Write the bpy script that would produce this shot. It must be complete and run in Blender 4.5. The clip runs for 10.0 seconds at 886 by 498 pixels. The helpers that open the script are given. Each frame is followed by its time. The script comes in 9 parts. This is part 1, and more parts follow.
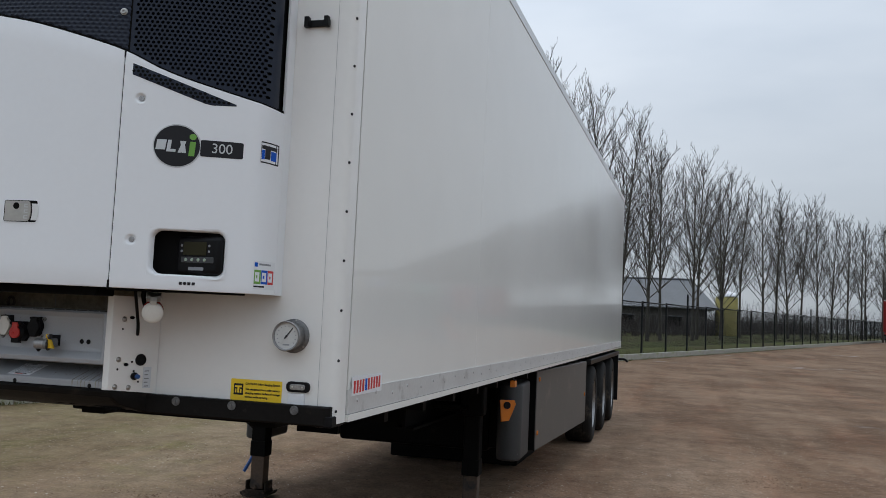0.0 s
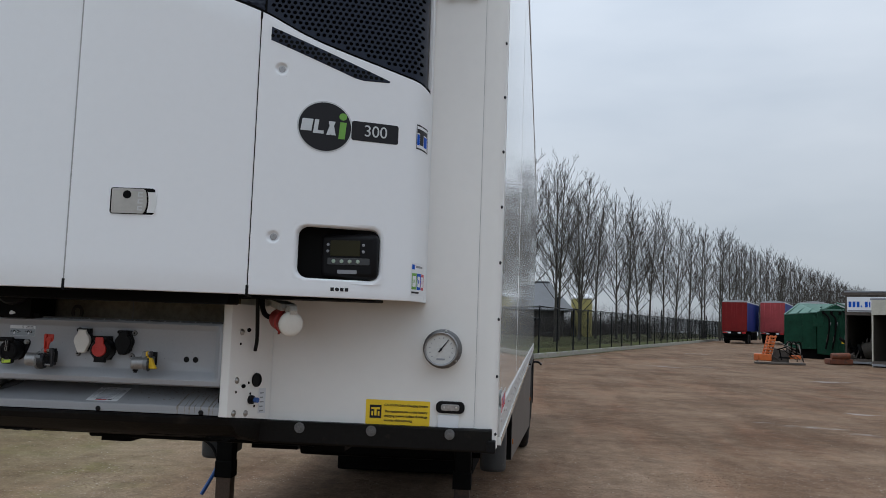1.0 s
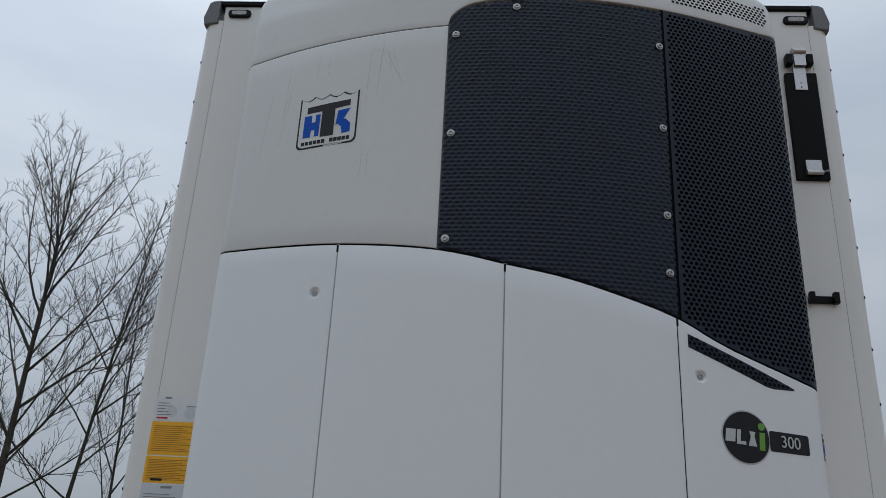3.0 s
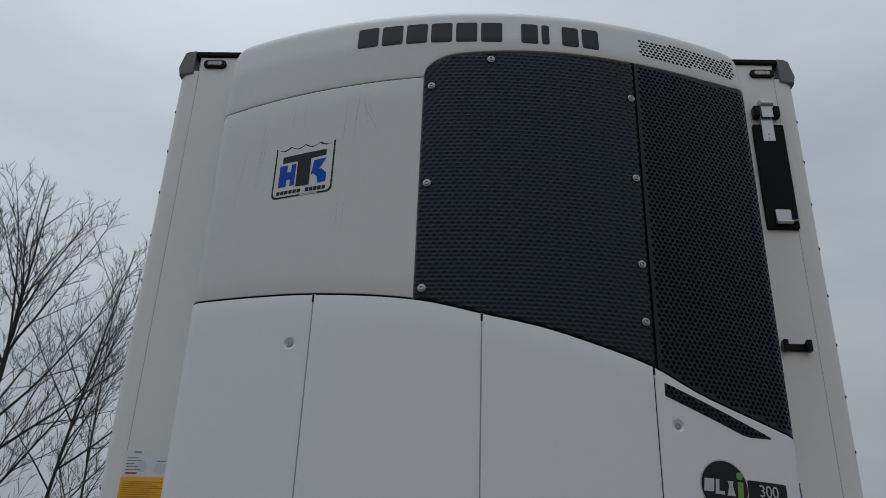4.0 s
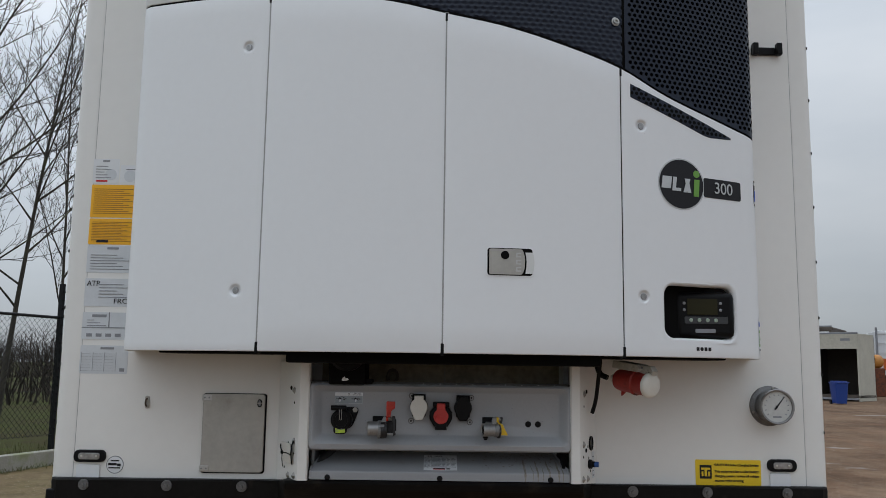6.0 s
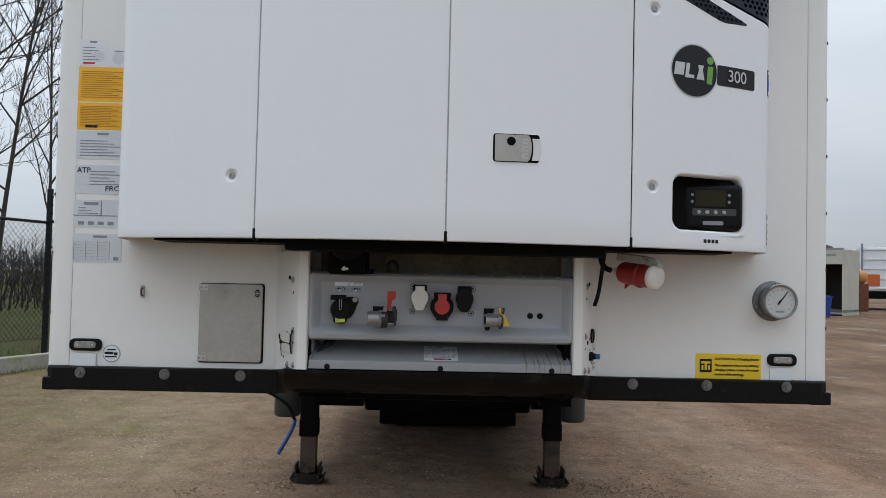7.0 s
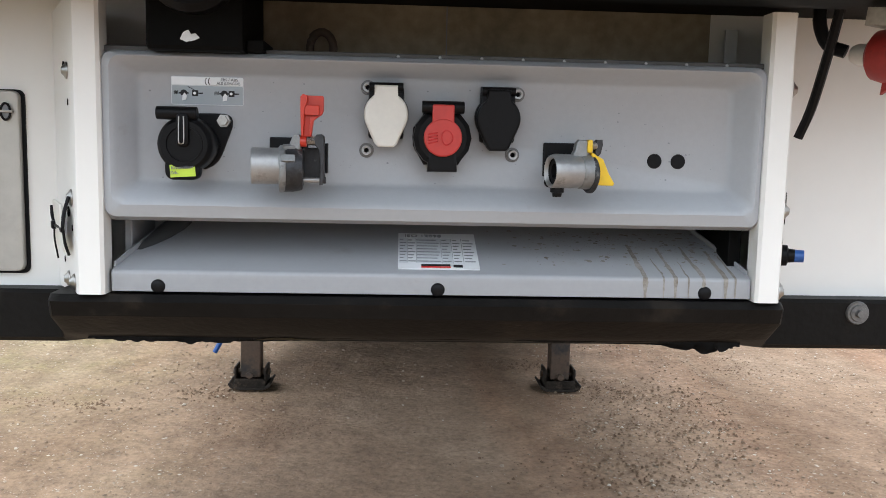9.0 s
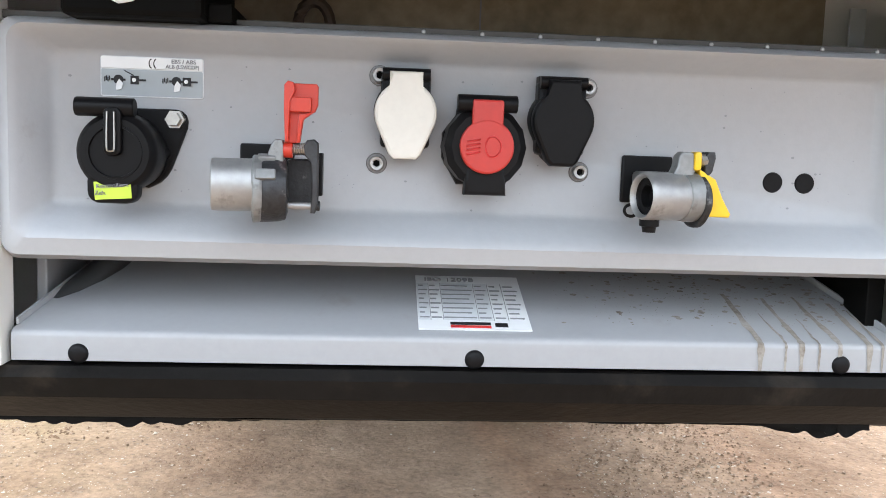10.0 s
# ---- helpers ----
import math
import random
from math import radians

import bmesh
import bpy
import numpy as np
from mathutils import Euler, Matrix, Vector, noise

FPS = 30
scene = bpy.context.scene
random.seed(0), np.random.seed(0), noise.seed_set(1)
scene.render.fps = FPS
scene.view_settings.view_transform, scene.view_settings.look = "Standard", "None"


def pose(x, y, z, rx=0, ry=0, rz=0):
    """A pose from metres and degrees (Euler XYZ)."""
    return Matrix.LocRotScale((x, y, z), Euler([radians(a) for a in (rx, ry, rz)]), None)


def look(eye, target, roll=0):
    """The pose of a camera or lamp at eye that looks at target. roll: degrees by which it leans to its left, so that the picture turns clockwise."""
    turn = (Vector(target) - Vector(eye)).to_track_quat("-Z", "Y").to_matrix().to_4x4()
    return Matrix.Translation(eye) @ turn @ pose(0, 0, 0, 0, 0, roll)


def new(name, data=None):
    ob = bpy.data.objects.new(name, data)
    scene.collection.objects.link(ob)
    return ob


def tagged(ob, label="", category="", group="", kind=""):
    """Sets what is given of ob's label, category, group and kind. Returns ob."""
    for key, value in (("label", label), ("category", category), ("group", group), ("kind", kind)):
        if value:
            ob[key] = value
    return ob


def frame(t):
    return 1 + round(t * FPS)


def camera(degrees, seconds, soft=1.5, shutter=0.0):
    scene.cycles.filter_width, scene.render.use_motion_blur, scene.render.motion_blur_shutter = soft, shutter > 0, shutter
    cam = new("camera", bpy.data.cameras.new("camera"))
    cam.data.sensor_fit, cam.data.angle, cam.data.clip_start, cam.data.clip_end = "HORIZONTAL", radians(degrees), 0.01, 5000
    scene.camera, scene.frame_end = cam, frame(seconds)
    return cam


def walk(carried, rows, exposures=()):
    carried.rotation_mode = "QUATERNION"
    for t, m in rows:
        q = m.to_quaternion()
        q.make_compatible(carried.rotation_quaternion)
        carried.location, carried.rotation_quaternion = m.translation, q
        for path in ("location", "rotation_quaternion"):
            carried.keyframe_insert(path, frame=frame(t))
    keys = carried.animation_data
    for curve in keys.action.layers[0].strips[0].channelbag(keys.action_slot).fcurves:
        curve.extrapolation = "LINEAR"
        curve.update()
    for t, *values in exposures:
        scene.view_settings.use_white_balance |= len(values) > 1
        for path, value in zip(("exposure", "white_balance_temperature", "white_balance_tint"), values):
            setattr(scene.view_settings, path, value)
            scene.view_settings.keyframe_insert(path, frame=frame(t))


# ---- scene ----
cam = camera(54.9, 10.0, soft=0.5)

PATH = [
    (0, (2.507, -3.105, 1.679), (2.003, -1.176, 1.835), 2.6),
    (0.5, (1.931, -3.009, 1.675), (1.493, -1.064, 1.837), 2.7),
    (1, (1.339, -2.925, 1.656), (1.175, -0.939, 1.833), 2.0),
    (1.5, (0.804, -2.842, 1.745), (0.688, -0.855, 1.938), 2.0),
    (2, (0.395, -2.851, 1.787), (0.246, -0.884, 2.118), 2.5),
    (2.5, (0.116, -2.789, 1.768), (-0.019, -0.898, 2.403), 2.9),
    (3, (-0.037, -2.964, 1.769), (-0.159, -1.117, 2.528), 2.9),
    (3.2, (-0.069, -3.001, 1.76), (-0.175, -1.181, 2.583), 2.8),
    (4.5, (-0.047, -2.937, 1.787), (-0.078, -1.135, 2.654), 1.6),
    (5, (-0.05, -2.929, 1.792), (-0.054, -1.109, 2.622), 1.4),
    (5.5, (-0.02, -2.904, 1.713), (-0.018, -1.006, 2.341), 1.0),
    (6, (-0.024, -2.923, 1.688), (-0.01, -0.942, 1.963), 0.8),
    (6.2, (-0.025, -2.937, 1.698), (-0.008, -0.945, 1.883), 0.8),
    (7.3, (-0.068, -2.7, 1.577), (-0.015, -0.701, 1.634), 1.4),
    (7.5, (-0.064, -2.526, 1.556), (0.001, -0.527, 1.586), 1.2),
    (8, (-0.066, -2.11, 1.534), (0.016, -0.115, 1.418), 1.3),
    (8.5, (-0.077, -1.683, 1.543), (0.017, 0.305, 1.342), 1.3),
    (9, (-0.059, -1.26, 1.525), (0.051, 0.723, 1.287), 1.3),
    (9.5, (-0.074, -1.037, 1.535), (0.042, 0.946, 1.299), 1.6),
    (10, (-0.094, -0.945, 1.524), (0.055, 1.039, 1.315), 1.9),
]
EXPOSURES = [(0, 0.1, 6300, 10), (1.5, 0.08, 6220, 10), (2.5, -0.15, 6200, 10), (3.2, -0.54, 6280, 10), (4.5, -0.73, 6400, 10), (5.5, -0.4, 6380, 10), (6.2, 0.15, 6500, 10), (7.5, 0.42, 6350, 10), (8.5, 1.10, 6350, 10), (9.0, 1.63, 6450, 10), (9.5, 2.06, 6400, 10), (10, 2.30, 6420, 10)]
walk(cam, [(t, look(e, g, r)) for t, e, g, r in PATH], EXPOSURES)

# ---- world, sun ----
world = bpy.data.worlds.new("overcast_sky")
scene.world = world
world.use_nodes = True
wn, wl = world.node_tree.nodes, world.node_tree.links
wn.clear()
w_out = wn.new("ShaderNodeOutputWorld")
w_bg = wn.new("ShaderNodeBackground")
w_sky = wn.new("ShaderNodeTexSky")
w_sky.sky_type = "NISHITA"
w_sky.sun_disc = False
w_sky.sun_elevation = radians(75)
w_sky.sun_rotation = radians(333)
w_dim = wn.new("ShaderNodeMixRGB")
w_dim.blend_type = "MULTIPLY"
w_dim.inputs[0].default_value = 1.0
w_dim.inputs[2].default_value = (0.09, 0.09, 0.09, 1)
w_co = wn.new("ShaderNodeTexCoord")
w_map = wn.new("ShaderNodeMapping")
w_map.inputs["Scale"].default_value = (1.0, 1.0, 3.2)
w_noise = wn.new("ShaderNodeTexNoise")
w_noise.inputs["Scale"].default_value = 1.6
w_noise.inputs["Detail"].default_value = 5
w_noise.inputs["Roughness"].default_value = 0.5
w_ramp = wn.new("ShaderNodeValToRGB")
w_ramp.color_ramp.elements[0].position = 0.34
w_ramp.color_ramp.elements[0].color = (0.46, 0.515, 0.575, 1)
w_ramp.color_ramp.elements[1].position = 0.68
w_ramp.color_ramp.elements[1].color = (0.66, 0.70, 0.74, 1)
w_mix = wn.new("ShaderNodeMixRGB")
w_mix.inputs[0].default_value = 0.88
wl.new(w_sky.outputs[0], w_dim.inputs[1])
wl.new(w_co.outputs["Generated"], w_map.inputs[0])
wl.new(w_map.outputs[0], w_noise.inputs["Vector"])
wl.new(w_noise.outputs["Fac"], w_ramp.inputs[0])
wl.new(w_dim.outputs[0], w_mix.inputs[1])
wl.new(w_ramp.outputs[0], w_mix.inputs[2])
# an overcast sky is brighter overhead than at the horizon
w_sep = wn.new("ShaderNodeSeparateXYZ")
w_rise = wn.new("ShaderNodeMapRange")
w_rise.inputs[3].default_value, w_rise.inputs[4].default_value = 0.66, 2.24
w_over = wn.new("ShaderNodeMixRGB")
w_over.blend_type = "MULTIPLY"
w_over.inputs[0].default_value = 1.0
wl.new(w_co.outputs["Generated"], w_sep.inputs[0])
wl.new(w_sep.outputs["Z"], w_rise.inputs[0])
wl.new(w_mix.outputs[0], w_over.inputs[1])
wl.new(w_rise.outputs[0], w_over.inputs[2])
# the cloud is thinner towards the hidden sun, to the west
w_side = wn.new("ShaderNodeMapRange")
w_side.inputs[1].default_value, w_side.inputs[2].default_value = -0.6, 0.5
w_side.inputs[3].default_value, w_side.inputs[4].default_value = 1.15, 0.90
w_west = wn.new("ShaderNodeMixRGB")
w_west.blend_type = "MULTIPLY"
w_west.inputs[0].default_value = 1.0
wl.new(w_sep.outputs["X"], w_side.inputs[0])
wl.new(w_over.outputs[0], w_west.inputs[1])
wl.new(w_side.outputs[0], w_west.inputs[2])
wl.new(w_west.outputs[0], w_bg.inputs[0])
w_bg.inputs[1].default_value = 1.0
wl.new(w_bg.outputs[0], w_out.inputs[0])

sun = new("sun", bpy.data.lights.new("sun", "SUN"))
sun.data.energy = 0.5
sun.data.angle = radians(35)
sun.data.color = (1.0, 0.97, 0.92)
sun.matrix_world = look((-1.5, 3, 13), (0, 0, 0))


# ---- materials ----
def mat(name, color, rough=0.5, metal=0.0, color2=None, scale=6.0, fine=80.0, vary=0.08, bump=0.0, bump_scale=200.0,
        coat=0.0, rough_vary=0.08, stain=None, stain_scale=3.0, stain_pos=0.62, spec=0.5, per_object=0.0):
    """A principled surface with variation at two scales, fine relief and, where asked, stains."""
    m = bpy.data.materials.new(name)
    m.use_nodes = True
    n, l = m.node_tree.nodes, m.node_tree.links
    b = n["Principled BSDF"]
    b.inputs["Metallic"].default_value = metal
    b.inputs["Specular IOR Level"].default_value = spec
    b.inputs["Coat Weight"].default_value = coat
    b.inputs["Coat Roughness"].default_value = 0.08
    co = n.new("ShaderNodeTexCoord")
    big = n.new("ShaderNodeTexNoise")
    big.inputs["Scale"].default_value = scale
    big.inputs["Detail"].default_value = 4
    small = n.new("ShaderNodeTexNoise")
    small.inputs["Scale"].default_value = fine
    small.inputs["Detail"].default_value = 3
    for t in (big, small):
        l.new(co.outputs["Object"], t.inputs["Vector"])
    add = n.new("ShaderNodeMath")
    add.operation = "MULTIPLY_ADD"
    add.inputs[1].default_value = 0.45
    l.new(small.outputs["Fac"], add.inputs[0])
    half = n.new("ShaderNodeMath")
    half.operation = "MULTIPLY"
    half.inputs[1].default_value = 0.55
    l.new(big.outputs["Fac"], half.inputs[0])
    l.new(half.outputs[0], add.inputs[2])
    ramp = n.new("ShaderNodeValToRGB")
    c2 = color2 or tuple(c * (1 - 2 * vary) for c in color)
    ramp.color_ramp.elements[0].position = 0.35
    ramp.color_ramp.elements[0].color = (*c2, 1)
    ramp.color_ramp.elements[1].position = 0.62
    ramp.color_ramp.elements[1].color = (*color, 1)
    l.new(add.outputs[0], ramp.inputs[0])
    out = ramp.outputs[0]
    if stain:
        st = n.new("ShaderNodeTexNoise")
        st.inputs["Scale"].default_value = stain_scale
        st.inputs["Detail"].default_value = 6
        st.inputs["Roughness"].default_value = 0.65
        l.new(co.outputs["Object"], st.inputs["Vector"])
        sr = n.new("ShaderNodeValToRGB")
        sr.color_ramp.elements[0].position = stain_pos
        sr.color_ramp.elements[0].color = (0, 0, 0, 1)
        sr.color_ramp.elements[1].position = stain_pos + 0.14
        sr.color_ramp.elements[1].color = (1, 1, 1, 1)
        l.new(st.outputs["Fac"], sr.inputs[0])
        mx = n.new("ShaderNodeMixRGB")
        mx.inputs[2].default_value = (*stain, 1)
        l.new(sr.outputs[0], mx.inputs[0])
        l.new(out, mx.inputs[1])
        out = mx.outputs[0]
    if per_object:
        oi = n.new("ShaderNodeObjectInfo")
        hv = n.new("ShaderNodeHueSaturation")
        mr = n.new("ShaderNodeMapRange")
        mr.inputs[3].default_value, mr.inputs[4].default_value = 1 - per_object, 1 + per_object
        l.new(oi.outputs["Random"], mr.inputs[0])
        l.new(mr.outputs[0], hv.inputs["Value"])
        l.new(out, hv.inputs["Color"])
        out = hv.outputs[0]
    l.new(out, b.inputs["Base Color"])
    rr = n.new("ShaderNodeMapRange")
    rr.inputs[3].default_value, rr.inputs[4].default_value = max(0.02, rough - rough_vary), min(1, rough + rough_vary)
    l.new(add.outputs[0], rr.inputs[0])
    l.new(rr.outputs[0], b.inputs["Roughness"])
    if bump:
        bn = n.new("ShaderNodeTexNoise")
        bn.inputs["Scale"].default_value = bump_scale
        bn.inputs["Detail"].default_value = 3
        l.new(co.outputs["Object"], bn.inputs["Vector"])
        bp = n.new("ShaderNodeBump")
        bp.inputs["Strength"].default_value = bump
        bp.inputs["Distance"].default_value = 0.002
        l.new(bn.outputs["Fac"], bp.inputs["Height"])
        l.new(bp.outputs[0], b.inputs["Normal"])
    return m


M_WALL = mat("cream_white_painted_steel", (0.79, 0.785, 0.76), 0.33, vary=0.015, scale=1.2, fine=25, stain=(0.70, 0.67, 0.60), stain_scale=1.5, stain_pos=0.66, coat=0.15)
M_SIDE = mat("glossy_white_gelcoat", (0.77, 0.77, 0.74), 0.06, vary=0.015, scale=0.6, fine=3, coat=0.0, rough_vary=0.012, spec=0.24)
M_RAIL = mat("grey_side_rail", (0.60, 0.60, 0.59), 0.5, 0.2, vary=0.06, scale=3, fine=60, stain=(0.30, 0.29, 0.27), stain_scale=5, stain_pos=0.6)
M_UNIT = mat("white_moulded_plastic", (0.80, 0.82, 0.84), 0.36, vary=0.01, scale=1.5, fine=40, coat=0.1, bump=0.04, bump_scale=300)
M_UNITW = mat("scuffed_white_plastic", (0.69, 0.70, 0.695), 0.42, vary=0.02, scale=1.5, fine=40, stain=(0.58, 0.58, 0.565), stain_scale=5, stain_pos=0.64)
M_GRILLE = mat("dark_blue_grey_plastic", (0.0075, 0.0135, 0.0300), 0.42, vary=0.1, scale=4, fine=60, rough_vary=0.06, spec=0.3)
M_BLACK = mat("black_rubber", (0.007, 0.007, 0.008), 0.55, vary=0.15, scale=8, fine=90, bump=0.15, stain=(0.028, 0.024, 0.02), stain_scale=7, stain_pos=0.6, spec=0.12)
M_BUMPER = mat("dusty_black_rubber", (0.0070, 0.0063, 0.0058), 0.55, vary=0.25, scale=7, fine=70, bump=0.4, bump_scale=90, stain=(0.023, 0.0185, 0.0145), stain_scale=9, stain_pos=0.56, spec=0.14)
M_PLASTIC = mat("black_plastic", (0.008, 0.008, 0.009), 0.38, vary=0.1, scale=20, fine=200, bump=0.05, spec=0.12)
M_VOID = mat("dark_interior", (0.003, 0.003, 0.003), 0.8, vary=0.2, spec=0.12)
M_UNDER = mat("black_chassis_paint", (0.0045, 0.0045, 0.0045), 0.6, vary=0.2, scale=5, stain=(0.015, 0.012, 0.010), stain_scale=4, stain_pos=0.60, spec=0.07)
M_GREY = mat("grey_moulded_panel", (0.368, 0.385, 0.408), 0.40, vary=0.03, scale=5, fine=120, bump=0.06, bump_scale=350, stain=(0.30, 0.30, 0.30), stain_scale=14, stain_pos=0.68)
M_TRAY = mat("grey_painted_tray", (0.318, 0.329, 0.346), 0.40, vary=0.03, scale=6, fine=140, stain=(0.268, 0.263, 0.255), stain_scale=9, stain_pos=0.60)
M_LIP = mat("dark_panel_lip", (0.085, 0.082, 0.078), 0.6, vary=0.15, scale=10, fine=90, stain=(0.16, 0.15, 0.13), stain_scale=12, stain_pos=0.62)
M_ALU = mat("brushed_aluminium", (0.55, 0.55, 0.55), 0.34, 0.9, vary=0.06, scale=9, fine=120)
M_STEEL = mat("weathered_steel_sheet", (0.47, 0.455, 0.42), 0.55, 0.6, vary=0.08, scale=7, fine=50, stain=(0.36, 0.34, 0.31), stain_scale=9, stain_pos=0.56)
M_CAST = mat("cast_aluminium", (0.42, 0.42, 0.42), 0.4, 0.85, vary=0.15, scale=30, fine=200, bump=0.25, bump_scale=260, stain=(0.13, 0.12, 0.11), stain_scale=40, stain_pos=0.58)
M_BOLT = mat("dull_steel_bolt", (0.20, 0.20, 0.20), 0.5, 0.7, vary=0.2, scale=60, fine=300)
M_RIM = mat("dull_aluminium_rim", (0.34, 0.34, 0.34), 0.42, 0.85, vary=0.15, scale=8, fine=60, stain=(0.10, 0.09, 0.08), stain_scale=7, stain_pos=0.54)
M_CHROME = mat("zinc_plated_screw", (0.42, 0.41, 0.39), 0.36, 1.0, vary=0.1, scale=60, fine=300)
M_RED = mat("red_plastic", (0.50, 0.035, 0.028), 0.42, vary=0.06, scale=15, fine=150)
M_ORANGE_RED = mat("orange_red_plastic", (0.52, 0.038, 0.020), 0.38, vary=0.05, scale=20, fine=150)
M_YELLOW = mat("yellow_plastic", (0.80, 0.52, 0.02), 0.42, vary=0.06, scale=20, fine=150)
M_LIDW = mat("white_plastic_lid", (0.72, 0.71, 0.66), 0.42, vary=0.03, scale=30, fine=160, stain=(0.5, 0.48, 0.42), stain_scale=60, stain_pos=0.72)
M_STICK_Y = mat("yellow_sticker", (0.82, 0.56, 0.02), 0.35, vary=0.02)
M_STICK_O = mat("amber_sticker", (0.88, 0.45, 0.008), 0.35, vary=0.02)
M_STICK_W = mat("white_sticker", (0.74, 0.76, 0.78), 0.35, vary=0.02)
M_STICK_G = mat("grey_sticker", (0.62, 0.65, 0.68), 0.35, vary=0.03)
M_STICK_L = mat("lime_sticker", (0.50, 0.68, 0.06), 0.45, vary=0.03)
M_INK = mat("dark_print", (0.014, 0.014, 0.017), 0.45, vary=0.05, spec=0.25)
M_INKG = mat("grey_print", (0.24, 0.25, 0.27), 0.5, vary=0.05)
M_BLUE = mat("blue_print", (0.003, 0.085, 0.50), 0.6, vary=0.04, spec=0.2)
M_GREEN = mat("green_print", (0.15, 0.36, 0.05), 0.4, vary=0.04)
M_SILVER = mat("silver_print", (0.55, 0.57, 0.58), 0.4, 0.3, vary=0.04)
M_REDP = mat("red_print", (0.55, 0.02, 0.02), 0.4, vary=0.04)
M_LAMP = mat("clear_lamp_lens", (0.42, 0.42, 0.42), 0.12, 0.4, vary=0.2, scale=60)
M_SCREEN = mat("dull_lcd", (0.026, 0.024, 0.010), 0.4, vary=0.05, spec=0.15)
M_KEY = mat("pale_green_key", (0.34, 0.42, 0.34), 0.5, vary=0.05)
M_AMBERL = mat("amber_lens", (0.65, 0.19, 0.02), 0.25, vary=0.05)
M_SKIRT = mat("grey_brown_box_panel", (0.105, 0.098, 0.09), 0.45, vary=0.08, scale=2, fine=30, stain=(0.16, 0.14, 0.12), stain_scale=3, stain_pos=0.6)
M_DARKP = mat("dark_grey_polyethylene", (0.040, 0.043, 0.046), 0.5, vary=0.1, scale=4, stain=(0.30, 0.29, 0.27), stain_scale=26, stain_pos=0.66)
M_TYRE = mat("tyre_rubber", (0.025, 0.024, 0.023), 0.75, vary=0.2, scale=12, stain=(0.09, 0.075, 0.06), stain_scale=6, stain_pos=0.56, spec=0.12)
M_RUST = mat("worn_leg_steel", (0.095, 0.062, 0.042), 0.65, 0.1, vary=0.2, scale=9, stain=(0.02, 0.02, 0.02), stain_scale=6, stain_pos=0.5)
M_HOSE = mat("blue_hose", (0.02, 0.09, 0.32), 0.4, vary=0.08)
M_KERB = mat("mossy_concrete", (0.40, 0.385, 0.34), 0.85, vary=0.15, scale=2, fine=40, stain=(0.26, 0.28, 0.17), stain_scale=1.6, stain_pos=0.5, bump=0.4, bump_scale=60, spec=0.15)
M_FENCE = mat("black_fence_steel", (0.014, 0.015, 0.016), 0.5, vary=0.1, spec=0.12)
M_BARK = mat("grey_green_bark", (0.060, 0.052, 0.040), 0.9, vary=0.25, scale=3, fine=30, stain=(0.085, 0.086, 0.045), stain_scale=2, stain_pos=0.55)
M_TWIG = mat("dark_bare_twigs", (0.040, 0.031, 0.025), 0.9, vary=0.2, scale=1.0, fine=6)


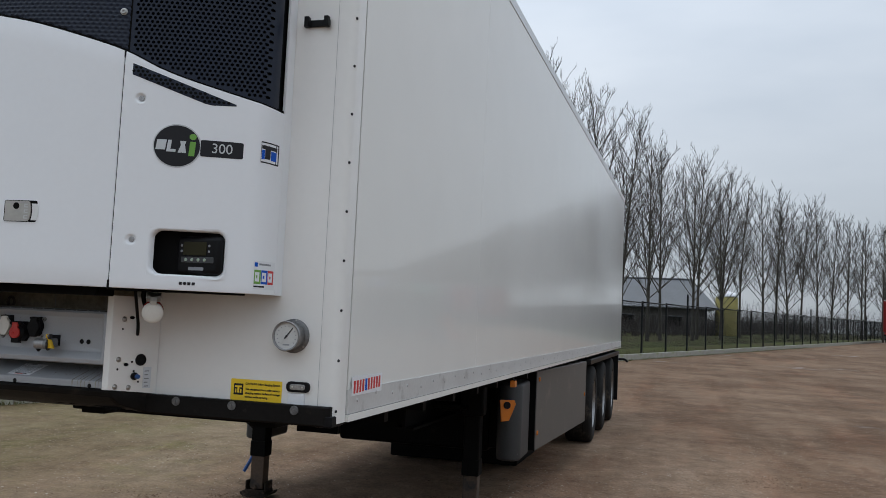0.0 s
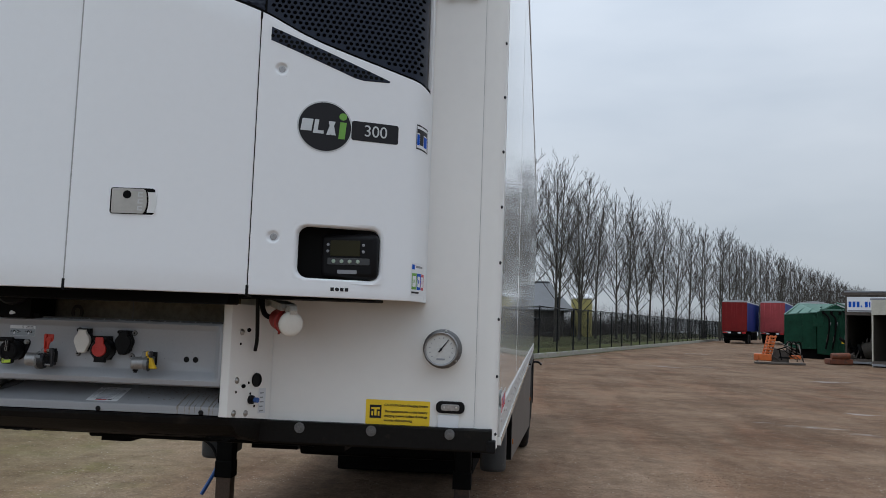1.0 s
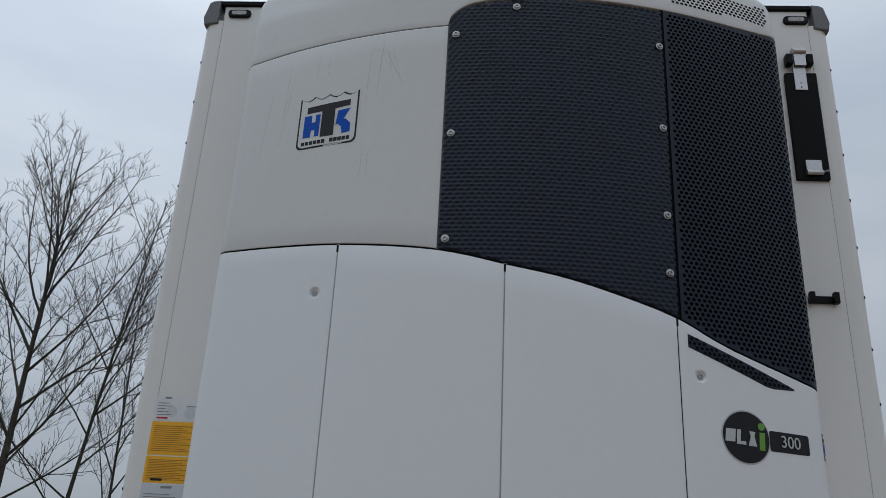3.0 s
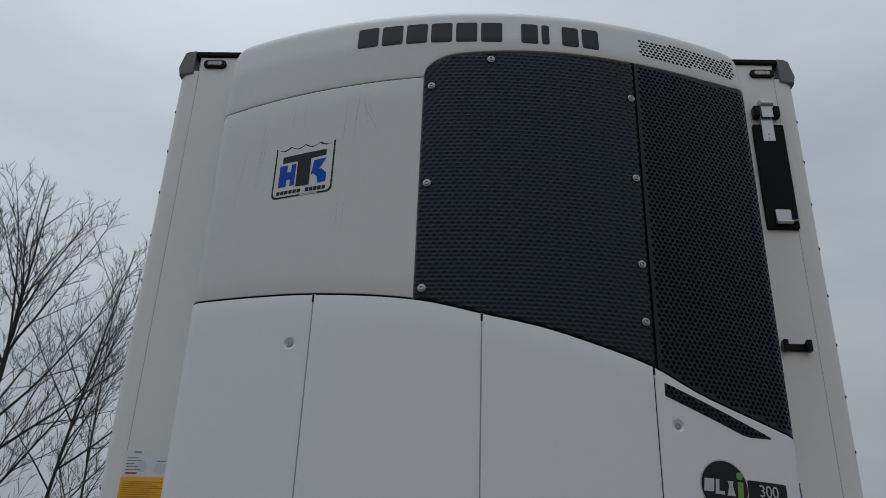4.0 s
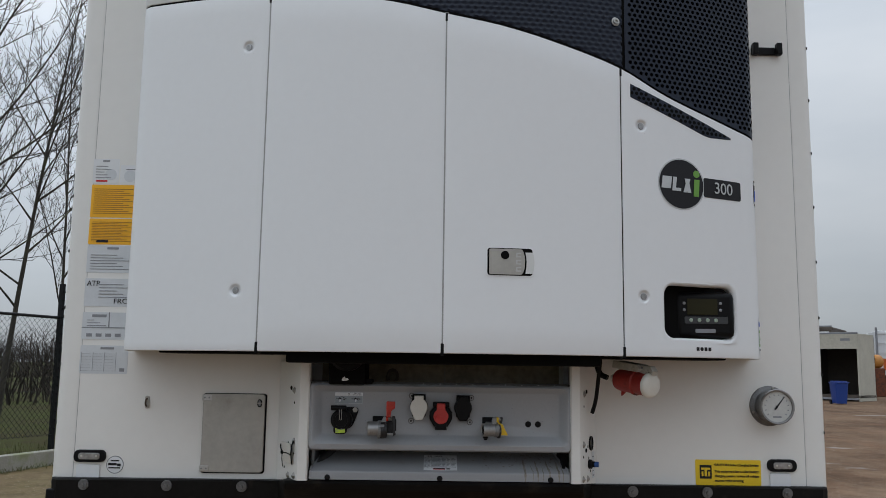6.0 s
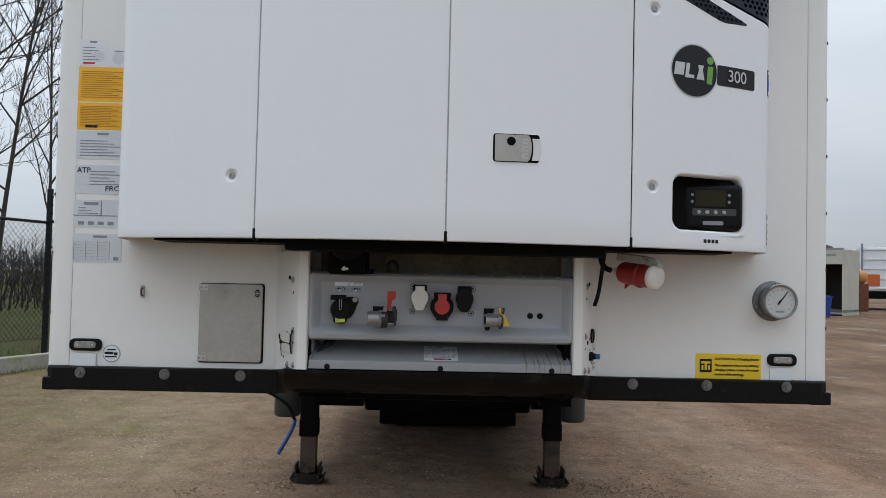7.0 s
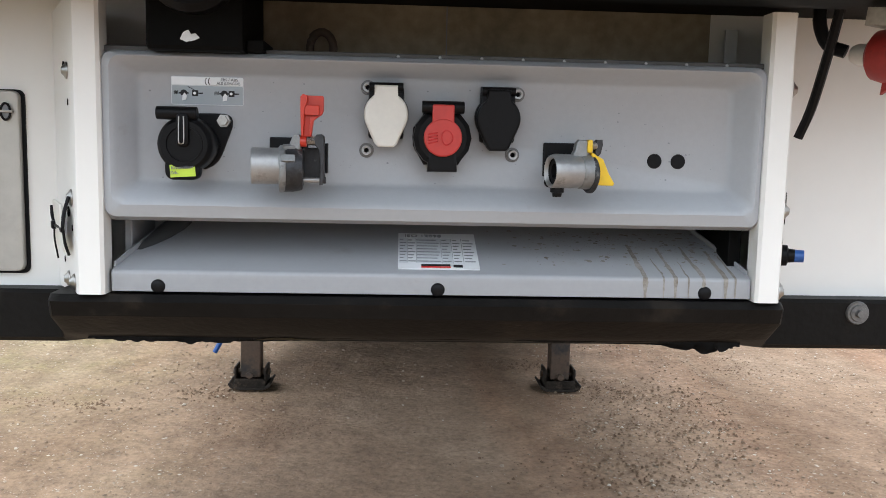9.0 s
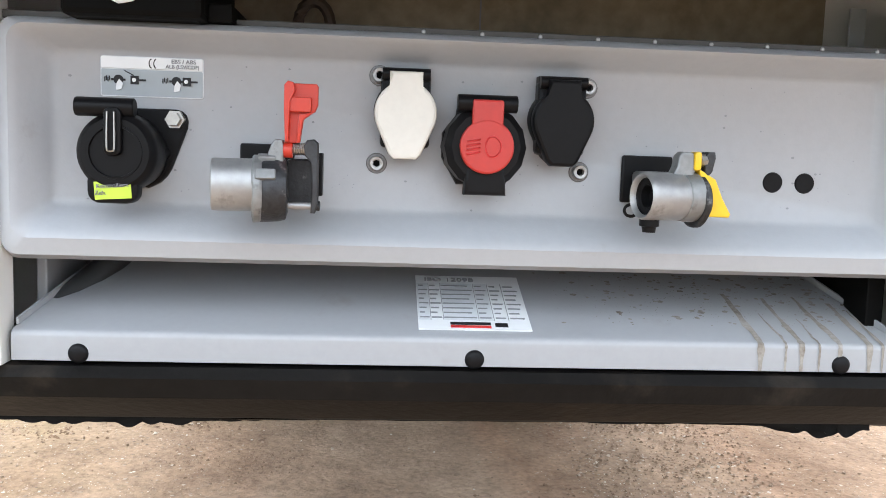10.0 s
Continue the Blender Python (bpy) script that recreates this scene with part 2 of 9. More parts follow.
def mat_ground():
    """Trodden gravelly earth: brown dirt, paler dry patches, darker damp ruts and speckles of grit."""
    m = bpy.data.materials.new("gravelly_earth")
    m.use_nodes = True
    n, l = m.node_tree.nodes, m.node_tree.links
    b = n["Principled BSDF"]
    co = n.new("ShaderNodeTexCoord")

    def tex(kind, scale, detail=4, vec=None):
        t = n.new(kind)
        t.inputs["Scale"].default_value = scale
        if kind == "ShaderNodeTexNoise":
            t.inputs["Detail"].default_value = detail
            t.inputs["Roughness"].default_value = 0.62
        l.new(vec or co.outputs["Object"], t.inputs["Vector"])
        return t

    def ramp(src, stops):
        r = n.new("ShaderNodeValToRGB")
        r.color_ramp.elements[0].position, r.color_ramp.elements[0].color = stops[0][0], (*stops[0][1], 1)
        r.color_ramp.elements[1].position, r.color_ramp.elements[1].color = stops[-1][0], (*stops[-1][1], 1)
        for p, c in stops[1:-1]:
            r.color_ramp.elements.new(p).color = (*c, 1)
        l.new(src, r.inputs[0])
        return r.outputs[0]

    def mix(f, a, c, mode="MIX"):
        x = n.new("ShaderNodeMixRGB")
        x.blend_type = mode
        if isinstance(f, float):
            x.inputs[0].default_value = f
        else:
            l.new(f, x.inputs[0])
        l.new(a, x.inputs[1])
        if isinstance(c, tuple):
            x.inputs[2].default_value = (*c, 1)
        else:
            l.new(c, x.inputs[2])
        return x.outputs[0]

    def place(lo, hi, a, b):
        """0 to 1 along a * x + b * y from lo to hi."""
        x = n.new("ShaderNodeVectorMath")
        x.operation = "DOT_PRODUCT"
        x.inputs[1].default_value = (a, b, 0)
        l.new(co.outputs["Object"], x.inputs[0])
        r = n.new("ShaderNodeMapRange")
        r.interpolation_type = "SMOOTHSTEP"
        r.inputs[1].default_value, r.inputs[2].default_value = lo, hi
        l.new(x.outputs["Value"], r.inputs[0])
        return r.outputs[0]

    def mapped(turn, sx, sy):
        m2 = n.new("ShaderNodeMapping")
        m2.inputs["Rotation"].default_value = (0, 0, radians(turn))
        m2.inputs["Scale"].default_value = (sx, sy, 1.0)
        l.new(co.outputs["Object"], m2.inputs[0])
        return m2.outputs[0]

    tracks = mapped(-62, 1.0, 0.16)
    across = mapped(-20, 0.55, 1.0)
    # packed brown earth, paler where it has dried
    base = ramp(tex("ShaderNodeTexNoise", 0.5, 6).outputs["Fac"], [(0.3, (0.205, 0.134, 0.090)), (0.5, (0.270, 0.188, 0.130)), (0.72, (0.335, 0.250, 0.182))])
    mid = ramp(tex("ShaderNodeTexNoise", 4.0, 7).outputs["Fac"], [(0.3, (0.80, 0.79, 0.78)), (0.7, (1.14, 1.13, 1.11))])
    c = mix(1.0, base, mid, "MULTIPLY")
    crumb = ramp(tex("ShaderNodeTexNoise", 34.0, 5).outputs["Fac"], [(0.30, (0.72, 0.71, 0.70)), (0.5, (1.0, 1.0, 1.0)), (0.72, (1.22, 1.21, 1.19))])
    c = mix(1.0, c, crumb, "MULTIPLY")
    brick = ramp(tex("ShaderNodeTexNoise", 0.9, 4, tracks).outputs["Fac"], [(0.52, (0, 0, 0)), (0.70, (0.55, 0.55, 0.55))])
    c = mix(brick, c, mix(1.0, c, (1.16, 0.94, 0.86), "MULTIPLY"))
    ruts = ramp(tex("ShaderNodeTexNoise", 0.8, 5, tracks).outputs["Fac"], [(0.47, (0, 0, 0)), (0.62, (1, 1, 1))])
    c = mix(ruts, c, mix(1.0, c, (0.76, 0.72, 0.68), "MULTIPLY"))
    # greyer, mossy gravel towards the kerb
    west = mix(1.0, place(0.2, 3.2, -1.0, 0.0), ramp(tex("ShaderNodeTexNoise", 0.6, 5).outputs["Fac"], [(0.30, (0.25, 0.25, 0.25)), (0.62, (1, 1, 1))]), "MULTIPLY")
    c = mix(west, c, mix(1.0, c, (0.80, 0.87, 0.78), "MULTIPLY"))
    moss = mix(1.0, west, ramp(tex("ShaderNodeTexNoise", 1.4, 7).outputs["Fac"], [(0.50, (0, 0, 0)), (0.66, (0.8, 0.8, 0.8))]), "MULTIPLY")
    c = mix(moss, c, mix(1.0, c, (0.78, 0.88, 0.60), "MULTIPLY"))
    c = mix(place(2.4, 4.6, -1.0, 0.0), c, mix(1.0, c, (0.74, 0.78, 0.68), "MULTIPLY"))
    # driven mud over the open yard, darker with distance along x and y
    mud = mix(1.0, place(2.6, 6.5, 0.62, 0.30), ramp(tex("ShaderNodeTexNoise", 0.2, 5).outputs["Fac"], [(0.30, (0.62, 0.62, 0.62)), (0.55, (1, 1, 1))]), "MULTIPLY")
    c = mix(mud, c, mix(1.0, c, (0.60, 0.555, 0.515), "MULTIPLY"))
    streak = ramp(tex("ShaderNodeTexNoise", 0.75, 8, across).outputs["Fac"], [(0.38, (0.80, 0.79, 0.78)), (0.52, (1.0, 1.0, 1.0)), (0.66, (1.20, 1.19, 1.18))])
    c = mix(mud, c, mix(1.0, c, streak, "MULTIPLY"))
    # stones pressed into the surface, in two sizes
    vor = tex("ShaderNodeTexVoronoi", 21.0)
    stones = mix(1.0, ramp(vor.outputs["Distance"], [(0.15, (1, 1, 1)), (0.24, (0, 0, 0))]), ramp(vor.outputs["Color"], [(0.50, (0, 0, 0)), (0.54, (1, 1, 1))]), "MULTIPLY")
    vor2 = tex("ShaderNodeTexVoronoi", 62.0)
    small = mix(1.0, ramp(vor2.outputs["Distance"], [(0.18, (1, 1, 1)), (0.30, (0, 0, 0))]), ramp(vor2.outputs["Color"], [(0.50, (0, 0, 0)), (0.55, (1, 1, 1))]), "MULTIPLY")
    tint = ramp(tex("ShaderNodeTexNoise", 17.0, 1).outputs["Fac"], [(0.32, (0.13, 0.095, 0.068)), (0.48, (0.26, 0.20, 0.15)), (0.66, (0.47, 0.42, 0.35))])
    bare = ramp(tex("ShaderNodeTexNoise", 1.1, 4).outputs["Fac"], [(0.34, (0.45, 0.45, 0.45)), (0.52, (1, 1, 1))])
    grit = mix(1.0, mix(1.0, stones, small, "LIGHTEN"), bare, "MULTIPLY")
    # packed smooth between the landing legs, where rain and wheels don't reach
    lane = mix(1.0, place(-1.15, -0.55, 1.0, 0.0), place(-1.15, -0.55, -1.0, 0.0), "MULTIPLY")
    lane = mix(1.0, lane, place(0.2, 1.6, 0.0, 1.0), "MULTIPLY")
    grit = mix(lane, grit, mix(1.0, grit, (0.16, 0.16, 0.16), "MULTIPLY"))
    c = mix(grit, c, tint)
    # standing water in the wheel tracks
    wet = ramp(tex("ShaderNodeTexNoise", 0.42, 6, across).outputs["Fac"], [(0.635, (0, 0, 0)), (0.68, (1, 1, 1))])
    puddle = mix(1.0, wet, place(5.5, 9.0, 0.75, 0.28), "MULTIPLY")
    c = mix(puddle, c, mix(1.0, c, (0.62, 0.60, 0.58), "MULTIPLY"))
    l.new(c, b.inputs["Base Color"])
    sp = n.new("ShaderNodeMapRange")
    sp.inputs[3].default_value, sp.inputs[4].default_value = 0.14, 0.5
    l.new(puddle, sp.inputs[0])
    l.new(sp.outputs[0], b.inputs["Specular IOR Level"])
    rr = n.new("ShaderNodeMapRange")
    rr.inputs[3].default_value, rr.inputs[4].default_value = 0.92, 0.34
    l.new(puddle, rr.inputs[0])
    l.new(rr.outputs[0], b.inputs["Roughness"])
    rough = n.new("ShaderNodeMath")
    rough.operation = "MULTIPLY_ADD"
    rough.inputs[1].default_value = 0.55
    l.new(grit, rough.inputs[0])
    l.new(tex("ShaderNodeTexNoise", 24.0, 7).outputs["Fac"], rough.inputs[2])
    b1 = n.new("ShaderNodeBump")
    b1.inputs["Distance"].default_value = 0.012
    calm = n.new("ShaderNodeMapRange")
    calm.inputs[3].default_value, calm.inputs[4].default_value = 0.85, 0.0
    l.new(puddle, calm.inputs[0])
    l.new(calm.outputs[0], b1.inputs["Strength"])
    l.new(rough.outputs[0], b1.inputs["Height"])
    b2 = n.new("ShaderNodeBump")
    b2.inputs["Distance"].default_value = 0.05
    l.new(calm.outputs[0], b2.inputs["Strength"])
    l.new(tex("ShaderNodeTexNoise", 5.0, 6).outputs["Fac"], b2.inputs["Height"])
    l.new(b1.outputs[0], b2.inputs["Normal"])
    l.new(b2.outputs[0], b.inputs["Normal"])
    return m


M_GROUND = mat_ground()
M_FIELD = mat("winter_grass", (0.060, 0.076, 0.022), 0.95, color2=(0.046, 0.036, 0.021), scale=0.35, fine=4, stain=(0.050, 0.038, 0.023), stain_scale=0.25, stain_pos=0.5, bump=0.8, bump_scale=12, spec=0.05)
M_BLADE = mat("grass_blades", (0.075, 0.105, 0.028), 0.8, color2=(0.14, 0.115, 0.05), scale=2, fine=20)


def mat_stone():
    """Gravel and crumbs of earth, each of its own brown, grey or pale tan."""
    m = bpy.data.materials.new("gravel_stones")
    m.use_nodes = True
    n, l = m.node_tree.nodes, m.node_tree.links
    b = n["Principled BSDF"]
    b.inputs["Roughness"].default_value = 0.9
    b.inputs["Specular IOR Level"].default_value = 0.15
    g = n.new("ShaderNodeNewGeometry")
    r = n.new("ShaderNodeValToRGB")
    e = r.color_ramp.elements
    e[0].position, e[0].color = 0.0, (0.15, 0.105, 0.072, 1)
    e[1].position, e[1].color = 1.0, (0.50, 0.45, 0.38, 1)
    for p, c in ((0.45, (0.22, 0.158, 0.110)), (0.78, (0.28, 0.21, 0.155)), (0.93, (0.38, 0.32, 0.25))):
        e.new(p).color = (*c, 1)
    l.new(g.outputs["Random Per Island"], r.inputs[0])
    co = n.new("ShaderNodeTexCoord")
    t = n.new("ShaderNodeTexNoise")
    t.inputs["Scale"].default_value = 180
    l.new(co.outputs["Object"], t.inputs["Vector"])
    mx = n.new("ShaderNodeMixRGB")
    mx.blend_type = "OVERLAY"
    mx.inputs[0].default_value = 0.5
    l.new(r.outputs[0], mx.inputs[1])
    l.new(t.outputs["Fac"], mx.inputs[2])
    l.new(mx.outputs[0], b.inputs["Base Color"])
    return m


M_STONE = mat_stone()


# ---- mesh helpers ----
def shade(me):
    """Smooth shading; the flat main faces of bevelled plates and boxes stay flat."""
    flags = [p.use_smooth for p in me.polygons]
    me.set_sharp_from_angle(angle=radians(38))
    me.polygons.foreach_set("use_smooth", flags if any(flags) else [True] * len(flags))


def part(name, bm, material, parent=None, label="", smooth=True, loc=None):
    me = bpy.data.meshes.new(name)
    bm.to_mesh(me)
    bm.free()
    if smooth:
        shade(me)
    for m in material if isinstance(material, (list, tuple)) else [material]:
        me.materials.append(m)
    ob = new(name, me)
    if parent:
        ob.parent = parent
    if loc:
        ob.location = loc
    if label:
        tagged(ob, label)
    return ob


def piece(name, mesh, m, parent, label=""):
    ob = new(name, mesh)
    ob.parent = parent
    ob.matrix_basis = m
    if label:
        tagged(ob, label)
    return ob


def thing(name, label, category, group="", loc=(0, 0, 0), kind=""):
    ob = new(name)
    ob.location = loc
    ob.empty_display_size = 0.1
    return tagged(ob, label, category, group, kind)


def box(x0, x1, y0, y1, z0, z1, bevel=0.0, seg=2, bm=None):
    keep = bm
    b = bmesh.new()
    bmesh.ops.create_cube(b, size=1, matrix=Matrix.LocRotScale(((x0 + x1) / 2, (y0 + y1) / 2, (z0 + z1) / 2), None, (x1 - x0, y1 - y0, z1 - z0)))
    if bevel:
        bmesh.ops.bevel(b, geom=b.edges[:], offset=bevel, segments=seg, profile=0.5, affect="EDGES")
        main = sorted(b.faces, key=lambda f: -f.calc_area())[:6]
        for f in b.faces:
            f.smooth = f not in main
    return join(keep, b)


def join(bm, b):
    if bm is None:
        return b
    me = bpy.data.meshes.new("tmp")
    b.to_mesh(me)
    b.free()
    bm.from_mesh(me)
    bpy.data.meshes.remove(me)
    return bm


def rod(p0, p1, r0, r1=None, n=16, bevel=0.0, bm=None, cap=True):
    """A round bar from p0 to p1, tapered from r0 to r1."""
    r1 = r0 if r1 is None else r1
    p0, p1 = Vector(p0), Vector(p1)
    d = p1 - p0
    b = bmesh.new()
    m = Matrix.Translation((p0 + p1) / 2) @ d.to_track_quat("Z", "Y").to_matrix().to_4x4()
    bmesh.ops.create_cone(b, cap_ends=cap, segments=n, radius1=r0, radius2=r1, depth=d.length, matrix=m)
    if bevel:
        es = [e for e in b.edges if any(len(f.verts) > 4 for f in e.link_faces)]
        bmesh.ops.bevel(b, geom=es, offset=bevel, segments=2, profile=0.5, affect="EDGES")
    for f in b.faces:
        f.smooth = len(f.verts) < 5
    return join(bm, b)


def tube(pts, r, n=8, bm=None):
    """A bent round bar or hose through the points."""
    b = bmesh.new()
    pts = [Vector(p) for p in pts]
    rings = []
    up = Vector((0.3, 0.2, 0.93))
    for i, p in enumerate(pts):
        d = (pts[min(i + 1, len(pts) - 1)] - pts[max(i - 1, 0)]).normalized()
        u = d.cross(up).normalized()
        v = d.cross(u)
        rings.append([b.verts.new(p + r * (math.cos(2 * math.pi * k / n) * u + math.sin(2 * math.pi * k / n) * v)) for k in range(n)])
    for a, c in zip(rings, rings[1:]):
        for k in range(n):
            b.faces.new((a[k], a[(k + 1) % n], c[(k + 1) % n], c[k]))
    b.faces.new(rings[0][::-1])
    b.faces.new(rings[-1])
    bmesh.ops.recalc_face_normals(b, faces=b.faces[:])
    for f in b.faces:
        f.smooth = True
    return join(bm, b)


def smooth_path(pts, k=6):
    """Catmull-Rom through the points."""
    p = [Vector(q) for q in pts]
    p = [2 * p[0] - p[1]] + p + [2 * p[-1] - p[-2]]
    out = []
    for i in range(1, len(p) - 2):
        for j in range(k):
            t = j / k
            a, b, c, d = p[i - 1], p[i], p[i + 1], p[i + 2]
            out.append(0.5 * (2 * b + (c - a) * t + (2 * a - 5 * b + 4 * c - d) * t * t + (3 * b - a - 3 * c + d) * t ** 3))
    return out + [p[-2]]


def prism(pts, y0, y1, bevel=0.0, bm=None, seg=2):
    """An outline in x and z, drawn out from y0 (front) to y1 (back)."""
    b = bmesh.new()
    lo = [b.verts.new((x, y0, z)) for x, z in pts]
    f = b.faces.new(lo)
    r = bmesh.ops.extrude_face_region(b, geom=[f])
    for v in r["geom"]:
        if isinstance(v, bmesh.types.BMVert):
            v.co.y = y1
    bmesh.ops.recalc_face_normals(b, faces=b.faces[:])
    if bevel:
        es = [e for e in b.edges if all(abs(v.co.y - y0) < 1e-6 for v in e.verts)]
        bmesh.ops.bevel(b, geom=es, offset=bevel, segments=seg, profile=0.5, affect="EDGES")
        b.normal_update()
        for f in b.faces:
            f.smooth = abs(f.normal.y) < 0.999
    return join(bm, b)


def rrect(x0, x1, z0, z1, r, n=5):
    """A rectangle with rounded corners, in x and z."""
    out = []
    for cx, cz, a in ((x1 - r, z1 - r, 0), (x0 + r, z1 - r, 90), (x0 + r, z0 + r, 180), (x1 - r, z0 + r, 270)):
        for i in range(n + 1):
            t = radians(a + 90 * i / n)
            out.append((cx + r * math.cos(t), cz + r * math.sin(t)))
    return out


def disc(cx, cz, r, n=24):
    return [(cx + r * math.cos(2 * math.pi * i / n), cz + r * math.sin(2 * math.pi * i / n)) for i in range(n)]


def lathe(profile, n=24, m=None, bm=None):
    """A turned shape: (radius, height) pairs round the z axis, then set at m."""
    b = bmesh.new()
    rings = []
    for r, h in profile:
        if r < 1e-6:
            rings.append([b.verts.new((0, 0, h))])
        else:
            rings.append([b.verts.new((r * math.cos(2 * math.pi * k / n), r * math.sin(2 * math.pi * k / n), h)) for k in range(n)])
    for a, c in zip(rings, rings[1:]):
        for k in range(n):
            k2 = (k + 1) % n
            if len(a) == 1 and len(c) > 1:
                b.faces.new((a[0], c[k], c[k2]))
            elif len(c) == 1 and len(a) > 1:
                b.faces.new((a[k], a[k2], c[0]))
            elif len(a) > 1:
                b.faces.new((a[k], a[k2], c[k2], c[k]))
    bmesh.ops.recalc_face_normals(b, faces=b.faces[:])
    for f in b.faces:
        f.smooth = True
    if m is not None:
        b.transform(m)
    return join(bm, b)


TO_FRONT = Matrix.Rotation(radians(90), 4, "X")  # z axis to -y


def mesh_of(bm, name, material, smooth=True):
    me = bpy.data.meshes.new(name)
    bm.to_mesh(me)
    bm.free()
    if smooth:
        shade(me)
    me.materials.append(material)
    return me


def lettering(text, size, material, m, parent, name="lettering", width=None, bold=0.0):
    """Raised print in the built-in font, as a mesh set at m."""
    cu = bpy.data.curves.new("print", "FONT")
    cu.body, cu.size, cu.extrude, cu.offset = text, size, 0.0006, bold
    cu.align_x, cu.align_y = "CENTER", "CENTER"
    tmp = bpy.data.objects.new("tmp_print", cu)
    scene.collection.objects.link(tmp)
    bpy.context.view_layer.update()
    me = bpy.data.meshes.new_from_object(tmp.evaluated_get(bpy.context.evaluated_depsgraph_get()))
    s = width / max(1e-6, tmp.dimensions.x) if width else 1.0
    bpy.data.objects.remove(tmp)
    me.transform(Matrix.Diagonal((s, 1, 1, 1)))
    me.materials.clear()
    me.materials.append(material)
    ob = new(name, me)
    ob.parent = parent
    ob.matrix_basis = m
    return ob


UPRIGHT = Matrix.Rotation(radians(90), 4, "X")


def bars(rects, y, material, parent, name="print", label=""):
    """Plain printed bars, thin and proud of the surface at y."""
    b = bmesh.new()
    for x0, x1, z0, z1 in rects:
        box(x0, x1, y - 0.0012, y, z0, z1, bm=b)
    return part(name, b, material, parent, label, smooth=False)


SHEAR = 0.0354


def sh(y):
    return SHEAR * max(0.0, y)


# ---- ground ----
def slope(y):
    return 0.0087 * (min(max(y, -6), 130) - 4)


def kerb_x(y):
    return -9.95 + 0.35 * y


def build_ground():
    ys = [-400, -120, -40, -12] + [-8 + 0.5 * i for i in range(62)] + [25, 30, 36, 44, 54, 66, 80, 96, 115, 140, 180, 260, 420, 900, 1800]
    xs = [-1500, -500, -200, -90, -45, -28, -18, -12] + [-9 + 0.5 * i for i in range(46)] + [16, 20, 26, 34, 44, 60, 85, 130, 240, 500, 1500]
    b = bmesh.new()
    rows = []
    for y in ys:
        row = []
        for x in xs:
            h = 0.03 * noise.noise((x * 0.33, y * 0.33, 0)) + 0.012 * noise.noise((x * 1.3, y * 1.3, 4))
            near = abs(y - 4) < 2 and abs(x) < 2
            row.append(b.verts.new((x, y, slope(y) + h * (0.3 if near else 1.0))))
        rows.append(row)
    for r0, r1 in zip(rows, rows[1:]):
        for i in range(len(xs) - 1):
            b.faces.new((r0[i], r0[i + 1], r1[i + 1], r1[i]))
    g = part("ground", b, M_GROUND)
    tagged(g, "brown trodden gravelly earth yard with damp ruts", "ground", kind="structure")
    # grass beyond the kerb, a little above the yard
    b = bmesh.new()
    lo, hi = [], []
    for y in [-60, -30, -15, -5] + [i for i in range(0, 40, 2)] + [45, 55, 70, 90, 115, 150, 220, 400, 900]:
        x = kerb_x(y)
        row = [b.verts.new((x - d, y + 0.35 * d * 0.9, slope(y) + h + (0.05 * noise.noise((x - d, y, 7)) if d > 0.5 else 0)))
               for d, h in ((0.15, 0.16), (1.2, 0.22), (3, 0.28), (6, 0.3), (12, 0.3), (30, 0.35), (120, 0.5), (600, 0.5))]
        hi.append(row)
    for r0, r1 in zip(hi, hi[1:]):
        for i in range(len(r0) - 1):
            b.faces.new((r0[i], r1[i], r1[i + 1], r0[i + 1]))
    bmesh.ops.recalc_face_normals(b, faces=b.faces[:])
    f = part("grass_field", b, M_FIELD)
    tagged(f, "rough winter grass and brown field behind the fence", "grass", kind="structure")


build_ground()


def build_pebbles():
    """Loose gravel, thick near the trailer and thinner away."""
    rnd = random.Random(5)
    verts, faces = [], []
    ring = [(math.cos(k * 1.0472), math.sin(k * 1.0472)) for k in range(6)]
    dirs = [(c, s, -0.1) for c, s in ring] + [(0.62 * c, 0.62 * s, 0.5) for c, s in ring]
    fan = [(k, (k + 1) % 6, 6 + (k + 1) % 6, 6 + k) for k in range(6)] + [(6, 7, 8, 9, 10, 11)]
    for i in range(52000):
        x, y = (rnd.uniform(-3.2, 3.2), 0.2 + 6.0 * rnd.random()) if i % 3 else (rnd.uniform(-7.5, 6.5), -1 + 13 * rnd.random() ** 1.3)
        if noise.noise((x * 0.8, y * 0.8, 2)) < rnd.uniform(-0.5, 0.5):
            continue
        if abs(x) < 0.9 and y > 0.8 and rnd.random() < 0.75:
            continue
        r = 0.0028 + 0.0095 * rnd.random() ** 5
        a = rnd.uniform(0, 6.28)
        z = slope(y) + 0.03 * noise.noise((x * 0.33, y * 0.33, 0)) + 0.012 * noise.noise((x * 1.3, y * 1.3, 4)) * 0.6
        k = len(verts)
        flat = rnd.uniform(0.6, 1.0)
        for dx, dy, dz in dirs:
            s = r * rnd.uniform(0.75, 1.2)
            dy *= flat
            verts.append((x + s * (dx * math.cos(a) - dy * math.sin(a)), y + s * (dx * math.sin(a) + dy * math.cos(a)), z + s * dz))
        faces += [tuple(k + v for v in f) for f in fan]
    me = bpy.data.meshes.new("gravel")
    me.from_pydata(verts, [], faces)
    me.materials.append(M_STONE)
    tagged(new("gravel", me), "loose pale gravel scattered on the earth", "gravel", kind="stuff")


build_pebbles()


